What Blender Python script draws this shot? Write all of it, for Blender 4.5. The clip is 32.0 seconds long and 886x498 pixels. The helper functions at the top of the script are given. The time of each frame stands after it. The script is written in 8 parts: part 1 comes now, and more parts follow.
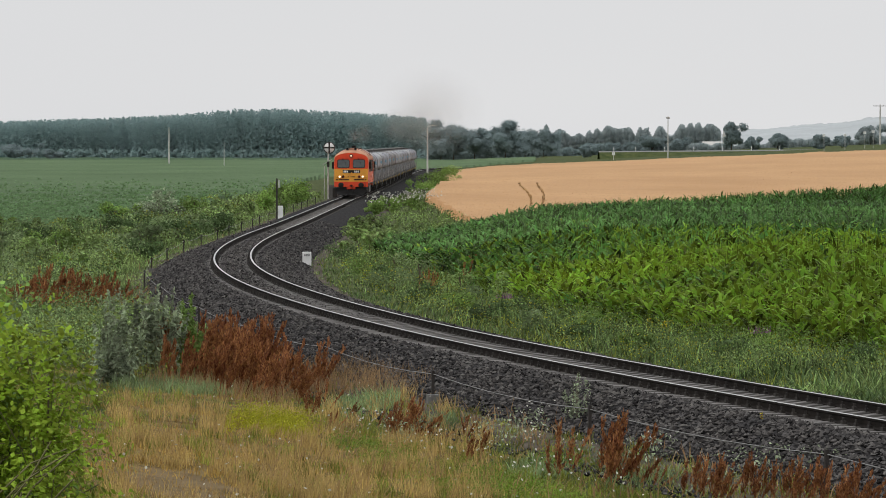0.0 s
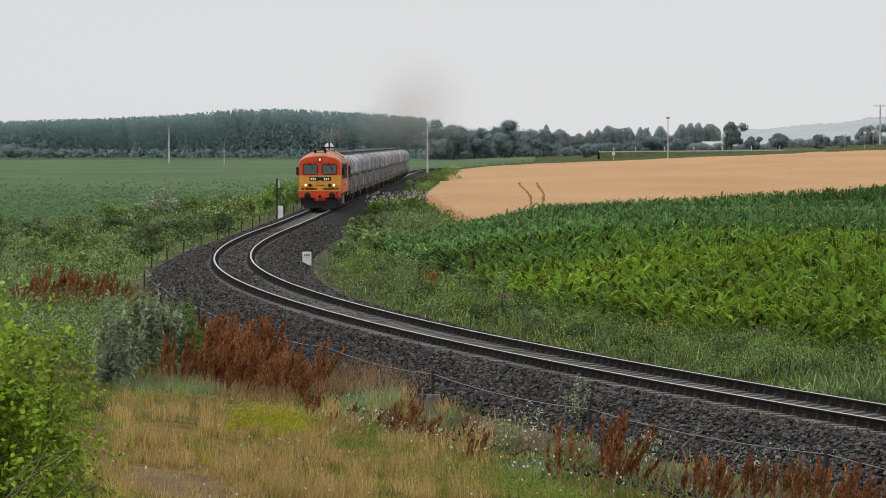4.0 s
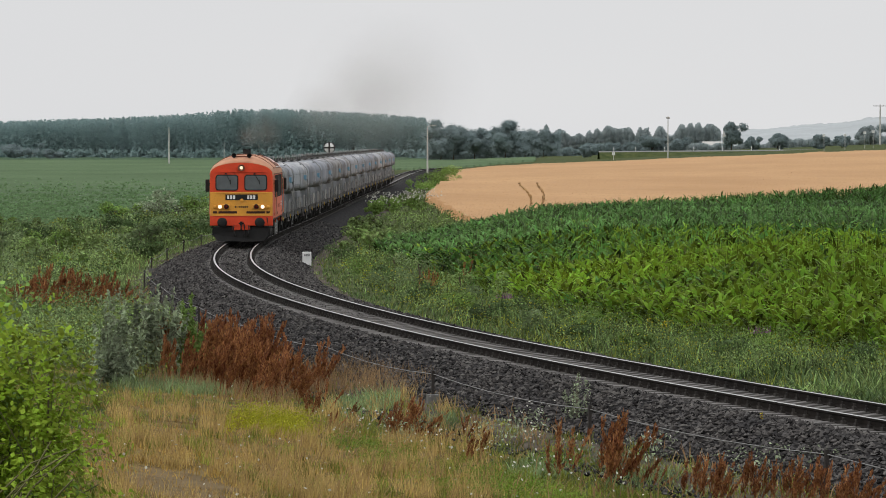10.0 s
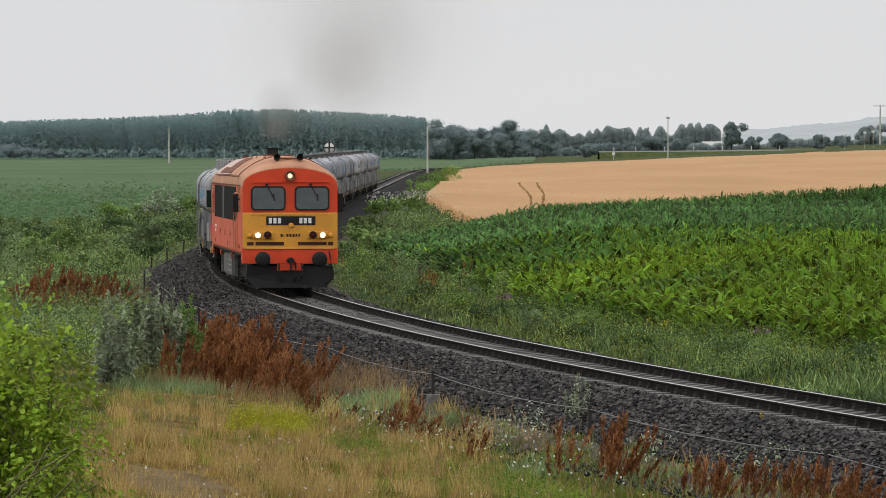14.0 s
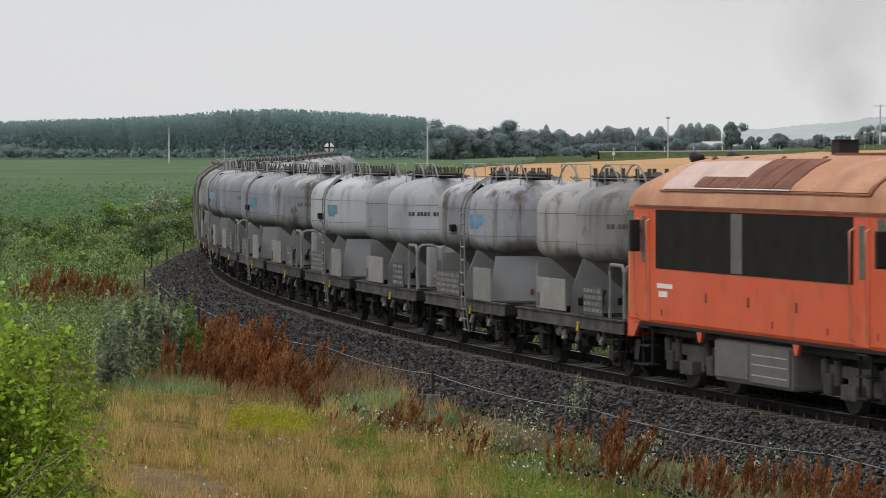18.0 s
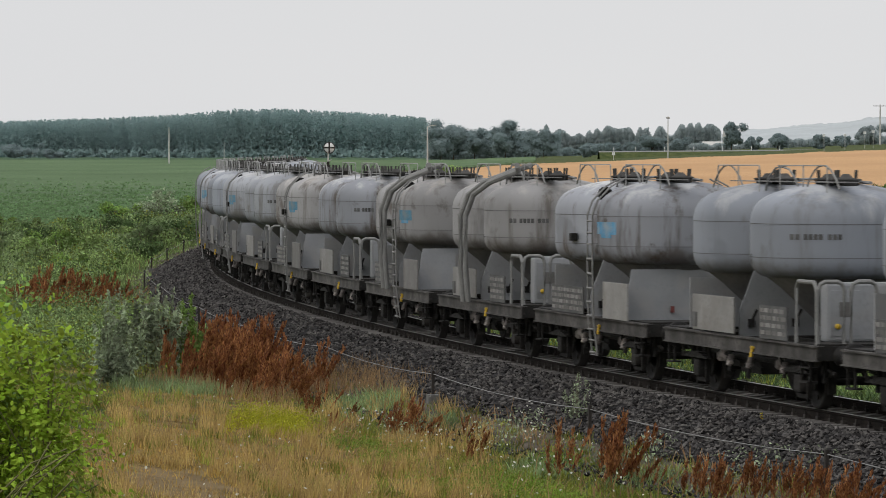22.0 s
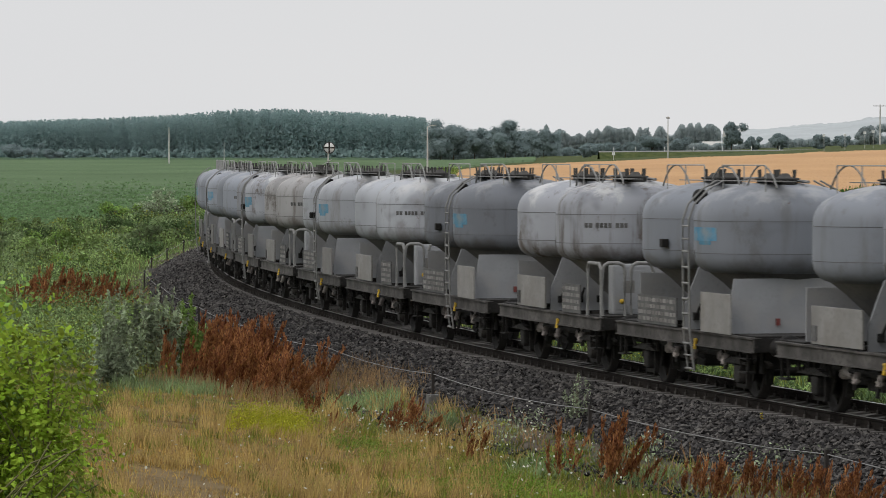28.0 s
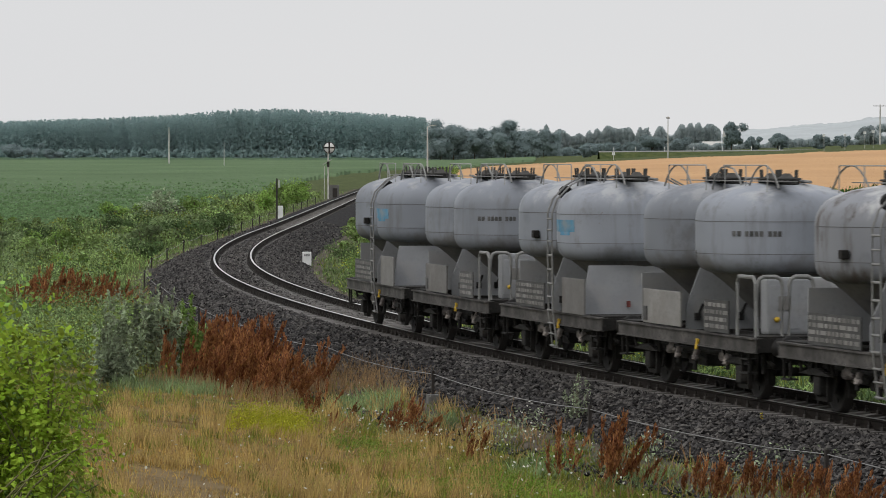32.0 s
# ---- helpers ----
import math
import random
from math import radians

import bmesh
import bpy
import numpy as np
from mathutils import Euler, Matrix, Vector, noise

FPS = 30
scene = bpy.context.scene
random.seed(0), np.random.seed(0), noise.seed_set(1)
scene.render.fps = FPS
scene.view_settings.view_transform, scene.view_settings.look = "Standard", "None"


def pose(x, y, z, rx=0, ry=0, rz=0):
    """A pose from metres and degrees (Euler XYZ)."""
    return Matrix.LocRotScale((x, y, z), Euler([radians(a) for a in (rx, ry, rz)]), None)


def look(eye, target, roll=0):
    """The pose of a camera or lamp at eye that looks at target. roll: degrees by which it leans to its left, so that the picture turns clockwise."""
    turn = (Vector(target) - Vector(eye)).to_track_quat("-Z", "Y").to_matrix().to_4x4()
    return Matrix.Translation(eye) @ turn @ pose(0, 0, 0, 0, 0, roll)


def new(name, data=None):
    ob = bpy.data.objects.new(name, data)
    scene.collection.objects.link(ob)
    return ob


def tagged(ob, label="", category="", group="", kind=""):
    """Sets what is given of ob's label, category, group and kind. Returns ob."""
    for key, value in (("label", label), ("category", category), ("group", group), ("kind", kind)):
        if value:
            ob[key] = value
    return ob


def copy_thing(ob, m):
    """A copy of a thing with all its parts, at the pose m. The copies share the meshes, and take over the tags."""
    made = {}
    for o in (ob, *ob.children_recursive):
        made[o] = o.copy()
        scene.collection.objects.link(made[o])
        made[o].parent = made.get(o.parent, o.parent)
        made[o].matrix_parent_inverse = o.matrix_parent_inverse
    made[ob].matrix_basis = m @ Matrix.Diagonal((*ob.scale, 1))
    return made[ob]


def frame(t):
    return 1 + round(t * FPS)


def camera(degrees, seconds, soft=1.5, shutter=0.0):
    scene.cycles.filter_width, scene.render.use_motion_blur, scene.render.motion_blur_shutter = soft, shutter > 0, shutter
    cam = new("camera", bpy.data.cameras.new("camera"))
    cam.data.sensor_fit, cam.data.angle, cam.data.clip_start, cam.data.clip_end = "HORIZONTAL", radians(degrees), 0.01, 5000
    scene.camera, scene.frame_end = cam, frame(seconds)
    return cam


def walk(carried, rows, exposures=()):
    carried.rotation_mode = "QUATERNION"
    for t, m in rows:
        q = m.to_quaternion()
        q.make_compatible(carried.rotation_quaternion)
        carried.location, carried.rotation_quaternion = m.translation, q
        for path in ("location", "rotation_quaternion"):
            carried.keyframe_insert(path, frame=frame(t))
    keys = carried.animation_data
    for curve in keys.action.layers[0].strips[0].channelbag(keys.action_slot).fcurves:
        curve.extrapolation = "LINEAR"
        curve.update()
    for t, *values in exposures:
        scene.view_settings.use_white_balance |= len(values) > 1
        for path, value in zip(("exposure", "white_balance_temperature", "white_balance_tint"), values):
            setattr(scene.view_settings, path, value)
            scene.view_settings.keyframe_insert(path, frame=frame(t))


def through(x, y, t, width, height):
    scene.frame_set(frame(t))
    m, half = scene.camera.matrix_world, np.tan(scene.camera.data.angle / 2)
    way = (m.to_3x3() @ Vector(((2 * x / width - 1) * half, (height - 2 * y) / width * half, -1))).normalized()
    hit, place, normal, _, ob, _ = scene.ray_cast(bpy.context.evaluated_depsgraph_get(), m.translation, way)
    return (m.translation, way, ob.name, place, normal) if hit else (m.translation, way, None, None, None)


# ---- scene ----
# One unbroken shot of a goods train on a curve between fields, under an overcast sky.
# x to the right, y away from the camera, z = 0 at the top of the near rails.

CAM_Z = 4.604
cam = camera(12.02, 32.0, soft=0.8, shutter=0.2)
tilt = radians(1.379)
stand = look((0, 0, CAM_Z), (0, 100 * math.cos(tilt), CAM_Z - 100 * math.sin(tilt)))
walk(cam, [(0.0, stand), (32.0, stand)], exposures=[(0.0, 0.0), (32.0, 0.0)])

# ---- light: a bright overcast sky ----
SUN_UP, SUN_TURN = 46, 238
world = bpy.data.worlds.new("overcast_sky")
scene.world = world
world.use_nodes = True
wn = world.node_tree.nodes
wl = world.node_tree.links
sky = wn.new("ShaderNodeTexSky")
sky.sky_type = "NISHITA"
sky.sun_disc = False
sky.sun_elevation, sky.sun_rotation = radians(SUN_UP), radians(SUN_TURN)
sky.air_density, sky.dust_density, sky.ozone_density = 1.0, 4.0, 1.0
# the cloud layer: an even pale grey, slightly brighter overhead, with faint soft clouds
geo_w = wn.new("ShaderNodeTexCoord")
cloud = wn.new("ShaderNodeTexNoise")
cloud.inputs["Scale"].default_value = 3.0
cloud.inputs["Detail"].default_value = 3.0
stretch = wn.new("ShaderNodeMapping")
stretch.inputs["Scale"].default_value = (1.0, 1.0, 4.0)
wl.new(geo_w.outputs["Generated"], stretch.inputs["Vector"])
wl.new(stretch.outputs["Vector"], cloud.inputs["Vector"])
ramp_w = wn.new("ShaderNodeValToRGB")
ramp_w.color_ramp.elements[0].position, ramp_w.color_ramp.elements[1].position = 0.3, 0.7
ramp_w.color_ramp.elements[0].color = (7.1, 7.15, 7.3, 1)
ramp_w.color_ramp.elements[1].color = (7.55, 7.55, 7.6, 1)
wl.new(cloud.outputs["Fac"], ramp_w.inputs["Fac"])
mix_w = wn.new("ShaderNodeMix")
mix_w.data_type = "RGBA"
mix_w.inputs[0].default_value = 0.93
wl.new(sky.outputs[0], mix_w.inputs[6])
wl.new(ramp_w.outputs[0], mix_w.inputs[7])
# an overcast sky is brighter overhead than at the horizon
up_w = wn.new("ShaderNodeSeparateXYZ")
wl.new(geo_w.outputs["Generated"], up_w.inputs["Vector"])
lift_w = wn.new("ShaderNodeMapRange")
lift_w.inputs["From Min"].default_value, lift_w.inputs["From Max"].default_value = 0.08, 0.9
lift_w.inputs["To Min"].default_value, lift_w.inputs["To Max"].default_value = 1.0, 1.5
wl.new(up_w.outputs["Z"], lift_w.inputs["Value"])
gain_w = wn.new("ShaderNodeVectorMath")
gain_w.operation = "SCALE"
wl.new(mix_w.outputs[2], gain_w.inputs[0])
wl.new(lift_w.outputs[0], gain_w.inputs["Scale"])
back = wn["Background"]
wl.new(gain_w.outputs[0], back.inputs["Color"])
back.inputs["Strength"].default_value = 0.105

sun_data = bpy.data.lights.new("sun", "SUN")
sun_data.energy, sun_data.angle, sun_data.color = 0.6, radians(20), (1.0, 0.96, 0.9)
sun = new("sun", sun_data)
sun.rotation_euler = (radians(90 - SUN_UP), 0, radians(180 - SUN_TURN))

# ---- the line of the railway: s runs away from the camera along the track ----
RNG = np.random.default_rng(4)
# curvature of the line at the distances bend_s
S_MIN, S_MAX = -330, 760
LINE_S = np.arange(S_MIN, S_MAX + 1.0)
bend_s = np.array([-330.0, -67, -27, 3, 28, 53, 78, 103, 128, 153, 178, 203, 233, 273, 323, 393, 473, 553, 633, 760])
bend_k = np.array([-0.0024, -0.003512, -0.002817, -0.002122, -0.001901, -0.001834, -0.001907, -0.001664, -0.000911, -0.000388, 0.000076, -0.000003, 0.000016,
                   -0.000048, 0.00003, 0.000049, -0.000019, 0.000012, -0.000275, -0.0012])
ks = np.interp(LINE_S, bend_s, bend_k)
head = np.concatenate([[0], np.cumsum((ks[1:] + ks[:-1]) / 2)])
i0 = int(-17 - S_MIN)
head += 1.846914 - head[i0]
mid_h = (head[1:] + head[:-1]) / 2
line_x = np.concatenate([[0], np.cumsum(np.cos(mid_h))])
line_y = np.concatenate([[0], np.cumsum(np.sin(mid_h))])
line_x += 9.236536 - line_x[i0]
line_y += 60.897095 - line_y[i0]
# the rails sag gently: they rise towards the camera and again far away
RISE_S = np.array([-330, -47, 23, 93, 173, 273, 393, 553, 760.0])
RISE_Z = np.array([0.75, 0.406, 0.219, 0.099, 0.081, 0.304, 0.483, 0.661, 0.74])
LAND_Y = np.array([75, 225, 275, 325, 375, 425, 475, 525, 575, 675, 835.0])
LAND_Z = np.array([0, 0, 0.02, 0.06, 0.15, 0.27, 0.43, 0.52, 0.58, 0.66, 0.7])


def line_at(s, lat=0.0):
    """World x, y of the point lat metres beside the track's axis (positive towards the inside of the bend)."""
    h = np.interp(s, LINE_S, head)
    return np.interp(s, LINE_S, line_x) + lat * np.sin(h), np.interp(s, LINE_S, line_y) - lat * np.cos(h)


def line_z(s):
    return np.interp(s, RISE_S, RISE_Z)


def beside(x, y):
    """Nearest s and signed distance from the track's axis for arrays of points."""
    x, y = np.atleast_1d(np.asarray(x, float)), np.atleast_1d(np.asarray(y, float))
    step = 4
    lx, ly, ls, lh = line_x[::step], line_y[::step], LINE_S[::step], head[::step]
    s_out, d_out = np.empty(len(x)), np.empty(len(x))
    for a in range(0, len(x), 20000):
        xx, yy = x[a:a + 20000], y[a:a + 20000]
        j = np.argmin((xx[:, None] - lx) ** 2 + (yy[:, None] - ly) ** 2, axis=1)
        dx, dy = xx - lx[j], yy - ly[j]
        c, sn = np.cos(lh[j]), np.sin(lh[j])
        s_out[a:a + 20000] = ls[j] + dx * c + dy * sn
        d_out[a:a + 20000] = dx * sn - dy * c
    return s_out, d_out


def smooth(t):
    t = np.clip(t, 0, 1)
    return t * t * (3 - 2 * t)


def wave(x, y, size, seed=0.0):
    """Cheap smooth unevenness in -1..1."""
    a, b = x / size + seed, y / size - seed * 1.7
    return (np.sin(a * 2.1 + 1.3 * np.sin(b * 1.7)) + np.sin(b * 2.7 + 1.1 * np.sin(a * 1.3 + 2)) + np.sin((a + b) * 1.9 + seed)) / 3


def ground_z(x, y):
    """Height of the ground for arrays of points."""
    x, y = np.asarray(x, float), np.asarray(y, float)
    shape = np.broadcast(x, y).shape
    xf, yf = np.broadcast_to(x, shape).ravel(), np.broadcast_to(y, shape).ravel()
    s, d = beside(xf, yf)
    land = np.interp(yf, LAND_Y, LAND_Z)
    # the formation carries the line over the lie of the land
    z = land - 0.78 + (line_z(s) - land) * np.where(d < 0, 1 - smooth((-d - 3.4) / 2.6), 1 - smooth((d - 16) / 60))
    # the land climbs gently to the right of the line far away
    z = z + 0.043 * np.maximum(0, xf - 4) * smooth((yf - 380) / 520) * (1 - 0.55 * smooth((yf - 1100) / 1500))
    # the bank on which the camera stands, outside the bend
    out = np.maximum(0, -d - 6.0)
    z = z + 0.034 * out * smooth((125 - yf) / 60) + 0.5 * smooth((-d - 5) / 12) * smooth((125 - yf) / 50)
    z = z + wave(xf, yf, 3.1) * 0.06 * smooth((np.abs(d) - 3) / 4) + wave(xf, yf, 9.0, 2.0) * 0.10 * smooth((np.abs(d) - 4) / 8)
    # the shallow ditches beside the ballast
    z = z - 0.12 * np.exp(-((np.abs(d) - 4.6) / 0.9) ** 2)
    return z.reshape(shape)


def gz(x, y):
    return float(ground_z(np.array([x]), np.array([y]))[0])


# ---- small mesh tools ----
def mesh(name, verts, faces, mats=(), mat_index=None, smooth_faces=False):
    """A mesh from arrays: verts n x 3, faces m x 3 or m x 4."""
    verts, faces = np.asarray(verts, np.float32), np.asarray(faces, np.int32)
    me = bpy.data.meshes.new(name)
    me.vertices.add(len(verts))
    me.vertices.foreach_set("co", verts.ravel())
    n = faces.shape[1]
    me.loops.add(faces.size)
    me.loops.foreach_set("vertex_index", faces.ravel())
    me.polygons.add(len(faces))
    me.polygons.foreach_set("loop_start", np.arange(len(faces), dtype=np.int32) * n)
    me.polygons.foreach_set("loop_total", np.full(len(faces), n, np.int32))
    for m in mats:
        me.materials.append(m)
    if mat_index is not None:
        me.polygons.foreach_set("material_index", np.asarray(mat_index, np.int32))
    me.polygons.foreach_set("use_smooth", np.full(len(faces), smooth_faces))
    me.update(calc_edges=True)
    return me


def part(name, bm, material, parent, label="", at=None):
    """Links a bmesh as one mesh object under a thing or a part."""
    me = bpy.data.meshes.new(name)
    bm.to_mesh(me)
    bm.free()
    me.materials.append(material)
    ob = new(name, me)
    ob.parent = parent
    if at is not None:
        ob.matrix_basis = at
    if label:
        ob["label"] = label
    return ob


def share(name, me, parent, m):
    """Another object on an existing mesh."""
    ob = new(name, me)
    ob.parent = parent
    ob.matrix_basis = m
    return ob


def empty(name, m=None):
    ob = new(name)
    ob.empty_display_size = 0.3
    if m is not None:
        ob.matrix_basis = m
    return ob


def add_box(bm, x0, x1, y0, y1, z0, z1, bevel=0.0):
    r = bmesh.ops.create_cube(bm, size=1.0, matrix=Matrix.LocRotScale(((x0 + x1) / 2, (y0 + y1) / 2, (z0 + z1) / 2), None, (abs(x1 - x0), abs(y1 - y0), abs(z1 - z0))))
    if bevel:
        edges = list({e for v in r["verts"] for e in v.link_edges})
        bmesh.ops.bevel(bm, geom=edges, offset=bevel, segments=2, profile=0.6, affect="EDGES")
    return bm


def box(x0, x1, y0, y1, z0, z1, bevel=0.0):
    return add_box(bmesh.new(), x0, x1, y0, y1, z0, z1, bevel)


def add_rod(bm, a, b, r, r2=None, sides=8):
    a, b = Vector(a), Vector(b)
    d = b - a
    m = Matrix.Translation((a + b) / 2) @ d.to_track_quat("Z", "Y").to_matrix().to_4x4()
    bmesh.ops.create_cone(bm, cap_ends=True, segments=sides, radius1=r, radius2=r if r2 is None else r2, depth=d.length, matrix=m)
    return bm


def rod(a, b, r, r2=None, sides=8):
    return add_rod(bmesh.new(), a, b, r, r2, sides)


def add_pipe(bm, pts, r, sides=6):
    """A bent tube through the points."""
    rings = []
    pts = [Vector(p) for p in pts]
    for i, p in enumerate(pts):
        t = (pts[min(i + 1, len(pts) - 1)] - pts[max(i - 1, 0)]).normalized()
        q = t.to_track_quat("Z", "Y")
        rings.append([bm.verts.new(p + q @ Vector((r * math.cos(a * math.tau / sides), r * math.sin(a * math.tau / sides), 0))) for a in range(sides)])
    for i in range(len(rings) - 1):
        for a in range(sides):
            bm.faces.new((rings[i][a], rings[i][(a + 1) % sides], rings[i + 1][(a + 1) % sides], rings[i + 1][a]))
    bm.faces.new(rings[0][::-1])
    bm.faces.new(rings[-1])
    return bm


def pipe(pts, r, sides=6):
    return add_pipe(bmesh.new(), pts, r, sides)


def add_lathe(bm, profile, sides=32, m=None):
    """A turned body: profile of (radius, z)."""
    m = m or Matrix()
    rings = []
    for r, z in profile:
        if r < 1e-5:
            rings.append([bm.verts.new(m @ Vector((0, 0, z)))])
        else:
            rings.append([bm.verts.new(m @ Vector((r * math.cos(a * math.tau / sides), r * math.sin(a * math.tau / sides), z))) for a in range(sides)])
    for p, q in zip(rings, rings[1:]):
        for a in range(sides):
            b = (a + 1) % sides
            if len(p) == 1 and len(q) > 1:
                bm.faces.new((p[0], q[b], q[a]))
            elif len(q) == 1 and len(p) > 1:
                bm.faces.new((p[a], p[b], q[0]))
            elif len(p) > 1:
                bm.faces.new((p[a], p[b], q[b], q[a]))
    for f in bm.faces:
        f.smooth = True
    return bm


def lathe(profile, sides=32, m=None):
    return add_lathe(bmesh.new(), profile, sides, m)


# ---- materials ----
def mat(name, color, rough=0.7, metal=0.0, vary=0.25, tint=None, scale=3.0, fine=40.0, bump=0.1, coat=0.0, by_object=0.0, by_island=0.0, stretch=(1, 1, 1), dirt=None, dirt_amount=0.0, dirt_scale=1.2, world=False, spec=0.35):
    """A worn surface: two scales of colour variation, optional stains, fine relief."""
    m = bpy.data.materials.new(name)
    m.use_nodes = True
    n, l = m.node_tree.nodes, m.node_tree.links
    b = n["Principled BSDF"]
    co = n.new("ShaderNodeTexCoord")
    mp = n.new("ShaderNodeMapping")
    mp.inputs["Scale"].default_value = stretch
    if world:
        g = n.new("ShaderNodeNewGeometry")
        l.new(g.outputs["Position"], mp.inputs["Vector"])
    else:
        l.new(co.outputs["Object"], mp.inputs["Vector"])

    def tex(s, detail=4.0):
        t = n.new("ShaderNodeTexNoise")
        t.inputs["Scale"].default_value, t.inputs["Detail"].default_value = s, detail
        l.new(mp.outputs["Vector"], t.inputs["Vector"])
        return t

    def mix(a, bb, fac, kind="MIX"):
        x = n.new("ShaderNodeMix")
        x.data_type, x.blend_type = "RGBA", kind
        for sock, v in ((x.inputs[0], fac), (x.inputs[6], a), (x.inputs[7], bb)):
            if hasattr(v, "is_linked") or isinstance(v, bpy.types.NodeSocket):
                l.new(v, sock)
            else:
                sock.default_value = v if not isinstance(v, tuple) else (*v, 1.0)
        return x.outputs[2]

    def ramp(sock, p0, p1):
        r = n.new("ShaderNodeMapRange")
        r.inputs["From Min"].default_value, r.inputs["From Max"].default_value = p0, p1
        l.new(sock, r.inputs["Value"])
        return r.outputs[0]

    c2 = tint or tuple(min(1, v * (1 + 1.2 * vary)) for v in color)
    c1 = tuple(v * (1 - vary) for v in color)
    big, small = tex(scale), tex(fine, 3.0)
    col = mix(c1, c2, ramp(big.outputs["Fac"], 0.3, 0.7))
    col = mix(col, tuple(v * (1 - vary * 0.9) for v in color), ramp(small.outputs["Fac"], 0.5, 0.75))
    if dirt:
        st = tex(dirt_scale, 6.0)
        d = ramp(st.outputs["Fac"], 0.62 - 0.25 * dirt_amount, 0.72)
        sc = n.new("ShaderNodeMath")
        sc.operation = "MULTIPLY"
        sc.inputs[1].default_value = min(1.0, 0.35 + dirt_amount)
        l.new(d, sc.inputs[0])
        col = mix(col, dirt, sc.outputs[0])
    for amount, node, out in ((by_object, "ShaderNodeObjectInfo", "Random"), (by_island, "ShaderNodeNewGeometry", "Random Per Island")):
        if amount:
            r = n.new(node)
            h = n.new("ShaderNodeHueSaturation")
            v = n.new("ShaderNodeMapRange")
            v.inputs["To Min"].default_value, v.inputs["To Max"].default_value = 1 - amount, 1 + amount
            l.new(r.outputs[out], v.inputs["Value"])
            l.new(v.outputs[0], h.inputs["Value"])
            hue = n.new("ShaderNodeMapRange")
            hue.inputs["To Min"].default_value, hue.inputs["To Max"].default_value = 0.5 - 0.03 * amount, 0.5 + 0.03 * amount
            l.new(r.outputs[out], hue.inputs["Value"])
            l.new(hue.outputs[0], h.inputs["Hue"])
            l.new(col, h.inputs["Color"])
            col = h.outputs[0]
    l.new(col, b.inputs["Base Color"])
    b.inputs["Roughness"].default_value, b.inputs["Metallic"].default_value = rough, metal
    b.inputs["Coat Weight"].default_value = coat
    b.inputs["Specular IOR Level"].default_value = spec if not world else 0.06
    if bump:
        bp = n.new("ShaderNodeBump")
        bp.inputs["Strength"].default_value, bp.inputs["Distance"].default_value = bump, 0.02
        l.new(small.outputs["Fac"], bp.inputs["Height"])
        l.new(bp.outputs[0], b.inputs["Normal"])
    return m


def glow(name, color, strength):
    m = bpy.data.materials.new(name)
    m.use_nodes = True
    b = m.node_tree.nodes["Principled BSDF"]
    b.inputs["Base Color"].default_value = (*color, 1)
    b.inputs["Emission Color"].default_value = (*color, 1)
    b.inputs["Emission Strength"].default_value = strength
    return m


def leafy(name, color, vary=0.3, by_island=0.35, through=0.35, world_scale=0.25, tint=None, fine=3.0):
    """Leaves and blades: colour varies from patch to patch and from blade to blade, some light passes through."""
    m = mat(name, color, 0.6, vary=vary, scale=world_scale, fine=fine, bump=0.0, by_island=by_island, world=True, tint=tint)
    n, l = m.node_tree.nodes, m.node_tree.links
    b, out = n["Principled BSDF"], n["Material Output"]
    b.inputs["Specular IOR Level"].default_value = 0.12
    t = n.new("ShaderNodeBsdfTranslucent")
    l.new(b.inputs["Base Color"].links[0].from_socket, t.inputs["Color"])
    x = n.new("ShaderNodeMixShader")
    x.inputs[0].default_value = through
    l.new(b.outputs[0], x.inputs[1])
    l.new(t.outputs[0], x.inputs[2])
    l.new(x.outputs[0], out.inputs["Surface"])
    return m


# Ground colour is lowered to paint in the shade between grass blades.
M_SOIL = mat("ground_grass", (0.060, 0.088, 0.032), 0.95, vary=0.35, tint=(0.10, 0.115, 0.043), scale=0.5, fine=9.0, bump=0.5, world=True)
# Bed far darker than its stones: the shade of their gaps as colour.
M_BALLAST = mat("shaded_ballast_bed", (0.024, 0.023, 0.0235), 0.9, vary=0.6, scale=4.0, fine=22.0, bump=1.0, world=True)
M_STONE = mat("ballast_stone", (0.074, 0.071, 0.072), 0.8, vary=0.4, tint=(0.094, 0.087, 0.082), scale=1.5, fine=30.0, bump=0.4, world=True, by_island=0.95)
M_SLEEPER = mat("sleeper_concrete", (0.15, 0.142, 0.134), 0.85, vary=0.3, scale=3.0, fine=30, bump=0.3, by_object=0.2, dirt=(0.12, 0.10, 0.085), dirt_amount=0.5, dirt_scale=2.5)
M_RAIL = mat("rail_rust", (0.020, 0.017, 0.015), 0.9, vary=0.3, scale=3, fine=50, bump=0.2, spec=0.08)
M_RAILTOP = mat("rail_running_surface", (0.45, 0.445, 0.44), 0.38, 0.75, vary=0.1, scale=1, fine=20, bump=0.02)
M_CLIP = mat("rail_fastening", (0.03, 0.026, 0.023), 0.8, vary=0.3, by_island=0.3)
M_FORMATION = mat("formation_gravel", (0.085, 0.078, 0.068), 0.95, vary=0.5, tint=(0.15, 0.125, 0.095), scale=1.3, fine=18, bump=0.6, world=True)
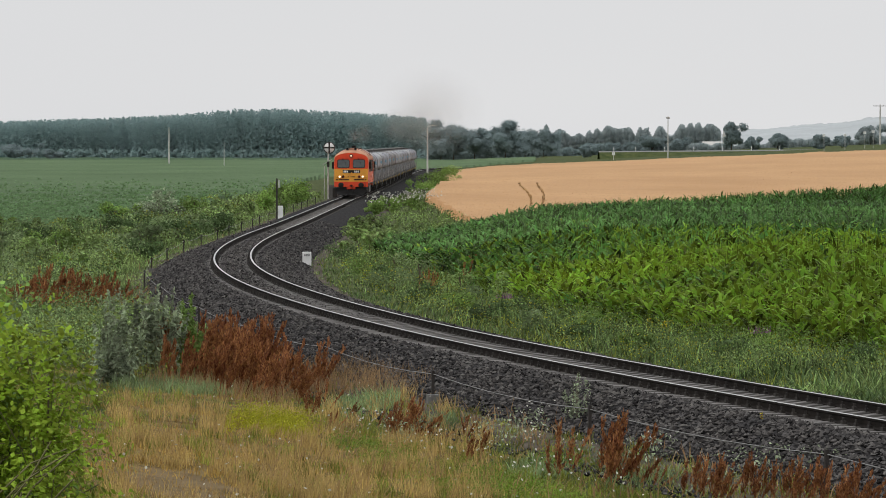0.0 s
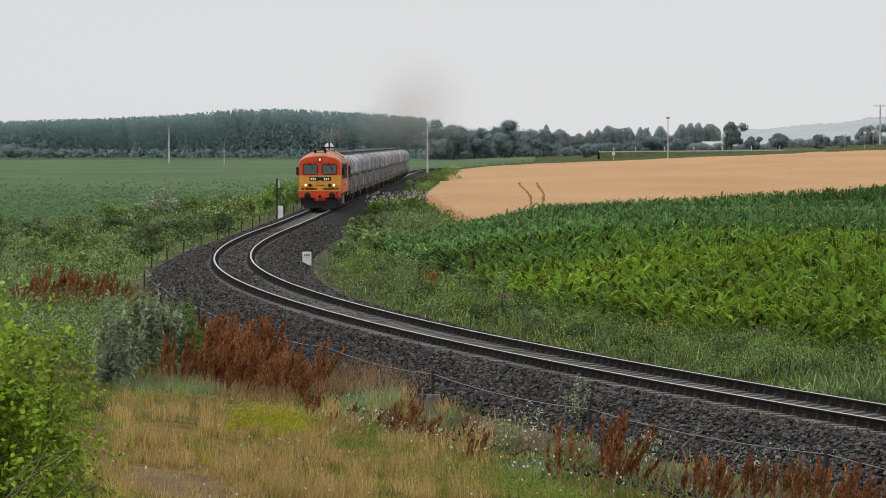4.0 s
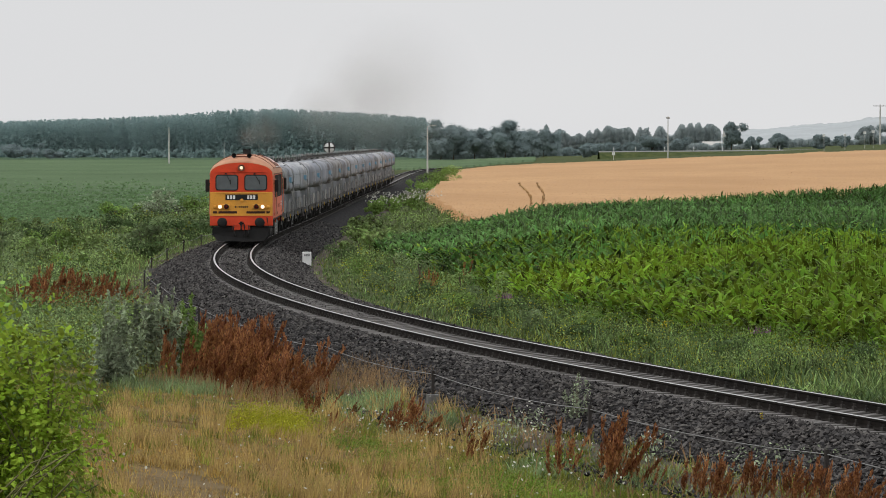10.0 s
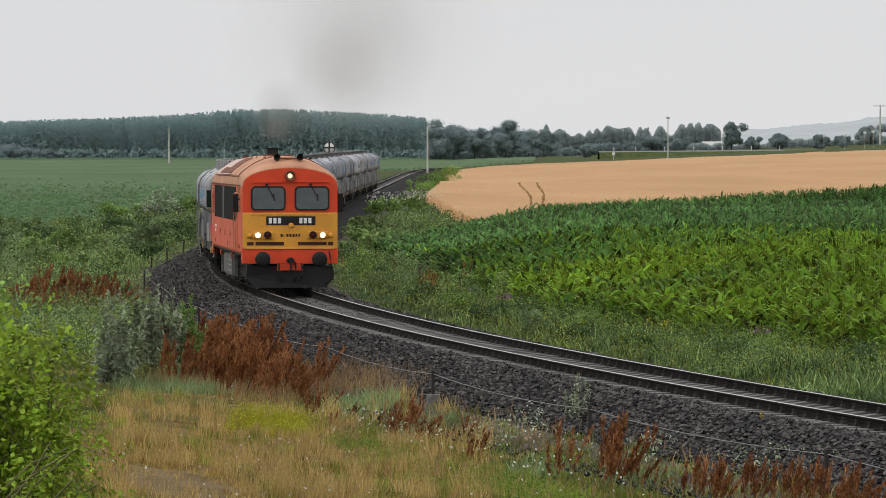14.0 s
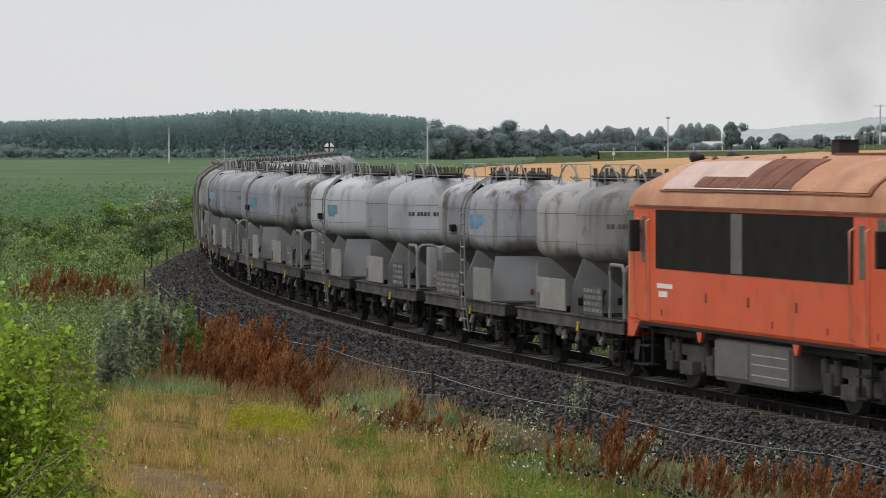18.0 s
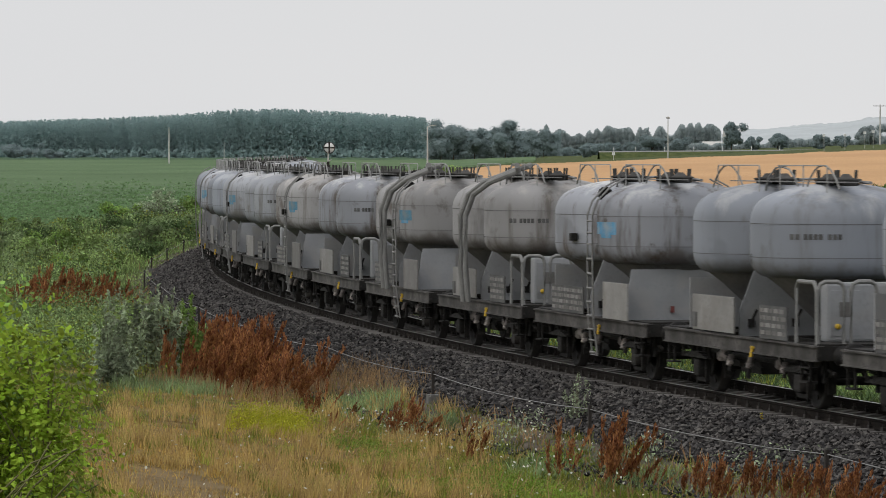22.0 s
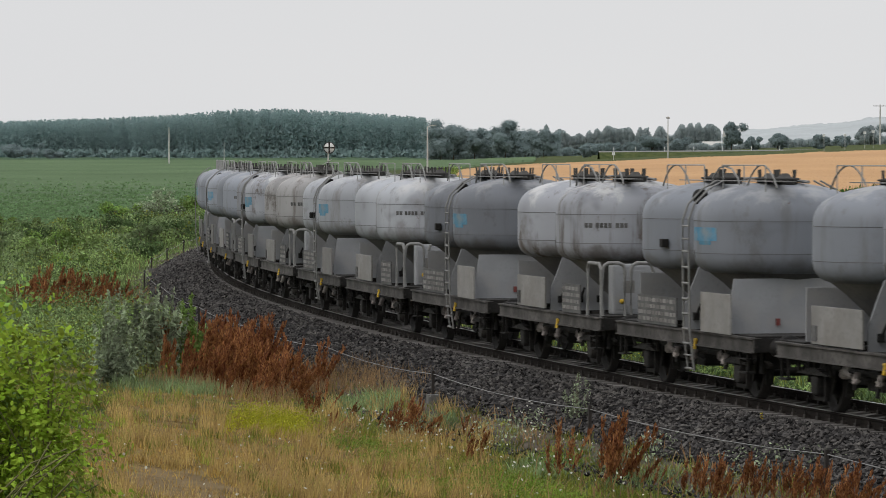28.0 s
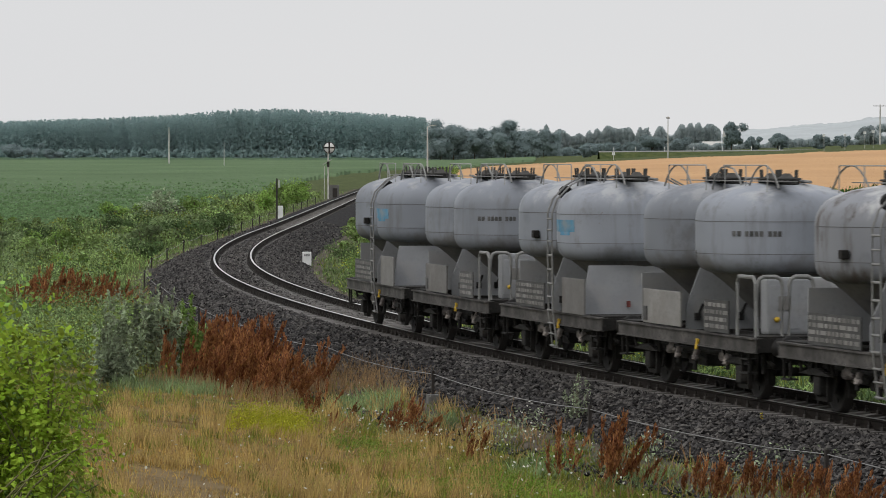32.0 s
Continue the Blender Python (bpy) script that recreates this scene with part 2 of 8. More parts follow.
# ---- ground: one sheet to the horizon ----
def build_ground():
    fine = np.radians(np.arange(-7.6, 7.61, 0.16))
    wide = np.radians(np.concatenate([np.arange(-180, -8, 6.0), np.arange(8, 180, 6.0)]))
    ang = np.sort(np.concatenate([fine, wide]))
    rad = np.concatenate([np.array([2.0, 8, 16, 24, 32]), np.geomspace(38, 700, 210), np.geomspace(720, 4800, 40)])
    A, R = np.meshgrid(ang, rad)
    X, Y = R * np.sin(A), R * np.cos(A)
    Z = ground_z(X, Y)
    near = smooth((40 - R) / 30)
    Z = Z * (1 - near) + 2.95 * near
    nr, na = R.shape
    idx = np.arange(nr * na).reshape(nr, na)
    a, b = idx[:-1], np.roll(idx, -1, axis=1)[:-1]
    c, d = np.roll(idx, -1, axis=1)[1:], idx[1:]
    faces = np.stack([a, d, c, b], -1).reshape(-1, 4)
    verts = np.stack([X, Y, Z], -1).reshape(-1, 3)
    centre = len(verts)
    verts = np.vstack([verts, [[0, 0, 2.95]]])
    cap = np.stack([np.full(na, centre), idx[0], np.roll(idx[0], -1), np.roll(idx[0], -1)], -1)
    tri = [tuple(f) for f in faces] + [tuple(c[:3]) for c in cap]
    me = bpy.data.meshes.new("ground")
    me.from_pydata(verts.tolist(), [], tri)
    me.materials.append(M_SOIL)
    me.polygons.foreach_set("use_smooth", np.full(len(me.polygons), True))
    me.update()
    tagged(new("ground", me), "grassy earth with dry patches between the fields", "ground", kind="structure")


build_ground()


# ---- the permanent way ----
def sweep(profile, s0, s1, step, closed=True):
    """A profile of (lat, z) swept along the line."""
    ss = np.arange(s0, s1 + 0.01, step)
    rows = []
    for lat, z in profile:
        x, y = line_at(ss, lat)
        rows.append(np.stack([x, y, line_z(ss) + z], -1))
    V = np.stack(rows, 1)
    n, k = V.shape[:2]
    idx = np.arange(n * k).reshape(n, k)
    q = k if closed else k - 1
    f = [np.stack([idx[:-1, j], idx[:-1, (j + 1) % k], idx[1:, (j + 1) % k], idx[1:, j]], -1) for j in range(q)]
    return V.reshape(-1, 3), np.concatenate(f)


track = tagged(empty("railway_track"), "curved single railway track with worn rails on dark ballast", "railway track", kind="structure")


def build_track():
    # ballast bed
    prof = [(-3.75, -0.95), (-3.3, -0.74), (-1.75, -0.20), (-1.3, -0.178), (-1.0, -0.22), (-0.75, -0.27), (0, -0.27), (0.75, -0.27), (1.0, -0.22), (1.3, -0.178), (1.75, -0.20), (3.2, -0.72), (3.7, -0.95)]
    v, f = sweep(prof, S_MIN + 40, S_MAX - 5, 1.0, closed=False)
    ob = new("ballast_bed", mesh("ballast_bed", v, f, [M_BALLAST], smooth_faces=True))
    ob.parent = track
    ob["label"] = "dark grey crushed stone ballast bed"
    # gravelly cess beside the ballast
    for lo, hi in ((3.1, 3.95), (-4.4, -3.2)):
        ss = np.arange(-30, 420, 0.8)
        lat = np.linspace(lo, hi, 6)
        rows = []
        for j, d in enumerate(lat):
            x, y = line_at(ss, d + 0.25 * np.sin(ss * 0.6 + j) * (j in (0, 5)))
            rows.append(np.stack([x, y, ground_z(x, y) + (0.02 if 0 < j < 5 else -0.06)], -1))
        V = np.stack(rows, 1)
        idx = np.arange(len(ss) * 6).reshape(-1, 6)
        f = np.stack([idx[:-1, :-1], idx[:-1, 1:], idx[1:, 1:], idx[1:, :-1]], -1).reshape(-1, 4)
        ob = new("cess", mesh("cess", V.reshape(-1, 3), f, [M_FORMATION], smooth_faces=True))
        ob.parent = track
        ob["label"] = "brown gravel strip beside the ballast"
    for side, nm in ((-1, "outer_rail"), (1, "inner_rail")):
        g = side * 0.7525
        w = [(-0.075, -0.172), (-0.075, -0.160), (-0.02, -0.145), (-0.009, -0.13), (-0.009, -0.05), (-0.036, -0.035), (-0.036, -0.004), (-0.028, 0.0), (0.028, 0.0), (0.036, -0.004), (0.036, -0.035), (0.009, -0.05), (0.009, -0.13), (0.02, -0.145), (0.075, -0.160), (0.075, -0.172)]
        v, f = sweep([(g + a, z) for a, z in w], S_MIN + 20, S_MAX - 2, 1.0)
        k = len(w)
        nseg = len(v) // k - 1
        mi = np.zeros(len(f), int)
        for j in (6, 7, 8):
            mi[j * nseg:(j + 1) * nseg] = 1
        ob = new("rail", mesh(nm, v, f, [M_RAIL, M_RAILTOP], mi))
        ob.parent = track
        ob["label"] = "rust-brown steel rail with a bright running surface"


build_track()


def place(x, y, z, turn):
    return Matrix.Translation((x, y, z)) @ Matrix.Rotation(turn, 4, "Z")
# ---- the train ----
RUN_S = np.array([290.66, 222.65, 154.75, 86.97, 19.30, -47.83, -115.29, -181.86, -247.76])


def run_at(t):
    """Where the locomotive's front face is on the line at t seconds."""
    i = min(max(int(t // 4), 0), 7)
    u = t / 4 - i
    e = np.concatenate([[2 * RUN_S[0] - RUN_S[1]], RUN_S, [2 * RUN_S[-1] - RUN_S[-2]]])
    a, b, c, d = e[i:i + 4]
    return 0.5 * (2 * b + (c - a) * u + (2 * a - 5 * b + 4 * c - d) * u * u + (3 * b - a - 3 * c + d) * u ** 3)


def vehicle_pose(s, half):
    """Pose of a vehicle whose pivots stand half metres before and behind s; +x points the way it travels."""
    fx, fy = line_at(s - half)
    rx, ry = line_at(s + half)
    fz, rz = float(line_z(s - half)), float(line_z(s + half))
    d = Vector((fx - rx, fy - ry, fz - rz)).normalized()
    y = Vector((0, 0, 1)).cross(d).normalized()
    z = d.cross(y)
    m = Matrix((d, y, z)).transposed().to_4x4()
    m.translation = ((fx + rx) / 2, (fy + ry) / 2, (fz + rz) / 2)
    return m


MOVERS = []   # (thing, distance of its middle behind the front face, half the pivot distance)
SPINNERS = []  # (wheelset part, its place in the vehicle, radius)

M_ORANGE = mat("orange_red_paint", (0.74, 0.105, 0.034), 0.5, vary=0.12, tint=(0.70, 0.125, 0.047), scale=1.2, fine=14, bump=0.04, dirt=(0.42, 0.09, 0.04), dirt_amount=0.3, dirt_scale=1.6)
M_FACE = mat("orange_red_front_paint", (0.70, 0.066, 0.020), 0.45, vary=0.10, scale=1.5, fine=16, bump=0.03)
M_ROOF = mat("faded_orange_roof", (0.52, 0.23, 0.12), 0.65, vary=0.15, tint=(0.60, 0.33, 0.20), scale=0.8, fine=10, bump=0.06, dirt=(0.32, 0.15, 0.09), dirt_amount=0.3, dirt_scale=0.9)
M_PINK = mat("bleached_roof_panel", (0.62, 0.46, 0.42), 0.7, vary=0.12, scale=1.4, fine=12, bump=0.05)
M_LOUVRE = mat("rusty_louvre", (0.19, 0.075, 0.045), 0.8, vary=0.3, scale=3, fine=30, bump=0.3)
M_YELLOW = mat("yellow_paint", (0.72, 0.33, 0.045), 0.5, vary=0.10, scale=1.3, fine=14, bump=0.03, dirt=(0.45, 0.22, 0.06), dirt_amount=0.2, dirt_scale=2.0)
M_BLACK = mat("black_steel", (0.009, 0.0085, 0.0085), 0.75, vary=0.4, scale=3, fine=20, bump=0.2, dirt=(0.020, 0.018, 0.016), dirt_amount=0.4, dirt_scale=2.0)
M_VENT = mat("dark_vent", (0.05, 0.018, 0.012), 0.8, vary=0.3)
M_GRILLE = mat("dark_grille", (0.019, 0.018, 0.016), 0.85, vary=0.3, scale=2, fine=40, bump=0.3, spec=0.12)
M_PLATE = mat("black_number_panel", (0.01, 0.01, 0.01), 0.4, vary=0.2)
M_WHITE = mat("white_paint", (0.75, 0.75, 0.74), 0.6, vary=0.1)
M_GREYBOX = mat("grey_tank_paint", (0.13, 0.127, 0.12), 0.7, vary=0.25, scale=1.6, fine=18, bump=0.15, dirt=(0.12, 0.10, 0.085), dirt_amount=0.4, dirt_scale=1.5)
M_CHASSIS = mat("dusty_dark_chassis", (0.008, 0.008, 0.007), 0.85, vary=0.4, tint=(0.024, 0.022, 0.020), scale=2.2, fine=25, bump=0.3, dirt=(0.075, 0.068, 0.062), dirt_amount=0.2, dirt_scale=5.0)
M_WHEEL = mat("wheel_steel", (0.016, 0.014, 0.013), 0.7, vary=0.3, scale=3, fine=25, bump=0.15)
M_LAMPGLASS = glow("headlight_lit", (1.0, 0.90, 0.70), 1.3)
M_LAMPDIM = glow("top_headlight_dim", (1.0, 0.82, 0.56), 1.0)
M_REDLAMP = mat("dark_red_lens", (0.10, 0.008, 0.006), 0.15, vary=0.1)
# The panes' blue-grey base has the reflected sky painted into it.
M_WINDOW = mat("sky_paled_window_glass", (0.125, 0.135, 0.148), 0.08, vary=0.1, coat=1.0, bump=0)
M_RUBBER = mat("black_rubber", (0.015, 0.015, 0.015), 0.7, vary=0.2)
M_PIPE_LOCO = mat("bare_rubbed_steel", (0.34, 0.335, 0.32), 0.5, vary=0.2)
M_BOGIE = mat("dusty_grey_bogie", (0.055, 0.051, 0.047), 0.85, vary=0.4, tint=(0.10, 0.094, 0.086), scale=2.0, fine=25, bump=0.3, dirt=(0.02, 0.018, 0.016), dirt_amount=0.5, dirt_scale=2.5)
M_RAILBAR = mat("pale_orange_handrail", (0.62, 0.30, 0.20), 0.5, vary=0.15)


def wheelset(parent, x, r, name="wheelset"):
    """Axle with two flanged wheels and axle boxes' ends; turns about its own y axis."""
    ax = rod((0, -0.98, 0), (0, 0.98, 0), 0.075, sides=10)
    axle = part(name, ax, M_WHEEL, parent, at=pose(x, 0, r))
    for side in (-1, 1):
        m = Matrix.Rotation(radians(-90 * side), 4, "X")
        y = 0.69
        prof = [(0.11, y + 0.16), (0.16, y + 0.13), (0.20, y + 0.09), (r - 0.09, y + 0.085), (r - 0.06, y + 0.135), (r - 0.005, y + 0.135), (r, y + 0.03), (r + 0.012, y + 0.02), (r + 0.028, y + 0.005), (r + 0.02, y - 0.01), (r - 0.06, y - 0.005), (r - 0.1, y + 0.04), (0.2, y + 0.03), (0.12, y - 0.03)]
        w = lathe(prof, 28, m)
        # two plate holes' bosses, so that the turning shows
        for a in range(4):
            c = Vector((0.6 * r * math.cos(a * math.tau / 4), 0.6 * r * math.sin(a * math.tau / 4), y + 0.075))
            bmesh.ops.create_cone(w, cap_ends=True, segments=8, radius1=0.05, radius2=0.04, depth=0.05, matrix=m @ Matrix.Translation(c))
        wh = part("wheel", w, M_WHEEL, axle)
    SPINNERS.append((axle, (x, 0, r), r))
    return axle


def buffer_pair(parent, x, out, z=1.03):
    """Buffers at the end x, pointing out (+1 or -1 along x)."""
    for y in (-0.875, 0.875):
        b = lathe([(0.0, 0.0), (0.17, 0.0), (0.17, 0.06), (0.12, 0.07), (0.12, 0.32), (0.085, 0.33), (0.085, 0.52), (0.21, 0.54), (0.235, 0.56), (0.235, 0.60), (0.14, 0.625), (0.0, 0.63)], 24, Matrix.Rotation(radians(90 * out), 4, "Y"))
        part("buffer", b, M_BLACK, parent, "black steel buffer", at=pose(x, y, z))


def coupling(parent, x, out, z=0.98):
    b = box(x - 0.02, x + 0.30 * out, -0.06, 0.06, z - 0.08, z + 0.08, 0.02)
    add_rod(b, (x + 0.30 * out, 0, z + 0.05), (x + 0.34 * out, 0, z - 0.35), 0.03)
    add_rod(b, (x + 0.16 * out, -0.12, z), (x + 0.16 * out, 0.12, z), 0.035)
    add_rod(b, (x + 0.34 * out, -0.05, z - 0.3), (x + 0.34 * out, 0.05, z - 0.3), 0.05)
    part("coupling_hook", b, M_BLACK, parent)
    h = pipe([(x + 0.02 * out, 0.35, z - 0.1), (x + 0.18 * out, 0.36, z - 0.2), (x + 0.24 * out, 0.33, z - 0.45), (x + 0.18 * out, 0.30, z - 0.6), (x + 0.06 * out, 0.28, z - 0.5)], 0.028)
    part("brake_hose", h, M_RUBBER, parent)
    h = pipe([(x + 0.02 * out, -0.35, z - 0.1), (x + 0.18 * out, -0.36, z - 0.2), (x + 0.24 * out, -0.33, z - 0.45), (x + 0.18 * out, -0.30, z - 0.6), (x + 0.06 * out, -0.28, z - 0.5)], 0.028)
    part("brake_hose", h, M_RUBBER, parent)


LOCO_HALF = 7.3


def set_heights(thing, old, true):
    """Moves the points of a vehicle's still parts from the draft heights to the true ones."""
    def lift(z):
        return float(np.interp(z, old, true))

    done = set()
    for ob in thing.children_recursive:
        names, up, q = [], 0.0, ob
        while q != thing:
            names.append(q.name.split(".")[0])
            up += q.matrix_basis.translation.z
            q = q.parent
        if ob.type != "MESH" or "wheelset" in names:
            continue
        own = ob.matrix_basis.translation.z
        if abs(own) > 0.05:
            # small turned pieces are moved whole
            ob.matrix_basis.translation.z += lift(up) - up
        elif abs(up) < 0.05 and ob.data.name not in done:
            done.add(ob.data.name)
            for v in ob.data.vertices:
                v.co.z = lift(v.co.z)


def loco_section(x):
    """Half width, gutter height and crown height of the body at x."""
    d = LOCO_HALF - abs(x)
    t = min(1.0, d / 0.55)
    k = math.sqrt(max(0.0, 1 - (1 - t) ** 2))
    return 1.45 + 0.04 * k, 3.24 + 0.08 * k, 4.08 + 0.30 * min(1.0, d / 1.1) ** 0.6 + 0.06 * min(1, d / 3.5)


def arch_points(w, z0, z1, n=16):
    return [(w * math.cos(math.pi * i / n) * (1 - 0.0), z0 + (z1 - z0) * math.sin(math.pi * i / n) ** 0.82) for i in range(n + 1)]


def build_locomotive():
    loco = tagged(empty("locomotive"), "orange-red diesel locomotive, yellow front band, headlights lit, on rails", "locomotive")
    xs = [-LOCO_HALF, -LOCO_HALF + 0.05, -LOCO_HALF + 0.16, -LOCO_HALF + 0.34, -LOCO_HALF + 0.6, -6.4, -5.8, -4.8, -3, -1, 1, 3, 4.8, 5.8, 6.4, LOCO_HALF - 0.6, LOCO_HALF - 0.34, LOCO_HALF - 0.16, LOCO_HALF - 0.05, LOCO_HALF]
    # side walls and end walls in one shell
    bm = bmesh.new()
    rings = []
    for x in xs:
        w, g, c = loco_section(x)
        pts = [(w - 0.03, 1.13), (w, 1.2), (w, 2.2), (w, g)]
        pts = pts + [(-y, z) for y, z in reversed(pts)]
        rings.append([bm.verts.new((x, y, z)) for y, z in pts])
    for a, b in zip(rings, rings[1:]):
        for i in range(len(a)):
            j = (i + 1) % len(a)
            bm.faces.new((a[i], b[i], b[j], a[j]))
    bm.faces.new(rings[0])
    bm.faces.new(rings[-1][::-1])
    bmesh.ops.recalc_face_normals(bm, faces=bm.faces)
    part("body", bm, M_ORANGE, loco, "orange-red painted body sides")
    # roof
    bm = bmesh.new()
    rings = []
    for x in xs:
        w, g, c = loco_section(x)
        rings.append([bm.verts.new((x, y, z)) for y, z in arch_points(w + 0.012, g - 0.01, c)])
    for a, b in zip(rings, rings[1:]):
        for i in range(len(a) - 1):
            bm.faces.new((a[i], a[i + 1], b[i + 1], b[i])).smooth = True
    bm.faces.new(rings[0])
    bm.faces.new(rings[-1][::-1])
    bmesh.ops.recalc_face_normals(bm, faces=bm.faces)
    part("roof", bm, M_ROOF, loco, "faded orange curved roof")
    for side in (-1, 1):
        part("gutter", box(-6.7, 6.7, side * 1.50, side * 1.53, 3.30, 3.335), M_LOUVRE, loco)

    def on_roof(x0, x1, a0, a1, lift, nm, material, lab="", n=8):
        """A curved sheet on the roof between the arch angles a0 and a1 (degrees from one gutter to the other)."""
        b = bmesh.new()
        rows = []
        for x in np.linspace(x0, x1, 4):
            w, g, c = loco_section(x)
            row = []
            for i in range(n + 1):
                a = radians(a0 + (a1 - a0) * i / n)
                y, z = (w + 0.012) * math.cos(a), g - 0.01 + (c - g + 0.01) * math.sin(a) ** 0.82
                nrm = Vector((0, y / 1.5, (z - g + 0.4))).normalized()
                row.append(b.verts.new(Vector((x, y, z)) + nrm * lift))
            rows.append(row)
        for p, q in zip(rows, rows[1:]):
            for i in range(n):
                b.faces.new((p[i], p[i + 1], q[i + 1], q[i]))
        bmesh.ops.recalc_face_normals(b, faces=b.faces)
        bmesh.ops.solidify(b, geom=b.faces[:], thickness=0.02)
        return part(nm, b, material, loco, lab)

    for flip in (0, 1):
        def ang(a):
            return 180 - a if not flip else a
        def rf(x0, x1, a0, a1, lift, nm, material, lab=""):
            lo, hi = sorted((ang(a0), ang(a1)))
            on_roof(x0, x1, lo, hi, lift, nm, material, lab)
        rf(-5.3, 0.5, 18, 60, 0.020, "roof_hatch", M_PINK, "bleached pink roof panel")
        rf(0.55, 5.3, 18, 60, 0.018, "roof_hatch", M_ROOF)
        for i in range(3):
            rf(-3.5 + i * 0.8, -2.76 + i * 0.8, 20, 36, 0.034, "roof_louvre", M_LOUVRE, "rust-brown louvre")
        for i in range(3):
            rf(-1.08 + i * 0.92, -0.22 + i * 0.92, 20, 62, 0.036, "roof_louvre", M_LOUVRE, "rust-brown louvre")
        rf(-5.4, 5.5, 14.5, 16.0, 0.03, "roof_seam", M_LOUVRE)
        rf(5.44, 5.5, 15, 75, 0.03, "roof_seam", M_LOUVRE)
        rf(-3.7, 1.7, 17.4, 18.6, 0.05, "louvre_rail", M_WHITE)
    ex = box(0.10, 0.50, -0.18, 0.18, 4.35, 4.73, 0.03)
    add_box(ex, 0.06, 0.54, -0.21, 0.21, 4.69, 4.74)
    part("exhaust_outlet", ex, M_RUBBER, loco, "sooty black exhaust stack")
    part("roof_walkway", box(0.7, 4.2, -0.33, 0.33, 4.40, 4.46, 0.01), M_LOUVRE, loco)
    for x in (-5.0, -3.2, -1.2, 0.9, 4.3):
        for y in (-0.55, 0.55):
            part("lifting_lug", lathe([(0, 0), (0.06, 0), (0.055, 0.05), (0.02, 0.08), (0, 0.08)], 10), M_LOUVRE, loco, at=pose(x, y, 4.33))
    # both ends
    for end in (1, -1):
        def X(d):
            return end * (LOCO_HALF + d)
        def bx(nm, d0, d1, y0, y1, z0, z1, material, lab="", bevel=0.0):
            return part(nm, box(min(X(d0), X(d1)), max(X(d0), X(d1)), y0 * end, y1 * end, z0, z1, bevel), material, loco, lab)
        # the red face under the roof's edge
        bm = bmesh.new()
        w, g, c = loco_section(X(0))
        outline = [(w + 0.015, 2.50), *[(y, z) for y, z in arch_points(w + 0.015, g, c - 0.02)], (-w - 0.015, 2.50)]
        vs = [bm.verts.new((X(0.012), y, z)) for y, z in outline]
        bm.faces.new(vs)
        bmesh.ops.recalc_face_normals(bm, faces=bm.faces)
        r = bmesh.ops.extrude_face_region(bm, geom=bm.faces[:])
        bmesh.ops.translate(bm, verts=[v for v in r["geom"] if isinstance(v, bmesh.types.BMVert)], vec=(-end * 0.10, 0, 0))
        bmesh.ops.recalc_face_normals(bm, faces=bm.faces)
        part("front_mask", bm, M_FACE, loco, "bright red upper front")
        bx("eyebrow", 0.0, 0.05, -1.20, 1.20, 3.44, 3.46, M_FACE)
        bx("front_band", -0.06, 0.035, -1.465, 1.465, 1.30, 2.50, M_YELLOW, "yellow painted front band", 0.03)
        bx("band_rim", 0.03, 0.055, -1.25, 1.25, 2.43, 2.45, M_YELLOW)
        bx("band_sill", 0.03, 0.06, -1.36, 1.36, 1.30, 1.34, M_YELLOW)
        bx("buffer_beam", -0.05, 0.03, -1.475, 1.475, 0.86, 1.295, M_FACE, "red buffer beam", 0.02)
        bx("beam_centre", -0.05, 0.025, -0.40, 0.40, 0.66, 0.862, M_FACE)
        for y0, y1 in ((-1.17, -0.18), (0.18, 1.17)):
            fr = box(min(X(0.0), X(0.045)), max(X(0.0), X(0.045)), y0 * end - 0.04 * end, y1 * end + 0.04 * end, 2.57, 3.30)
            es = [e for e in fr.edges if abs((e.verts[0].co - e.verts[1].co).x) > 0.01]
            bmesh.ops.bevel(fr, geom=es, offset=0.13, segments=4, affect="EDGES", profile=0.5)
            w1 = part("windscreen", fr, M_RUBBER, loco, "rounded windscreen in a black rubber frame")
            gl = box(min(X(0.03), X(0.055)), max(X(0.03), X(0.055)), y0 * end + 0.01 * end, y1 * end - 0.01 * end, 2.61, 3.26)
            es = [e for e in gl.edges if abs((e.verts[0].co - e.verts[1].co).x) > 0.01]
            bmesh.ops.bevel(gl, geom=es, offset=0.10, segments=4, affect="EDGES", profile=0.5)
            part("pane", gl, M_WINDOW, w1)
            ym = (y0 + y1) / 2 * end
            wi = rod((X(0.075), ym - 0.05, 3.34), (X(0.085), ym + 0.16, 2.98), 0.012)
            add_rod(wi, (X(0.085), ym + 0.16, 3.08), (X(0.085), ym + 0.18, 2.86), 0.016)
            add_box(wi, min(X(0.02), X(0.09)), max(X(0.02), X(0.09)), ym - 0.09, ym - 0.01, 3.31, 3.39)
            part("wiper", wi, M_RUBBER, w1)
        pl = bx("number_panel", 0.03, 0.05, -0.74, 0.78, 2.10, 2.38, M_PLATE, "black panel with white figures")
        for base in (-0.66, 0.28):
            for k in range(3):
                part("figure_bar", box(min(X(0.045), X(0.056)), max(X(0.045), X(0.056)), (base + k * 0.14) * end, (base + k * 0.14 + 0.095) * end, 2.15, 2.33), M_WHITE, pl)
        part("crest", lathe([(0.085, 0.0), (0.085, 0.02), (0.05, 0.035), (0, 0.035)], 16, Matrix.Rotation(radians(90 * end), 4, "Y")), M_YELLOW, loco, "yellow round emblem", at=pose(X(0.045), 0.03, 2.08))
        for k, wd in enumerate((0.09, 0.03, 0.08, 0.08, 0.09, 0.08, 0.07)):
            y = -0.30 + k * 0.092
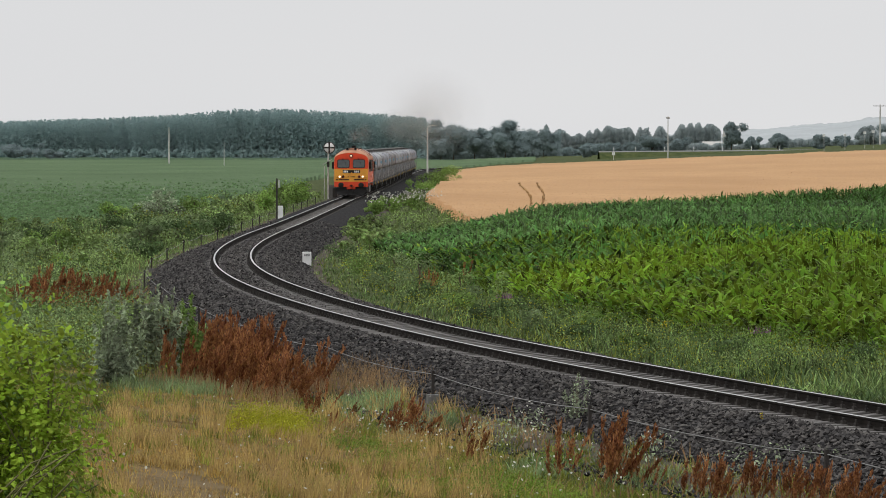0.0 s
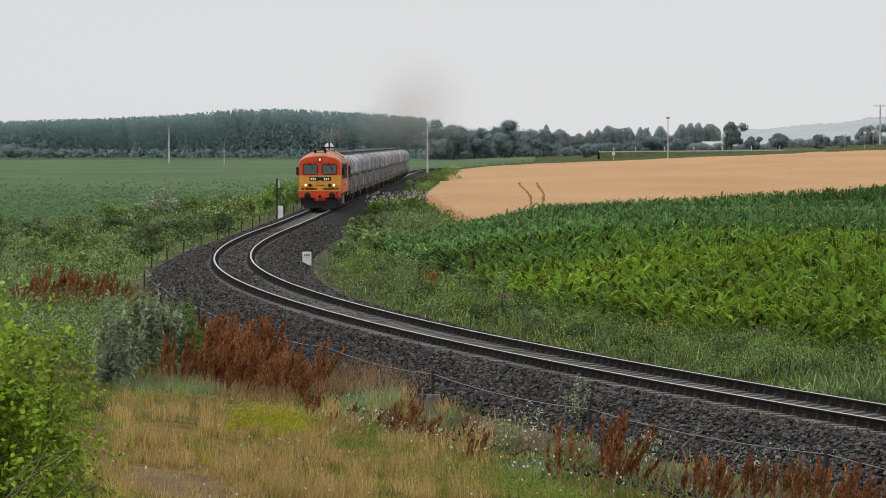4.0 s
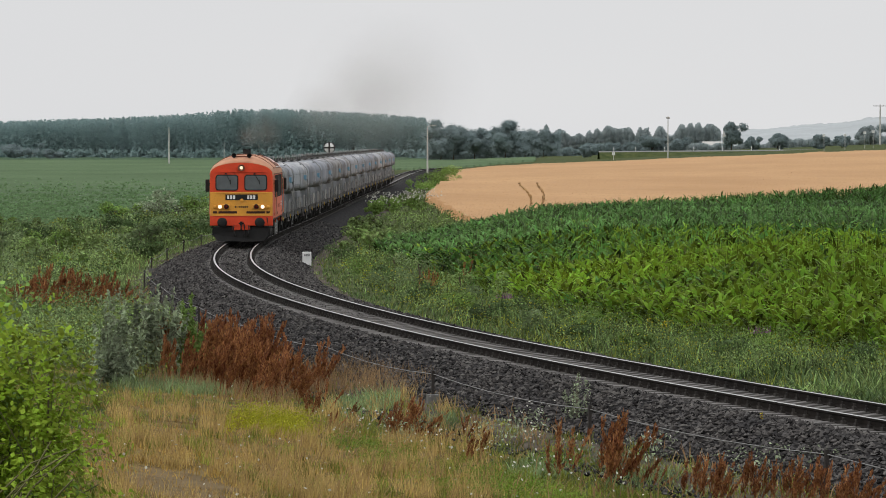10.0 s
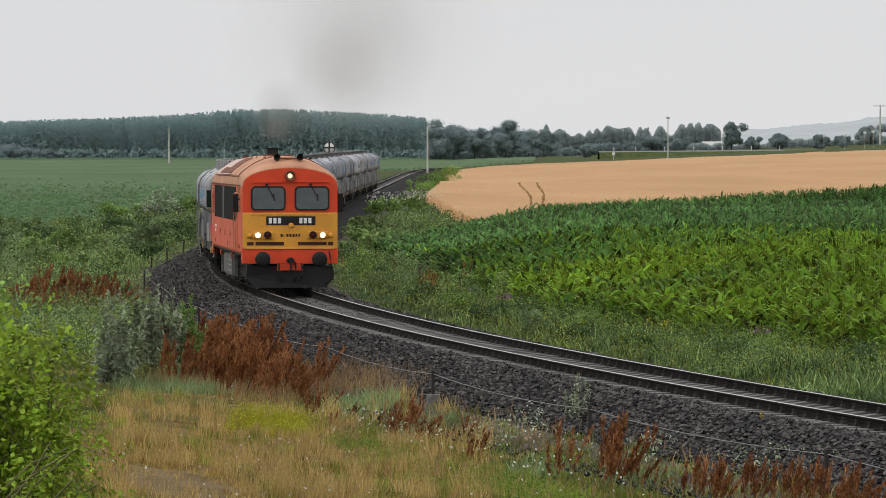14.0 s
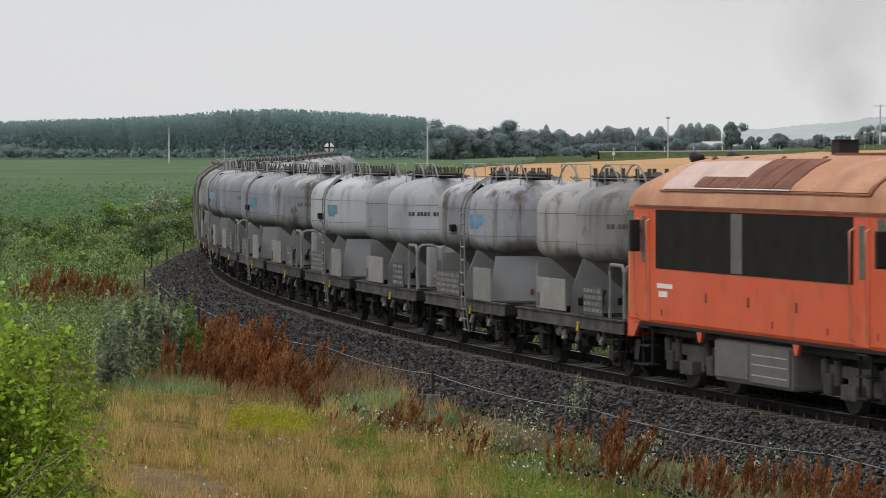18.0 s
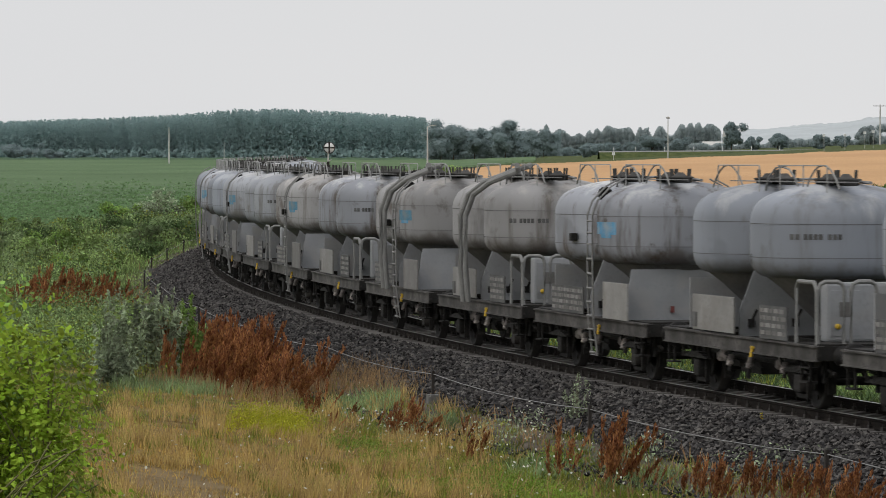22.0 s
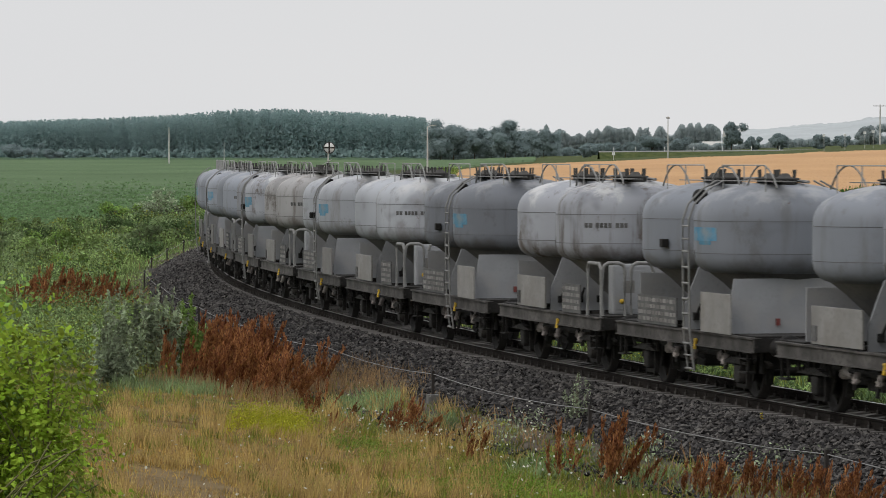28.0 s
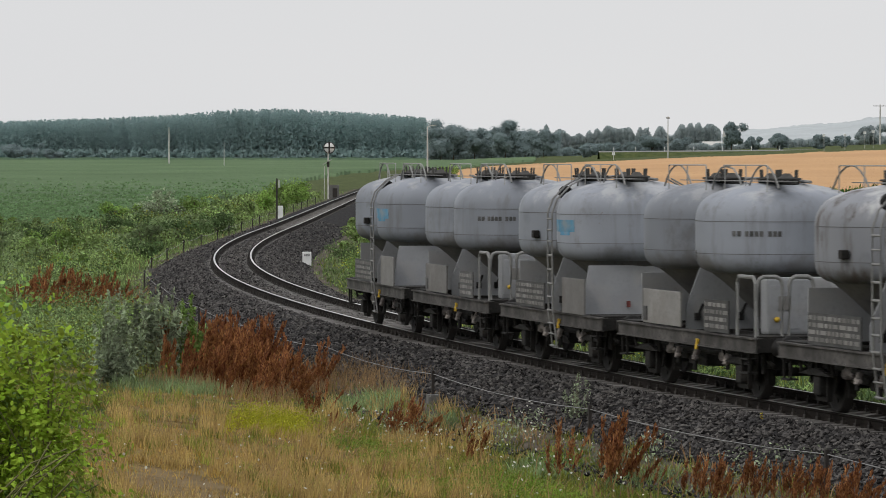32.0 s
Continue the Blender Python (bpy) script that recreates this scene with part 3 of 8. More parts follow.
            bx("letter_bar", 0.03, 0.042, y, y + wd * 0.75, 1.70, 1.79 if k != 1 else 1.76, M_BLACK)
        for sgn in (-1, 1):
            y0 = sgn * 0.84
            hb = bx("lamp_housing", 0.02, 0.09, y0 - 0.32, y0 + 0.32, 1.63, 1.88, M_YELLOW, "yellow lamp housing", 0.04)
            for yy, material, nm, rr in ((sgn * 1.0, M_LAMPGLASS if end == 1 else M_WINDOW, "headlight", 0.088), (sgn * 0.70, M_REDLAMP, "tail_light", 0.088)):
                part(nm, lathe([(rr + 0.03, 0), (rr + 0.03, 0.10), (rr, 0.11), (rr, 0.07)], 20, Matrix.Rotation(radians(90 * end), 4, "Y")), M_YELLOW if nm == "headlight" else M_RUBBER, hb, at=pose(X(0.03), yy * end, 1.755))
                part("lens", lathe([(rr * 0.98, 0.06), (rr * 0.7, 0.078), (0, 0.088)], 20, Matrix.Rotation(radians(90 * end), 4, "Y")), material, hb, "lit headlight" if material == M_LAMPGLASS else "", at=pose(X(0.03), yy * end, 1.755))
            part("marker_lamp", lathe([(0.085, 0), (0.08, 0.05), (0.05, 0.08), (0, 0.085)], 14, Matrix.Rotation(radians(90 * end), 4, "Y")), M_YELLOW, loco, at=pose(X(0.03), sgn * 1.25 * end, 1.74))
        for y0, y1 in ((-1.33, -1.13), (-1.07, -0.20), (0.24, 1.12), (1.17, 1.33)):
            bx("vent_slot", 0.03, 0.045, y0, y1, 1.42, 1.53, M_VENT, "dark vent slot")
        top = lathe([(0.165, 0), (0.165, 0.14), (0.145, 0.16), (0.12, 0.10), (0.075, 0.03)], 20, Matrix.Rotation(radians(90 * end), 4, "Y"))
        tl = part("top_headlight", top, M_LOUVRE, loco, "top headlight", at=pose(X(-0.02), 0, 3.72))
        part("lens", lathe([(0.078, 0.03), (0.055, 0.05), (0, 0.06)], 20, Matrix.Rotation(radians(90 * end), 4, "Y")), M_LAMPDIM if end == 1 else M_WINDOW, tl)
        for y in (-0.36, 0.36):
            part("air_horn", lathe([(0.0, -0.34), (0.05, -0.32), (0.055, -0.10), (0.085, 0.0), (0.11, 0.13), (0.10, 0.14), (0.05, 0.05), (0, 0.0)], 16, Matrix.Rotation(radians(90 * end), 4, "Y")), M_BLACK, loco, "black roof horn", at=pose(X(-0.66), y * end, 4.39))
        part("horn_bracket", rod((X(-0.66), -0.36, 4.35), (X(-0.66), 0.36, 4.35), 0.03), M_LOUVRE, loco)
        # snow plough
        bm = bmesh.new()
        pts = [(-1.32, 0.80), (1.32, 0.80), (1.36, 0.45), (1.10, 0.13), (-1.10, 0.13), (-1.36, 0.45)]
        a = [bm.verts.new((X(-0.02 if abs(y) > 1.2 else 0.10), y, z)) for y, z in pts]
        b = [bm.verts.new((X(-0.28 if abs(y) > 1.2 else -0.15), y, z)) for y, z in pts]
        for i in range(6):
            j = (i + 1) % 6
            bm.faces.new((a[i], a[j], b[j], b[i]))
        bm.faces.new(a)
        bm.faces.new(b[::-1])
        bmesh.ops.recalc_face_normals(bm, faces=bm.faces)
        part("plough", bm, M_BLACK, loco, "sooty black snow plough")
        part("cab_step", box(min(X(-0.5), X(-0.05)), max(X(-0.5), X(-0.05)), -1.36, -1.14, 0.35, 0.39), M_BLACK, loco)
        part("cab_step", box(min(X(-0.5), X(-0.05)), max(X(-0.5), X(-0.05)), 1.14, 1.36, 0.35, 0.39), M_BLACK, loco)
        hs = pipe([(X(0.04), 1.2 * end, 1.22), (X(0.12), 1.22 * end, 1.1), (X(0.13), 1.3 * end, 0.6), (X(0.1), 1.2 * end, 0.32), (X(0.05), 1.0 * end, 0.25)], 0.025)
        part("front_hose", hs, M_RUBBER, loco)
        hs = pipe([(X(0.04), 0.15, 0.9), (X(0.2), 0.16, 0.8), (X(0.24), 0.14, 0.45), (X(0.14), 0.12, 0.3)], 0.03)
        part("front_hose", hs, M_RUBBER, loco)
        buffer_pair(loco, X(-0.14), end, 1.0)
        coupling(loco, X(0.0), end, 0.96)
        # the front cab is longer than the rear one
        back = -0.38 if end == 1 else 0.62
        for side in (-1, 1):
            def sx(nm, d0, d1, z0, z1, t, material, lab="", bevel=0.0):
                a, b = sorted((X(d0), X(d1)))
                y0, y1 = sorted((side * 1.47, side * (1.492 + t)))
                return part(nm, box(a, b, y0, y1, z0, z1, bevel), material, loco, lab)
            d = sx("cab_door", back - 2.02, back - 1.38, 1.17, 3.28, 0.006, M_ORANGE, "orange side door with a narrow window")
            a, b = sorted((X(back - 1.82), X(back - 1.58)))
            y0, y1 = sorted((side * 1.47, side * 1.507))
            part("door_window", box(a, b, y0, y1, 2.30, 3.15, 0.004), M_WINDOW, d)
            sx("cab_side_window", back - 1.02, back - 0.68, 2.50, 3.26, 0.008, M_WINDOW, "dark cab side window", 0.004)
            for dd in (back - 2.06, back - 1.34):
                hr = pipe([(X(dd), side * 1.49, 1.25), (X(dd), side * 1.575, 1.30), (X(dd), side * 1.575, 3.05), (X(dd), side * 1.49, 3.1)], 0.02)
                part("handrail", hr, M_RAILBAR, loco, "pale worn handrail")
            st = bmesh.new()
            for z in (0.38, 0.72, 1.04):
                add_box(st, min(X(back - 1.98), X(back - 1.45)), max(X(back - 1.98), X(back - 1.45)), side * 1.28, side * 1.5, z, z + 0.03)
            add_box(st, min(X(back - 2.0), X(back - 1.97)), max(X(back - 2.0), X(back - 1.97)), side * 1.40, side * 1.44, 0.38, 1.15)
            add_box(st, min(X(back - 1.46), X(back - 1.43)), max(X(back - 1.46), X(back - 1.43)), side * 1.40, side * 1.44, 0.38, 1.15)
            part("door_steps", st, M_BLACK, loco)
            mi = box(min(X(-0.95), X(-0.83)), max(X(-0.95), X(-0.83)), side * 1.53, side * 1.72, 2.50, 3.08, 0.03)
            add_rod(mi, (X(-0.86), side * 1.45, 2.9), (X(-0.86), side * 1.6, 2.9), 0.02)
            part("mirror", mi, M_RUBBER, loco, "black folding mirror")
    for side in (-1, 1):
        g = part("side_grille", box(-5.52, 4.80, min(side * 1.45, side * 1.501), max(side * 1.45, side * 1.501), 2.20, 3.27), M_GRILLE, loco, "long dark ventilation grille")
        for k in range(18):
            z = 2.25 + k * 0.056
            part("grille_slat", box(-5.47, 4.75, min(side * 1.495, side * 1.503), max(side * 1.495, side * 1.503), z, z + 0.045), M_GRILLE, g)
        part("grille_post", box(-1.18, -0.60, min(side * 1.45, side * 1.518), max(side * 1.45, side * 1.518), 2.22, 3.25), M_GREYBOX, loco, "grey sheet post between the grilles")
        for x in (-2.64, -0.35, 2.1):
            part("side_latch", box(x, x + 0.06, min(side * 1.48, side * 1.51), max(side * 1.48, side * 1.51), 1.62, 1.80, 0.008), M_LOUVRE, loco)
        lab = part("side_label", box(-5.45, -4.55, min(side * 1.48, side * 1.497), max(side * 1.48, side * 1.497), 1.82, 1.91), M_WHITE, loco, "white lettering bars")
        part("side_label", box(-5.35, -4.85, min(side * 1.48, side * 1.497), max(side * 1.48, side * 1.497), 1.65, 1.76), M_WHITE, loco)
        part("body_sill", box(-6.95, 6.95, min(side * 1.40, side * 1.47), max(side * 1.40, side * 1.47), 1.08, 1.14, 0.01), M_BLACK, loco)
        for end in (-1, 1):
            # the skirt under each cab tapers towards the bogie
            sk = bmesh.new()
            out = [(end * 7.25, 1.16), (end * 7.25, 0.88), (end * 6.95, 0.88), (end * 6.55, 1.16)]
            q0 = [sk.verts.new((x, side * 1.40, z)) for x, z in out]
            q1 = [sk.verts.new((x, side * 1.47, z)) for x, z in out]
            for i in range(4):
                sk.faces.new((q0[i], q0[(i + 1) % 4], q1[(i + 1) % 4], q1[i]))
            sk.faces.new(q0[::-1])
            sk.faces.new(q1)
            bmesh.ops.recalc_face_normals(sk, faces=sk.faces)
            part("cab_skirt", sk, M_ORANGE, loco)
        for x in (2.0, -3.1):
            tb = bmesh.new()
            out = [(x - 0.22, 1.16), (x + 0.22, 1.16), (x + 0.05, 0.92), (x - 0.05, 0.92)]
            q0 = [tb.verts.new((a, side * 1.40, z)) for a, z in out]
            q1 = [tb.verts.new((a, side * 1.46, z)) for a, z in out]
            for i in range(4):
                tb.faces.new((q0[i], q0[(i + 1) % 4], q1[(i + 1) % 4], q1[i]))
            tb.faces.new(q0[::-1])
            tb.faces.new(q1)
            bmesh.ops.recalc_face_normals(tb, faces=tb.faces)
            part("jacking_lug", tb, M_ORANGE, loco)
        for x, z in ((-0.4, 0.48), (-0.4, 0.66), (-0.4, 0.82)):
            part("tank_rib", box(x, 1.42, min(side * 1.395, side * 1.408), max(side * 1.395, side * 1.408), z, z + 0.022), M_PIPE_LOCO, loco)
        for x in (5.9, 6.35, -5.2, 0.9, 3.6):
            part("side_hinge", box(x, x + 0.035, min(side * 1.485, side * 1.505), max(side * 1.485, side * 1.505), 1.3, 1.42, 0.006), M_LOUVRE, loco)
    fu = box(-2.5, 1.56, -1.36, 1.36, 0.30, 1.02, 0.06)
    part("fuel_tank", fu, M_GREYBOX, loco, "dull grey fuel tank under the floor")
    for side in (-1, 1):
        part("tank_cover", box(-2.42, -0.62, min(side * 1.35, side * 1.40), max(side * 1.35, side * 1.40), 0.38, 0.98, 0.015), M_GREYBOX, loco)
        part("tank_cover", box(-0.56, 1.5, min(side * 1.35, side * 1.40), max(side * 1.35, side * 1.40), 0.36, 0.98, 0.015), M_GREYBOX, loco)
    part("underframe", box(-7.1, 7.1, -1.25, 1.25, 0.95, 1.14), M_BLACK, loco)
    for bx0 in (-4.25, 4.15):
        bo = empty("bogie")
        bo.parent = loco
        bo.matrix_basis = pose(bx0, 0, 0)
        for side in (-1, 1):
            y0, y1 = sorted((side * 1.02, side * 1.16))
            fr = box(-1.75, 1.75, y0, y1, 0.62, 0.82, 0.03)
            add_box(fr, -0.5, 0.5, y0, y1, 0.36, 0.66, 0.03)
            add_box(fr, -0.35, 0.35, min(side * 1.1, side * 1.34), max(side * 1.1, side * 1.34), 0.30, 0.55, 0.03)
            part("bogie_frame", fr, M_BOGIE, bo)
            for x in (-1.15, 1.15):
                ab = box(x - 0.18, x + 0.18, min(side * 1.0, side * 1.28), max(side * 1.0, side * 1.28), 0.33, 0.68, 0.04)
                for dx in (-0.3, 0.3):
                    add_rod(ab, (x + dx, side * 1.18, 0.5), (x + dx, side * 1.18, 0.9), 0.085, sides=10)
                part("axle_box", ab, M_BOGIE, bo)
                sp = rod((x - 0.55, side * 1.08, 0.3), (x - 0.55, side * 1.08, 1.0), 0.05)
                add_box(sp, x - 0.62, x - 0.5, min(side * 0.68, side * 1.12), max(side * 0.68, side * 1.12), 0.3, 0.6)
                part("brake_gear", sp, M_CHASSIS, bo)
        for x in (-1.15, 1.15):
            wheelset(bo, x, 0.52)
        part("bolster", box(-0.5, 0.5, -1.0, 1.0, 0.5, 0.98), M_BLACK, bo)
    set_heights(loco, [0, 0.9, 1.13, 1.30, 1.755, 2.10, 2.50, 3.27, 3.32, 3.72, 4.08, 4.44, 4.70], [0, 0.9, 1.16, 1.32, 1.75, 2.06, 2.44, 3.21, 3.28, 3.57, 3.82, 4.20, 4.44])
    return loco


loco = build_locomotive()
MOVERS.append((loco, LOCO_HALF, 4.2))
# ---- the silo wagons ----


def tank_paint(name, base, cement, grime, spill=0.5, streaks=0.5, patches=0.4, rough=0.62):
    """Weathered wagon paint: cement spilt over the crown, grime in runs down the shell, grime and painted shade at its
    foot, faded and retouched patches.
    """
    m = bpy.data.materials.new(name)
    m.use_nodes = True
    n, l = m.node_tree.nodes, m.node_tree.links
    b = n["Principled BSDF"]
    geo, info = n.new("ShaderNodeTexCoord"), n.new("ShaderNodeObjectInfo")
    shift = n.new("ShaderNodeVectorMath")
    shift.operation = "MULTIPLY_ADD"
    shift.inputs[1].default_value = (37.0, 53.0, 29.0)
    l.new(info.outputs["Random"], shift.inputs[0])
    l.new(geo.outputs["Object"], shift.inputs[2])

    def tex(scale, stretch=(1, 1, 1), detail=4.0, rough_=0.55):
        mp, t = n.new("ShaderNodeMapping"), n.new("ShaderNodeTexNoise")
        mp.inputs["Scale"].default_value = stretch
        t.inputs["Scale"].default_value, t.inputs["Detail"].default_value, t.inputs["Roughness"].default_value = scale, detail, rough_
        l.new(shift.outputs[0], mp.inputs["Vector"])
        l.new(mp.outputs[0], t.inputs["Vector"])
        return t.outputs["Fac"]

    def ranged(v, lo, hi, to=1.0, start=0.0):
        r = n.new("ShaderNodeMapRange")
        r.interpolation_type = "SMOOTHSTEP"
        r.inputs["From Min"].default_value, r.inputs["From Max"].default_value = lo, hi
        r.inputs["To Min"].default_value, r.inputs["To Max"].default_value = start, to
        l.new(v, r.inputs["Value"])
        return r.outputs[0]

    def calc(op, x, y):
        k = n.new("ShaderNodeMath")
        k.operation = op
        for i, v in enumerate((x, y)):
            if isinstance(v, float):
                k.inputs[i].default_value = v
            else:
                l.new(v, k.inputs[i])
        return k.outputs[0]

    def mix(x, y, f):
        k = n.new("ShaderNodeMix")
        k.data_type = "RGBA"
        for i, v in ((6, x), (7, y)):
            if isinstance(v, tuple):
                k.inputs[i].default_value = (*v, 1)
            else:
                l.new(v, k.inputs[i])
        l.new(f, k.inputs[0])
        return k.outputs[2]

    height = n.new("ShaderNodeSeparateXYZ")
    l.new(geo.outputs["Object"], height.inputs[0])
    # faded and retouched fields of paint
    col = mix(base, tuple(v * 1.28 for v in base), ranged(tex(0.45, (1, 1, 0.7), 2.0), 0.40, 0.62))
    col = mix(col, tuple(v * 0.78 for v in base), ranged(tex(0.8, (1, 1, 1.2), 3.0), 0.56, 0.66, patches))
    # runs of grime
    col = mix(col, grime, ranged(tex(2.6, (1, 1, 0.12), 5.0, 0.65), 0.50, 0.70, streaks))
    col = mix(col, grime, ranged(tex(1.5, (1, 1, 0.7), 7.0, 0.7), 0.56, 0.68, streaks))
    # cement spilt from the lids, running down from the crown
    crown = ranged(height.outputs["Z"], 2.85, 3.75, 0.20, -0.12)
    col = mix(col, cement, ranged(calc("ADD", tex(1.5, (1, 1, 0.35), 6.0, 0.65), crown), 0.60, 0.78, spill))
    # darker round the foot: grime, with the bulge's underside shade painted in
    foot = ranged(height.outputs["Z"], 2.25, 2.62, -0.06, 0.14)
    col = mix(col, grime, ranged(calc("ADD", tex(1.1, (1, 1, 0.9), 5.0, 0.6), foot), 0.54, 0.74, 0.7))
    # a few chips and rust specks
    col = mix(col, (0.12, 0.065, 0.04), ranged(tex(5.5, (1, 1, 0.7), 3.0), 0.73, 0.77, 0.6))
    h = n.new("ShaderNodeHueSaturation")
    l.new(ranged(info.outputs["Random"], 0.0, 1.0, 1.16, 0.86), h.inputs["Value"])
    l.new(col, h.inputs["Color"])
    l.new(h.outputs[0], b.inputs["Base Color"])
    b.inputs["Roughness"].default_value, b.inputs["Specular IOR Level"].default_value = rough, 0.35
    bp = n.new("ShaderNodeBump")
    bp.inputs["Strength"].default_value, bp.inputs["Distance"].default_value = 0.25, 0.02
    l.new(tex(2.0, (1, 1, 0.8), 3.0), bp.inputs["Height"])
    l.new(bp.outputs[0], b.inputs["Normal"])
    return m


M_TANK = tank_paint("grey_tank_paint_clean", (0.200, 0.216, 0.247), (0.466, 0.466, 0.463), (0.12, 0.115, 0.11), 0.42, 0.47, 0.60)
M_TANK_PALE = tank_paint("pale_dusty_tank_paint", (0.281, 0.294, 0.320), (0.502, 0.498, 0.491), (0.15, 0.14, 0.13), 0.59, 0.68, 0.60)
M_TANK_BEIGE = tank_paint("cement_caked_tank_paint", (0.243, 0.240, 0.242), (0.412, 0.390, 0.365), (0.11, 0.095, 0.083), 0.64, 0.81, 0.60, 0.8)
M_TANK_DARK = tank_paint("dark_grey_tank_paint", (0.154, 0.165, 0.189), (0.394, 0.398, 0.398), (0.09, 0.086, 0.083), 0.47, 0.54, 0.48)
M_TANK_STAINED = tank_paint("stained_tank_paint", (0.235, 0.245, 0.270), (0.538, 0.539, 0.536), (0.085, 0.068, 0.056), 0.72, 1.00, 0.72, 0.72)
M_PANEL = mat("light_grey_panel", (0.205, 0.20, 0.193), 0.75, vary=0.18, scale=1.2, fine=14, bump=0.06, by_object=0.3, dirt=(0.16, 0.15, 0.14), dirt_amount=0.5, dirt_scale=1.3)
M_SHEET = mat("blue_grey_sheet", (0.27, 0.278, 0.29), 0.65, vary=0.12, scale=1.0, fine=14, bump=0.05, by_object=0.15, dirt=(0.31, 0.30, 0.29), dirt_amount=0.4, dirt_scale=1.4)
M_BOARD = mat("dark_lettering_board", (0.075, 0.075, 0.075), 0.7, vary=0.3, by_object=0.3)
M_LID = mat("dark_grey_lid", (0.055, 0.053, 0.05), 0.8, vary=0.3, by_object=0.3)
M_BLUE = mat("blue_emblem_paint", (0.07, 0.22, 0.34), 0.6, vary=0.25, scale=3, by_object=0.25, dirt=(0.22, 0.26, 0.28), dirt_amount=0.8, dirt_scale=4)
M_HANDLE = mat("yellow_brake_handle", (0.50, 0.33, 0.03), 0.6, vary=0.2)
M_PIPE = mat("grey_rail_pipe", (0.21, 0.21, 0.205), 0.65, vary=0.2)
M_BRACKET = mat("faded_red_bracket", (0.17, 0.045, 0.04), 0.7, vary=0.3)
M_SOLEBAR = mat("dusty_sole_bar", (0.060, 0.057, 0.054), 0.85, vary=0.45, tint=(0.14, 0.132, 0.125), scale=1.5, fine=14, bump=0.15, by_object=0.2, dirt=(0.028, 0.026, 0.024), dirt_amount=0.75, dirt_scale=2.2)
M_CAKED = mat("cement_caked_iron", (0.09, 0.082, 0.075), 0.9, vary=0.5, tint=(0.38, 0.34, 0.32), scale=4, fine=18, bump=0.4, by_object=0.4)
M_GALV = mat("galvanised_rail", (0.30, 0.30, 0.29), 0.6, vary=0.15)
M_SEAM = mat("dark_weld_seam", (0.125, 0.125, 0.128), 0.8, vary=0.3)
# Cones: tank paint made darker, with the shade below the tanks put in.
M_CONE = mat("shaded_hopper_paint", (0.125, 0.122, 0.118), 0.75, vary=0.25, scale=1.0, fine=14, bump=0.06, by_object=0.2, dirt=(0.20, 0.19, 0.18), dirt_amount=0.4, dirt_scale=1.2, stretch=(1, 1, 0.4))

TANK_R = 1.47
TANK_PROFILE = [(1.19, 2.235), (1.28, 2.26), (1.35, 2.30), (1.41, 2.36), (1.45, 2.44), (TANK_R, 2.54), (TANK_R, 2.7), (TANK_R, 2.95), (TANK_R, 3.15), (TANK_R, 3.28), (1.455, 3.388), (1.425, 3.484), (1.375, 3.58), (1.3, 3.664), (1.19, 3.742), (1.04, 3.808), (0.86, 3.868), (0.62, 3.922), (0.38, 3.959), (0.16, 3.978), (0.0, 3.983)]
CONE_PROFILE = [(0.0, 1.16), (0.16, 1.16), (0.20, 1.24), (0.26, 1.40), (0.60, 1.74), (0.95, 2.06), (1.18, 2.228), (1.21, 2.245)]
UNIT = 9.40
HALF_BASE = 2.72


def tank(parent, x, name):
    t = part("tank", lathe(TANK_PROFILE, 40), M_TANK, parent, name, at=pose(x, 0, 0))
    part("hopper_cone", lathe(CONE_PROFILE, 28), M_CONE, t)
    for z in (2.56, 3.23):
        part("weld_seam", lathe([(TANK_R - 0.01, z - 0.008), (TANK_R + 0.005, z - 0.004), (TANK_R + 0.005, z + 0.004), (TANK_R - 0.01, z + 0.008)], 40), M_SEAM, t)
    for dx in (-0.48, 0.40):
        b = lathe([(0.0, 3.88), (0.22, 3.88), (0.22, 4.02), (0.26, 4.03), (0.26, 4.06), (0.12, 4.08), (0.06, 4.16), (0, 4.16)], 16)
        for k in range(4):
            a = k * math.tau / 4 + 0.4
            add_rod(b, (0.22 * math.cos(a), 0.22 * math.sin(a), 3.94), (0.24 * math.cos(a), 0.24 * math.sin(a), 4.24), 0.022, sides=6)
        part("filler_lid", b, M_LID, t, "dark filler lid with clamps", at=pose(dx, 0, 0.0))
    return t


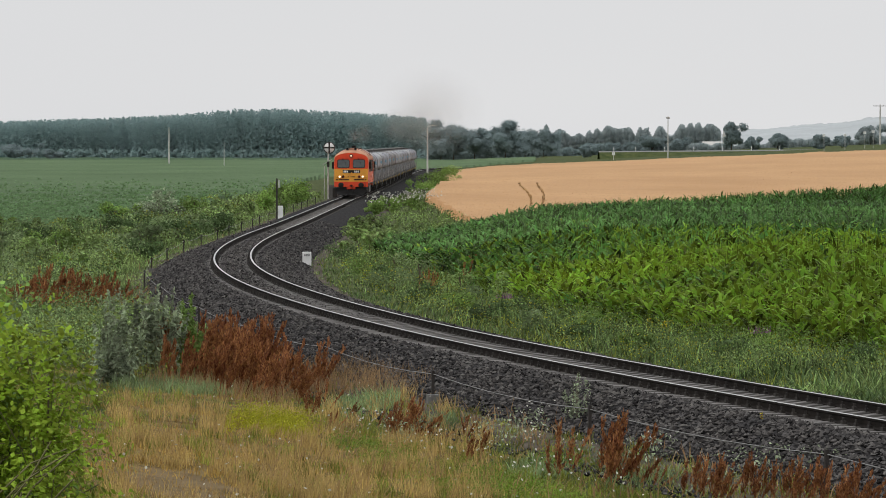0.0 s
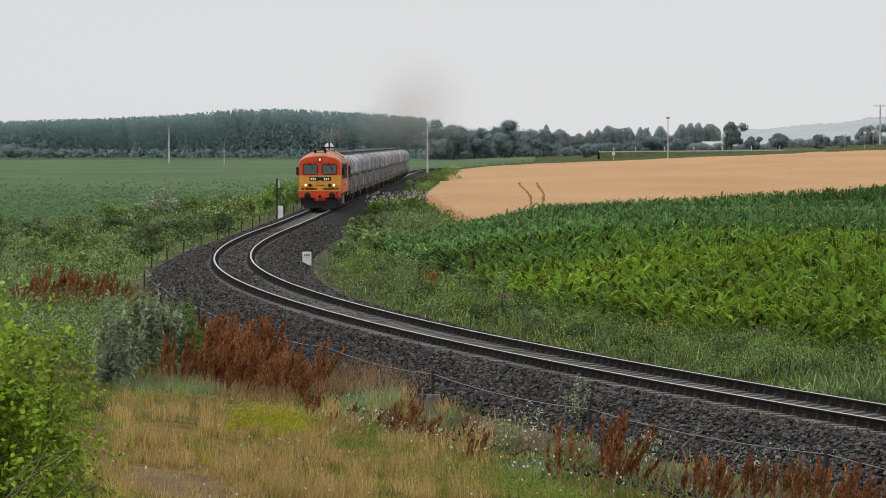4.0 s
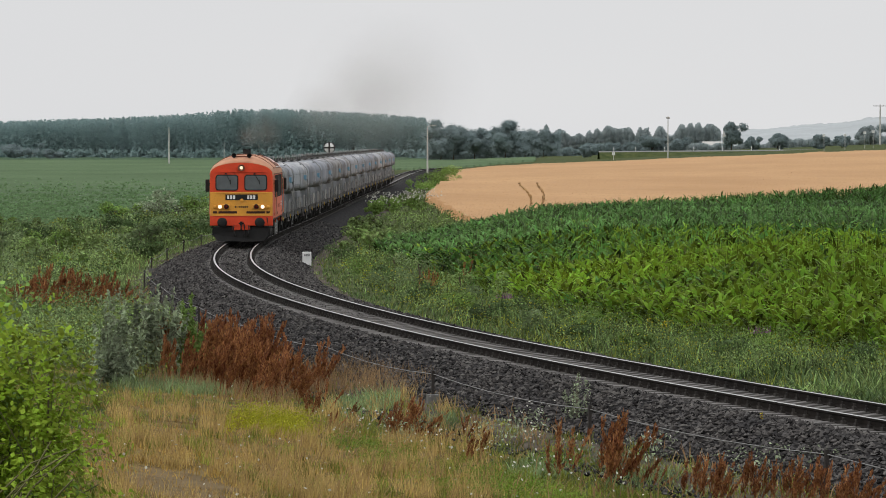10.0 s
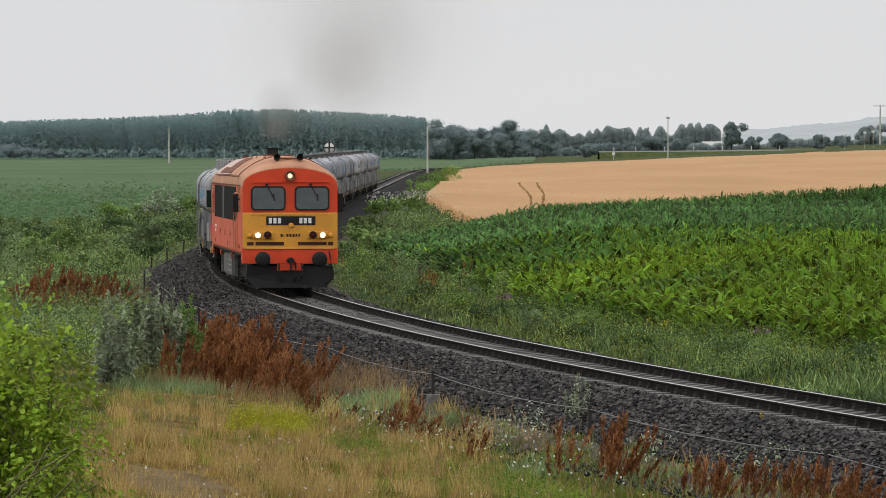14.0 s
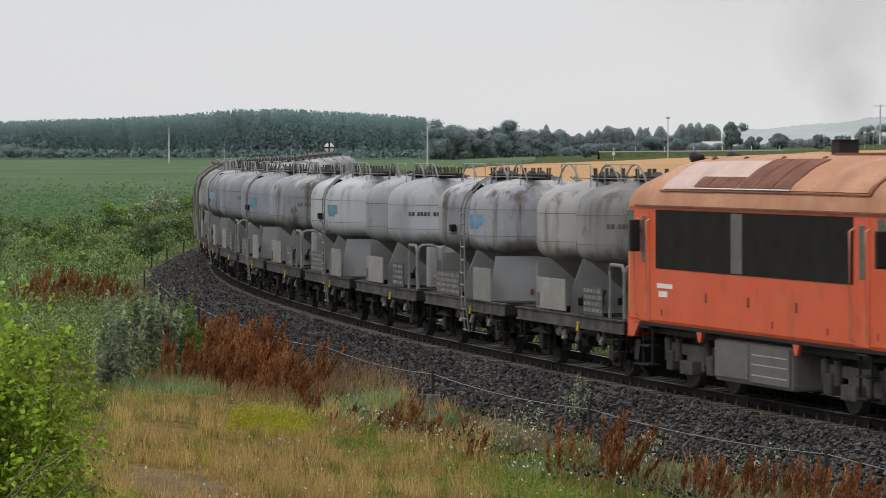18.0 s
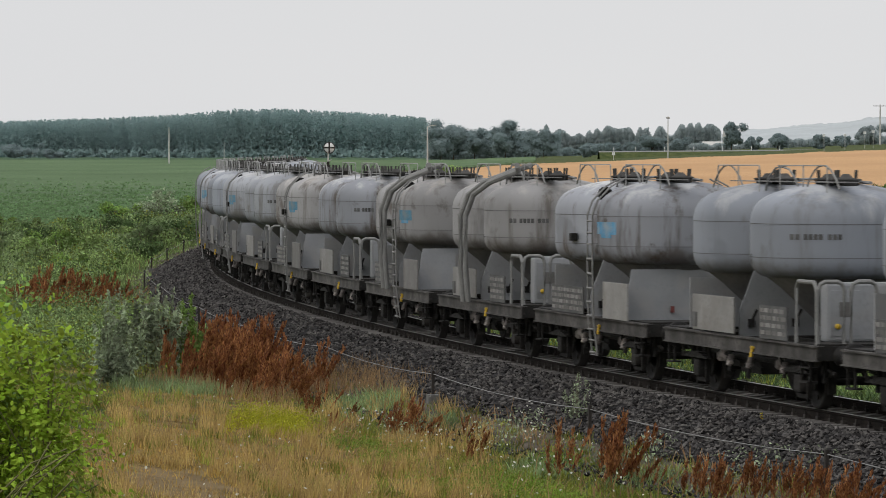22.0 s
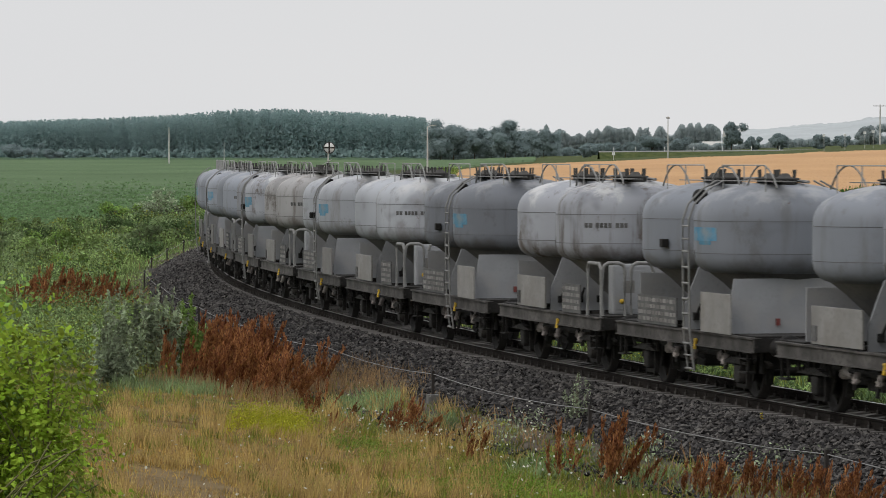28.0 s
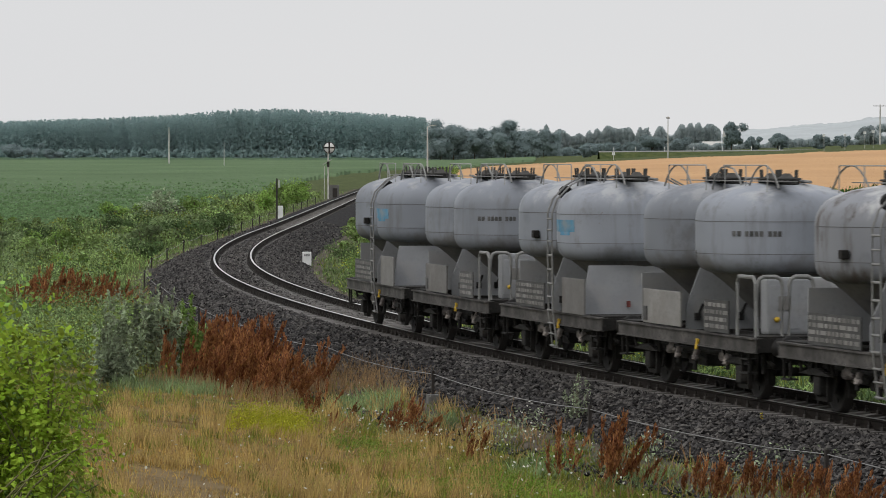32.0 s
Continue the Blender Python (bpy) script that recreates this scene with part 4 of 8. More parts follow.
def silo_wagon(kind):
    """One two-axle silo wagon. kind a: figures and a railed platform; kind b: emblem, ladder and vent."""
    text = "grey two-axle silo wagon, cement-dusted, with " + ("railed end platform" if kind == "a" else "ladder and blue emblem")
    w = tagged(empty("silo_wagon"), text, "freight wagon", group="silo wagons of the goods train")
    XF, XR = 1.42, -1.74
    tf = tank(w, XF, "grey cylindrical tank")
    tr = tank(w, XR, "grey cylindrical tank")
    # chassis
    fr = bmesh.new()
    for side in (-1, 1):
        sb = box(-4.10, 4.10, side * 1.24, side * 1.32, 0.97, 1.185)
        add_box(sb, -4.10, 4.10, side * 1.18, side * 1.36, 1.185, 1.215)
        add_box(sb, -4.10, 4.10, side * 1.24, side * 1.36, 0.94, 0.97)
        part("solebar", sb, M_SOLEBAR, w, "cement-dusted grey sole bar")
        add_box(fr, -4.10, 4.10, side * 0.34, side * 0.42, 0.95, 1.20)
    for x in (-4.08, -2.0, 0.0, 2.0, 4.08):
        add_box(fr, x - 0.06, x + 0.06, -1.30, 1.30, 0.96, 1.20)
    part("frame", fr, M_CHASSIS, w, "dusty dark steel underframe")
    for end in (-1, 1):
        buffer_pair(w, end * 4.10, end, 1.04)
        coupling(w, end * 4.10, end, 1.0)
        part("end_platform", box(min(end * 3.0, end * 4.08), max(end * 3.0, end * 4.08), -1.25, 1.25, 1.205, 1.24), M_CHASSIS, w)
    # running gear
    for x in (-HALF_BASE, HALF_BASE):
        wheelset(w, x, 0.46)
        for side in (-1, 1):
            ab = box(x - 0.16, x + 0.16, min(side * 0.92, side * 1.18), max(side * 0.92, side * 1.18), 0.30, 0.62, 0.04)
            for dx in (-0.25, 0.25):
                add_box(ab, x + dx - 0.03, x + dx + 0.03, min(side * 1.0, side * 1.08), max(side * 1.0, side * 1.08), 0.22, 1.0)
            add_box(ab, x - 0.27, x + 0.27, min(side * 1.0, side * 1.08), max(side * 1.0, side * 1.08), 0.20, 0.27)
            part("axle_guard", ab, M_CHASSIS, w)
            y0, y1 = sorted((side * 0.95, side * 0.985))
            horn = bmesh.new()
            pa = [horn.verts.new((x + px, y0, z)) for px, z in ((-0.62, 0.98), (-0.34, 0.34), (-0.17, 0.30), (0.17, 0.30), (0.34, 0.34), (0.62, 0.98))]
            pb = [horn.verts.new((x + px, y1, z)) for px, z in ((-0.62, 0.98), (-0.34, 0.34), (-0.17, 0.30), (0.17, 0.30), (0.34, 0.34), (0.62, 0.98))]
            for i in range(6):
                horn.faces.new((pa[i], pa[(i + 1) % 6], pb[(i + 1) % 6], pb[i]))
            horn.faces.new(pa[::-1])
            horn.faces.new(pb)
            bmesh.ops.recalc_face_normals(horn, faces=horn.faces)
            part("horn_plate", horn, M_CHASSIS, w)
            sp = bmesh.new()
            for k in range(5):
                l = 0.72 - k * 0.12
                add_box(sp, x - l, x + l, side * 1.09, side * 1.21, 0.64 + k * 0.028 + (0.0), 0.664 + k * 0.028)
            for dx in (-0.72, 0.72):
                add_rod(sp, (x + dx, side * 1.15, 0.64), (x + dx * 1.08, side * 1.2, 1.0), 0.03)
            part("leaf_spring", sp, M_CHASSIS, w)
            br = box(x - 0.56, x - 0.49, min(side * 0.68, side * 0.82), max(side * 0.68, side * 0.82), 0.28, 0.66)
            part("brake_block", box(x + 0.49, x + 0.56, min(side * 0.68, side * 0.82), max(side * 0.68, side * 0.82), 0.28, 0.66), M_CHASSIS, w)
            add_rod(br, (x - 0.52, side * 0.75, 0.6), (x - 0.45, side * 0.75, 1.0), 0.025)
            part("brake_block", br, M_CHASSIS, w)
    res = rod((0.3, 0.75, 0.74), (1.5, 0.75, 0.74), 0.2, sides=14)
    part("air_reservoir", rod((-1.4, -0.5, 0.72), (-0.5, -0.5, 0.72), 0.17, sides=14), M_SOLEBAR, w)
    part("air_reservoir", res, M_SOLEBAR, w)
    cyl = rod((-0.4, 0.0, 0.62), (0.3, 0.0, 0.62), 0.14, sides=12)
    add_rod(cyl, (-2.4, 0.0, 0.5), (2.4, 0.0, 0.5), 0.03)
    part("brake_rigging", cyl, M_CHASSIS, w)
    for x, y in ((1.55, -1.02), (-1.6, -1.02), (1.55, 1.02), (-1.6, 1.02)):
        vb = lathe([(0.0, 0.62), (0.09, 0.62), (0.13, 0.68), (0.12, 0.80), (0.07, 0.84), (0.07, 0.95), (0, 0.95)], 10)
        add_rod(vb, (0, 0, 0.74), (0.24, 0, 0.70), 0.05)
        part("discharge_valve", vb, M_CAKED, w, "cement-caked discharge valve", at=pose(x, y, 0))
    dp = pipe([(-3.6, -0.9, 0.86), (-1.2, -1.0, 0.78), (1.0, -1.0, 0.78), (3.6, -0.9, 0.86)], 0.06, 8)
    part("discharge_pipe", dp, M_CHASSIS, w)
    for side in (-1, 1):
        for x in (0.9,):
            hd = rod((x, side * 1.33, 1.06), (x + 0.03, side * 1.37, 0.86), 0.03)
            add_rod(hd, (x - 0.02, side * 1.34, 1.05), (x + 0.1, side * 1.36, 1.05), 0.03)
            part("brake_handle", hd, M_HANDLE, w, "yellow brake change-over handle")
        for x, z, lx in ((-1.35, 0.70, 0.42), (-0.35, 0.62, 0.55), (1.55, 0.72, 0.36), (3.55, 0.74, 0.30), (-3.45, 0.72, 0.34)):
            gear = box(x - lx, x + lx, min(side * 0.55, side * 0.95), max(side * 0.55, side * 0.95), z - 0.16, z + 0.22, 0.05)
            add_rod(gear, (x - lx - 0.2, side * 0.9, z + 0.1), (x + lx + 0.3, side * 1.02, z - 0.05), 0.035, sides=6)
            add_rod(gear, (x + 0.1, side * 0.98, z + 0.3), (x + 0.18, side * 1.05, z - 0.24), 0.04, sides=6)
            part("brake_gear", gear, M_CHASSIS, w)
        for x in (-0.85, 0.2, 2.0):
            cock = rod((x, side * 1.12, 0.80), (x + 0.05, side * 1.20, 0.58), 0.06, 0.045, 8)
            add_rod(cock, (x - 0.12, side * 1.15, 0.66), (x + 0.16, side * 1.18, 0.64), 0.04, sides=7)
            part("outlet_cock", cock, M_CAKED, w, "cement-caked outlet cock")
        st = box(-3.95, -3.60, side * 1.16, side * 1.34, 0.50, 0.53)
        for dx in (-3.93, -3.62):
            add_box(st, dx - 0.015, dx + 0.015, side * 1.27, side * 1.31, 0.52, 1.0)
        part("foot_step", st, M_CHASSIS, w)
        st = box(3.30, 3.75, side * 1.16, side * 1.34, 0.50, 0.53)
        add_box(st, 3.32, 3.75, side * 1.16, side * 1.34, 0.78, 0.80)
        for dx in (3.32, 3.73):
            add_box(st, dx - 0.015, dx + 0.015, side * 1.27, side * 1.31, 0.52, 1.0)
        part("foot_step", st, M_CHASSIS, w)

        def plate(nm, pts, y, t, material, lab=""):
            b = bmesh.new()
            p = [b.verts.new((x, side * y, z)) for x, z in pts]
            q = [b.verts.new((x, side * (y + t), z)) for x, z in pts]
            k = len(pts)
            for i in range(k):
                b.faces.new((p[i], p[(i + 1) % k], q[(i + 1) % k], q[i]))
            b.faces.new(p[::-1])
            b.faces.new(q)
            bmesh.ops.recalc_face_normals(b, faces=b.faces)
            return part(nm, b, material, w, lab)

        def lettering(board, x0, x1, z0, z1, y, rows, seed):
            rr = random.Random(seed)
            for i in range(rows):
                z = z1 - (i + 0.5) * (z1 - z0) / rows
                x = x0 + 0.05
                while x < x1 - 0.12:
                    l = rr.uniform(0.08, 0.30)
                    part("lettering_bar", box(x, min(x + l, x1 - 0.04), min(side * y, side * (y + 0.006)), max(side * y, side * (y + 0.006)), z - 0.035, z + 0.035), M_PANEL, board)
                    x += l + 0.07
        if kind == "a":
            lk = part("side_plate", box(-2.30, 0.0, min(side * 1.34, side * 1.38), max(side * 1.34, side * 1.38), 1.25, 1.88, 0.01), M_PANEL, w, "pale grey steel side plate")
            part("plate_latch", box(-2.24, -2.02, min(side * 1.378, side * 1.40), max(side * 1.378, side * 1.40), 1.30, 1.56, 0.008), M_BOARD, lk)
            bd = plate("notice_board", [(1.35, 1.24), (2.75, 1.24), (2.75, 1.80), (1.35, 1.80)], 1.34, 0.02, M_BOARD, "dark board with white lettering")
            lettering(bd, 1.35, 2.75, 1.28, 1.78, 1.361, 4, 3)
            for y0, y1 in ((0.22, 0.66), (0.78, 1.22)):
                loop = [(3.92, y0, 1.22), (3.92, y0, 2.10), (3.92, y0 + 0.03, 2.19), (3.92, y0 + 0.11, 2.23), (3.92, y1 - 0.11, 2.23), (3.92, y1 - 0.03, 2.19), (3.92, y1, 2.10), (3.92, y1, 1.22)]
                part("platform_rail", pipe([(x, side * y, z) for x, y, z in loop], 0.035, 8), M_PIPE, w, "bent grey pipe railing")
            part("side_rail", pipe([(2.95, side * 1.26, 1.22), (2.95, side * 1.26, 2.12), (3.05, side * 1.26, 2.22), (3.82, side * 1.26, 2.22), (3.92, side * 1.25, 2.12), (3.92, side * 1.24, 1.22)], 0.035, 8), M_PIPE, w, "bent grey pipe railing")
        else:
            bd = plate("notice_board", [(-2.6, 1.24), (-0.2, 1.24), (-0.2, 1.76), (-2.6, 1.76)], 1.34, 0.02, M_BOARD, "dark board with white lettering")
            lettering(bd, -2.6, -0.2, 1.27, 1.74, 1.361, 4, 7)
            part("side_plate", box(1.30, 3.0, min(side * 1.34, side * 1.38), max(side * 1.34, side * 1.38), 1.22, 1.92, 0.01), M_PANEL, w, "pale grey steel side plate")
            ld = empty("ladder")
            ld.parent = w
            for x in (0.72, 1.08):
                part("ladder_rail", pipe([(x, side * 1.42, 0.42), (x, side * 1.50, 1.2), (x, side * 1.52, 2.4), (x, side * 1.52, 3.25), (x, side * 1.42, 3.55), (x, side * 1.15, 3.85), (x, side * 0.9, 4.0)], 0.02), M_PIPE, ld)
            for k in range(11):
                z = 0.46 + k * 0.265
                y = 1.44 + 0.06 * min(1, max(0, (z - 0.42) / 0.8)) + 0.02
                part("rung", rod((0.72, side * y, z), (1.08, side * y, z), 0.022), M_PIPE, ld)
    # sheets across the wagon: end bulkheads and the gussets between the cones
    def across(nm, x, pts, material, lab=""):
        b = bmesh.new()
        p = [b.verts.new((x - 0.015, y, z)) for y, z in pts]
        q = [b.verts.new((x + 0.015, y, z)) for y, z in pts]
        k = len(pts)
        for i in range(k):
            b.faces.new((p[i], p[(i + 1) % k], q[(i + 1) % k], q[i]))
        b.faces.new(p[::-1])
        b.faces.new(q)
        bmesh.ops.recalc_face_normals(b, faces=b.faces)
        return part(nm, b, material, w, lab)

    g = across("saddle_plate", -0.16, [(-1.22, 1.2), (1.22, 1.2), (1.22, 1.62), (0.95, 2.30), (0.6, 2.42), (-0.6, 2.42), (-0.95, 2.30), (-1.22, 1.62)], M_SHEET, "light grey saddle plate between the cones")
    for y in (-1.02, -0.62, -0.22, 0.22, 0.62, 1.02):
        lv = box(-0.14, -0.06, y - 0.05, y + 0.05, 1.36, 1.50)
        add_rod(lv, (-0.08, y, 1.45), (0.02, y + 0.06, 1.66), 0.025)
        part("valve_lever", lv, M_BLACK, g)
    if kind == "a":
        cb = part("end_cabinet", box(2.96, 3.32, -0.86, 0.86, 1.24, 2.20, 0.05), M_SHEET, w, "grey sheet-metal cabinet on the platform")
        for y in (-0.55, 0.55):
            part("cabinet_door", box(3.318, 3.332, y - 0.26, y + 0.26, 1.34, 2.08, 0.005), M_SHEET, cb)
            part("cabinet_notice", box(3.330, 3.338, y - 0.10, y + 0.12, 1.66, 1.90), M_PANEL, cb)
        for y in (-1.05, 1.05):
            part("hand_wheel", lathe([(0.0, 0), (0.04, 0), (0.05, 0.05), (0.03, 0.09), (0, 0.1)], 12, Matrix.Rotation(radians(90), 4, "Y")), M_HANDLE, w, at=pose(3.34, y * 0.66, 1.5))
        across("end_sheet", -3.25, [(-1.12, 1.22), (1.12, 1.22), (1.12, 2.12), (-1.12, 2.12)], M_SHEET, "grey sheet panel across the wagon's end")
    else:
        across("end_sheet", 2.46, [(-1.24, 1.22), (1.24, 1.22), (1.24, 1.50), (1.14, 2.16), (-1.14, 2.16), (-1.24, 1.50)], M_SHEET, "large light grey sheet panel across the wagon's end")
        for y in (-0.35, 0.35):
            part("lamp_bracket", box(2.48, 2.53, y - 0.03, y + 0.03, 1.36, 1.48), M_BRACKET, w)
        across("end_sheet", -3.25, [(-1.12, 1.22), (1.12, 1.22), (1.12, 2.12), (-1.12, 2.12)], M_SHEET, "grey sheet panel across the wagon's end")
    # writing on the tank sides
    for side in (-1, 1):
        def on_tank(tk, a0, a1, z0, z1, material, nm, lab=""):
            """A thin curved sticker on a tank's shell; angles in degrees from straight sideways."""
            b = bmesh.new()
            rows = []
            for a in np.linspace(a0, a1, 5):
                r = TANK_R + 0.004
                rows.append([b.verts.new((r * math.sin(radians(a)), side * r * math.cos(radians(a)), z)) for z in (z0, z1)])
            for p, q in zip(rows, rows[1:]):
                b.faces.new((p[0], p[1], q[1], q[0]))
            bmesh.ops.recalc_face_normals(b, faces=b.faces)
            bmesh.ops.solidify(b, geom=b.faces[:], thickness=0.004)
            return part(nm, b, material, tk, lab)
        if kind == "a":
            for a0, a1 in ((38, 41), (42, 45), (48, 50.6), (51.4, 54), (54.8, 57.4), (58.2, 60.8), (64, 66.6), (67.4, 70), (70.6, 73)):
                on_tank(tf, a0, a1, 2.925, 3.035, M_BOARD, "figure_bar")
        else:
            on_tank(tf, -8, 26, 2.82, 3.10, M_BLUE, "emblem", "faded blue emblem")
            on_tank(tf, 4, 20, 2.74, 2.82, M_BLUE, "emblem_foot")
        on_tank(tr, 62, 66, 2.45, 2.62, M_BOARD, "small_plate")
        on_tank(tf, -10, -7, 2.45, 2.62, M_BOARD, "small_plate")
        if kind == "b":
            part("tank_bracket", box(0.62, 0.80, min(side * 1.27, side * 1.40), max(side * 1.27, side * 1.40), 2.62, 2.80, 0.02), M_CHASSIS, tr)
    if kind == "b":
        for y, q in ((-0.92, -1), (0.92, 1)):
            v = pipe([(-0.16, y * 0.8, 3.30), (-0.16, y * 0.9, 3.56), (-0.12, y, 3.66), (0.02, y * 1.08, 3.68)], 0.11, 10)
            part("vent_elbow", v, M_BLACK, w, "black vent elbow")
            part("vent_mouth", lathe([(0.14, 0), (0.14, 0.08), (0.10, 0.09), (0.09, 0.02), (0, 0.02)], 14, Matrix.Rotation(radians(90), 4, "Y")), M_RUBBER, w, at=pose(0.0, y * 1.07, 3.68))
    # roof walkway with its railing
    wk = empty("roof_walkway")
    wk.parent = w
    part("grating", box(-3.1, 2.9, -0.42, -0.16, 3.985, 4.005), M_PIPE, wk)
    for x0, x1 in ((-3.05, -0.75), (0.35, 2.75)):
        for y in (-0.66,):
            rl = pipe([(x0, y, 3.80), (x0, y, 4.30), (x0 + 0.03, y, 4.335), (x1 - 0.03, y, 4.335), (x1, y, 4.30), (x1, y, 3.80)], 0.014, 5)
            add_rod(rl, (x0 + (x1 - x0) * 0.5, y, 3.85), (x0 + (x1 - x0) * 0.5, y, 4.335), 0.012, sides=5)
            part("walkway_rail", rl, M_GALV, wk, "thin pale walkway rail")
    bow = pipe([(-0.95, -0.5, 3.70), (-0.75, -0.5, 4.05), (-0.35, -0.5, 4.28), (0.2, -0.5, 4.33)], 0.02, 5)
    part("pipe_bow", bow, M_PIPE, wk)
    bow = pipe([(0.95, -0.5, 3.70), (0.7, -0.5, 4.05), (0.35, -0.5, 4.26), (-0.2, -0.5, 4.33)], 0.02, 5)
    part("pipe_bow", bow, M_PIPE, wk)
    for x0, x1 in ((-3.45, -1.75), (1.6, 3.25)):
        for y in (-0.62,):
            arc = [(x0 + (x1 - x0) * k / 8, y, 3.60 + 0.74 * math.sin(math.pi * (0.06 + 0.88 * k / 8)) ** 0.6) for k in range(9)]
            part("end_hoop", pipe(arc, 0.018, 5), M_PIPE, wk, "bent grey hoop rail")
    part("top_manifold", pipe([(-2.6, 0.3, 3.98), (-1.2, 0.34, 4.04), (0.3, 0.34, 4.04), (2.2, 0.3, 3.98)], 0.035, 6), M_PIPE, wk)
    set_heights(w, [0, 0.62, 0.97, 1.22, 1.88, 2.56, 3.23, 3.983, 4.35], [0, 0.60, 0.87, 1.11, 1.76, 2.48, 3.04, 3.72, 4.02])
    return w


SETS = 14
FIRST = 14.95
wagon_a = silo_wagon("a")
wagon_b = silo_wagon("b")
COATS = [M_TANK_BEIGE, M_TANK_PALE, M_TANK_STAINED, M_TANK, M_TANK_BEIGE, M_TANK_STAINED, M_TANK_PALE, M_TANK, M_TANK, M_TANK_STAINED, M_TANK_PALE, M_TANK_BEIGE, M_TANK, M_TANK]
COATS_B = [M_TANK_STAINED, M_TANK_PALE, M_TANK, M_TANK_STAINED, M_TANK_BEIGE, M_TANK_BEIGE, M_TANK_PALE, M_TANK_STAINED, M_TANK, M_TANK_DARK, M_TANK_PALE, M_TANK_STAINED, M_TANK, M_TANK]


def coat(w, material):
    for c in w.children:
        if c.name.split(".")[0] == "tank":
            c.material_slots[0].link = "OBJECT"
            c.material_slots[0].material = material


for i in range(SETS):
    for j, (src, coats) in enumerate(((wagon_a, COATS), (wagon_b, COATS_B))):
        w = src if i == 0 else copy_thing(src, Matrix())
        if i:
            for c in w.children:
                if c.name.split(".")[0] == "wheelset":
                    SPINNERS.append((c, tuple(c.matrix_basis.translation), 0.46))
        coat(w, coats[i])
        if i == 4:
            for y0, x0 in ((0.9, 1.75), (0.5, 1.25)):
                h = pipe([(x0 - 1.9, -1.50, 1.05), (x0 - 1.9, -1.56, 1.8), (x0 - 1.9, -1.56, 2.9), (x0 - 1.75, -1.42, 3.35), (x0 - 1.35, -1.15, 3.62), (x0 - 0.4, -0.75, 3.86), (x0 + 0.2, -y0, 3.98)], 0.062, 8)
                part("filler_hose", h, M_PIPE, w, "thick grey filler hose")
        MOVERS.append((w, FIRST + (2 * i + j + 0.5) * UNIT, HALF_BASE))
# ---- vegetation tools ----
def strips(base, turn, length, width, rise, droop, segs=2, shape=None, twist=0.5):
    """Blades and leaves as bent strips, one per row of base."""
    n = len(base)
    turn, length, width, rise, droop = (np.broadcast_to(np.asarray(v, float), (n,)) for v in (turn, length, width, rise, droop))
    d = np.stack([np.cos(turn), np.sin(turn), np.zeros(n)], -1)
    a2 = turn + np.pi / 2 + RNG.uniform(-twist, twist, n)
    side = np.stack([np.cos(a2), np.sin(a2), RNG.uniform(-0.25, 0.25, n)], -1)
    if shape is None:
        shape = [1.0, 0.75, 0.12] if segs == 2 else list(np.linspace(1, 0.12, segs + 1))
    p = np.array(base, float)
    V = np.empty((n, segs + 1, 2, 3), np.float32)
    for k in range(segs + 1):
        if k:
            th = rise + droop * (k - 0.5) / segs
            p = p + (length / segs)[:, None] * (np.sin(th)[:, None] * d + np.cos(th)[:, None] * np.array([0, 0, 1.0]))
        h = (width * shape[k] / 2)[:, None] * side
        V[:, k, 0], V[:, k, 1] = p - h, p + h
    m = 2 * (segs + 1)
    o = (np.arange(n) * m)[:, None, None]
    k = (np.arange(segs) * 2)[None, :, None]
    F = o + k + np.array([0, 1, 3, 2])[None, None, :]
    return V.reshape(-1, 3), F.reshape(-1, 4)


def cards(pos, size, up=0.5, ratio=1.0, out=None, loose=0.55):
    """Leaf clumps: small tilted four-sided leaves; with out they face outwards from their clump, loosely."""
    n = len(pos)
    size = np.broadcast_to(np.asarray(size, float), (n,))
    u = RNG.normal(size=(n, 3))
    u /= np.linalg.norm(u, axis=1)[:, None]
    w = RNG.normal(size=(n, 3))
    w[:, 2] += up
    if out is not None:
        o = np.asarray(out, float)
        w = o / (np.linalg.norm(o, axis=1)[:, None] + 1e-9) + loose * w
        w /= np.linalg.norm(w, axis=1)[:, None] + 1e-9
        u = u - (u * w).sum(1)[:, None] * w
        u /= np.linalg.norm(u, axis=1)[:, None] + 1e-9
    v = np.cross(w, u) if out is not None else np.cross(u, w)
    v /= np.linalg.norm(v, axis=1)[:, None] + 1e-9
    a, b = u * size[:, None] * 0.5, v * size[:, None] * 0.5 * ratio
    V = np.stack([pos - a, pos - b * 0.9 - a * 0.1, pos + a, pos + b * 0.9 - a * 0.1], 1)
    return V.reshape(-1, 3), np.arange(n * 4).reshape(-1, 4)


def join(*pieces):
    V, F, off = [], [], 0
    for v, f in pieces:
        V.append(v)
        F.append(f + off)
        off += len(v)
    return np.concatenate(V), np.concatenate(F)


def stuff(name, vf, material, label, category):
    ob = new(name, mesh(name, vf[0], vf[1], [material]))
    return tagged(ob, label, category, kind="stuff")


def scatter(n, a0, a1, y0, y1, keep=None, even=False):
    """Points on the ground inside a wedge seen from the origin; x = a * y. Thicker close by unless even."""
    y = RNG.uniform(y0, y1, n) if even else 1 / RNG.uniform(1 / y1, 1 / y0, n)
    if even:
        y = np.sqrt(RNG.uniform(y0 * y0, y1 * y1, n))
    x = y * RNG.uniform(a0, a1, n)
    if keep is not None:
        s, d = beside(x, y)
        m = keep(x, y, s, d)
        x, y = x[m], y[m]
    return np.stack([x, y, ground_z(x, y)], -1)


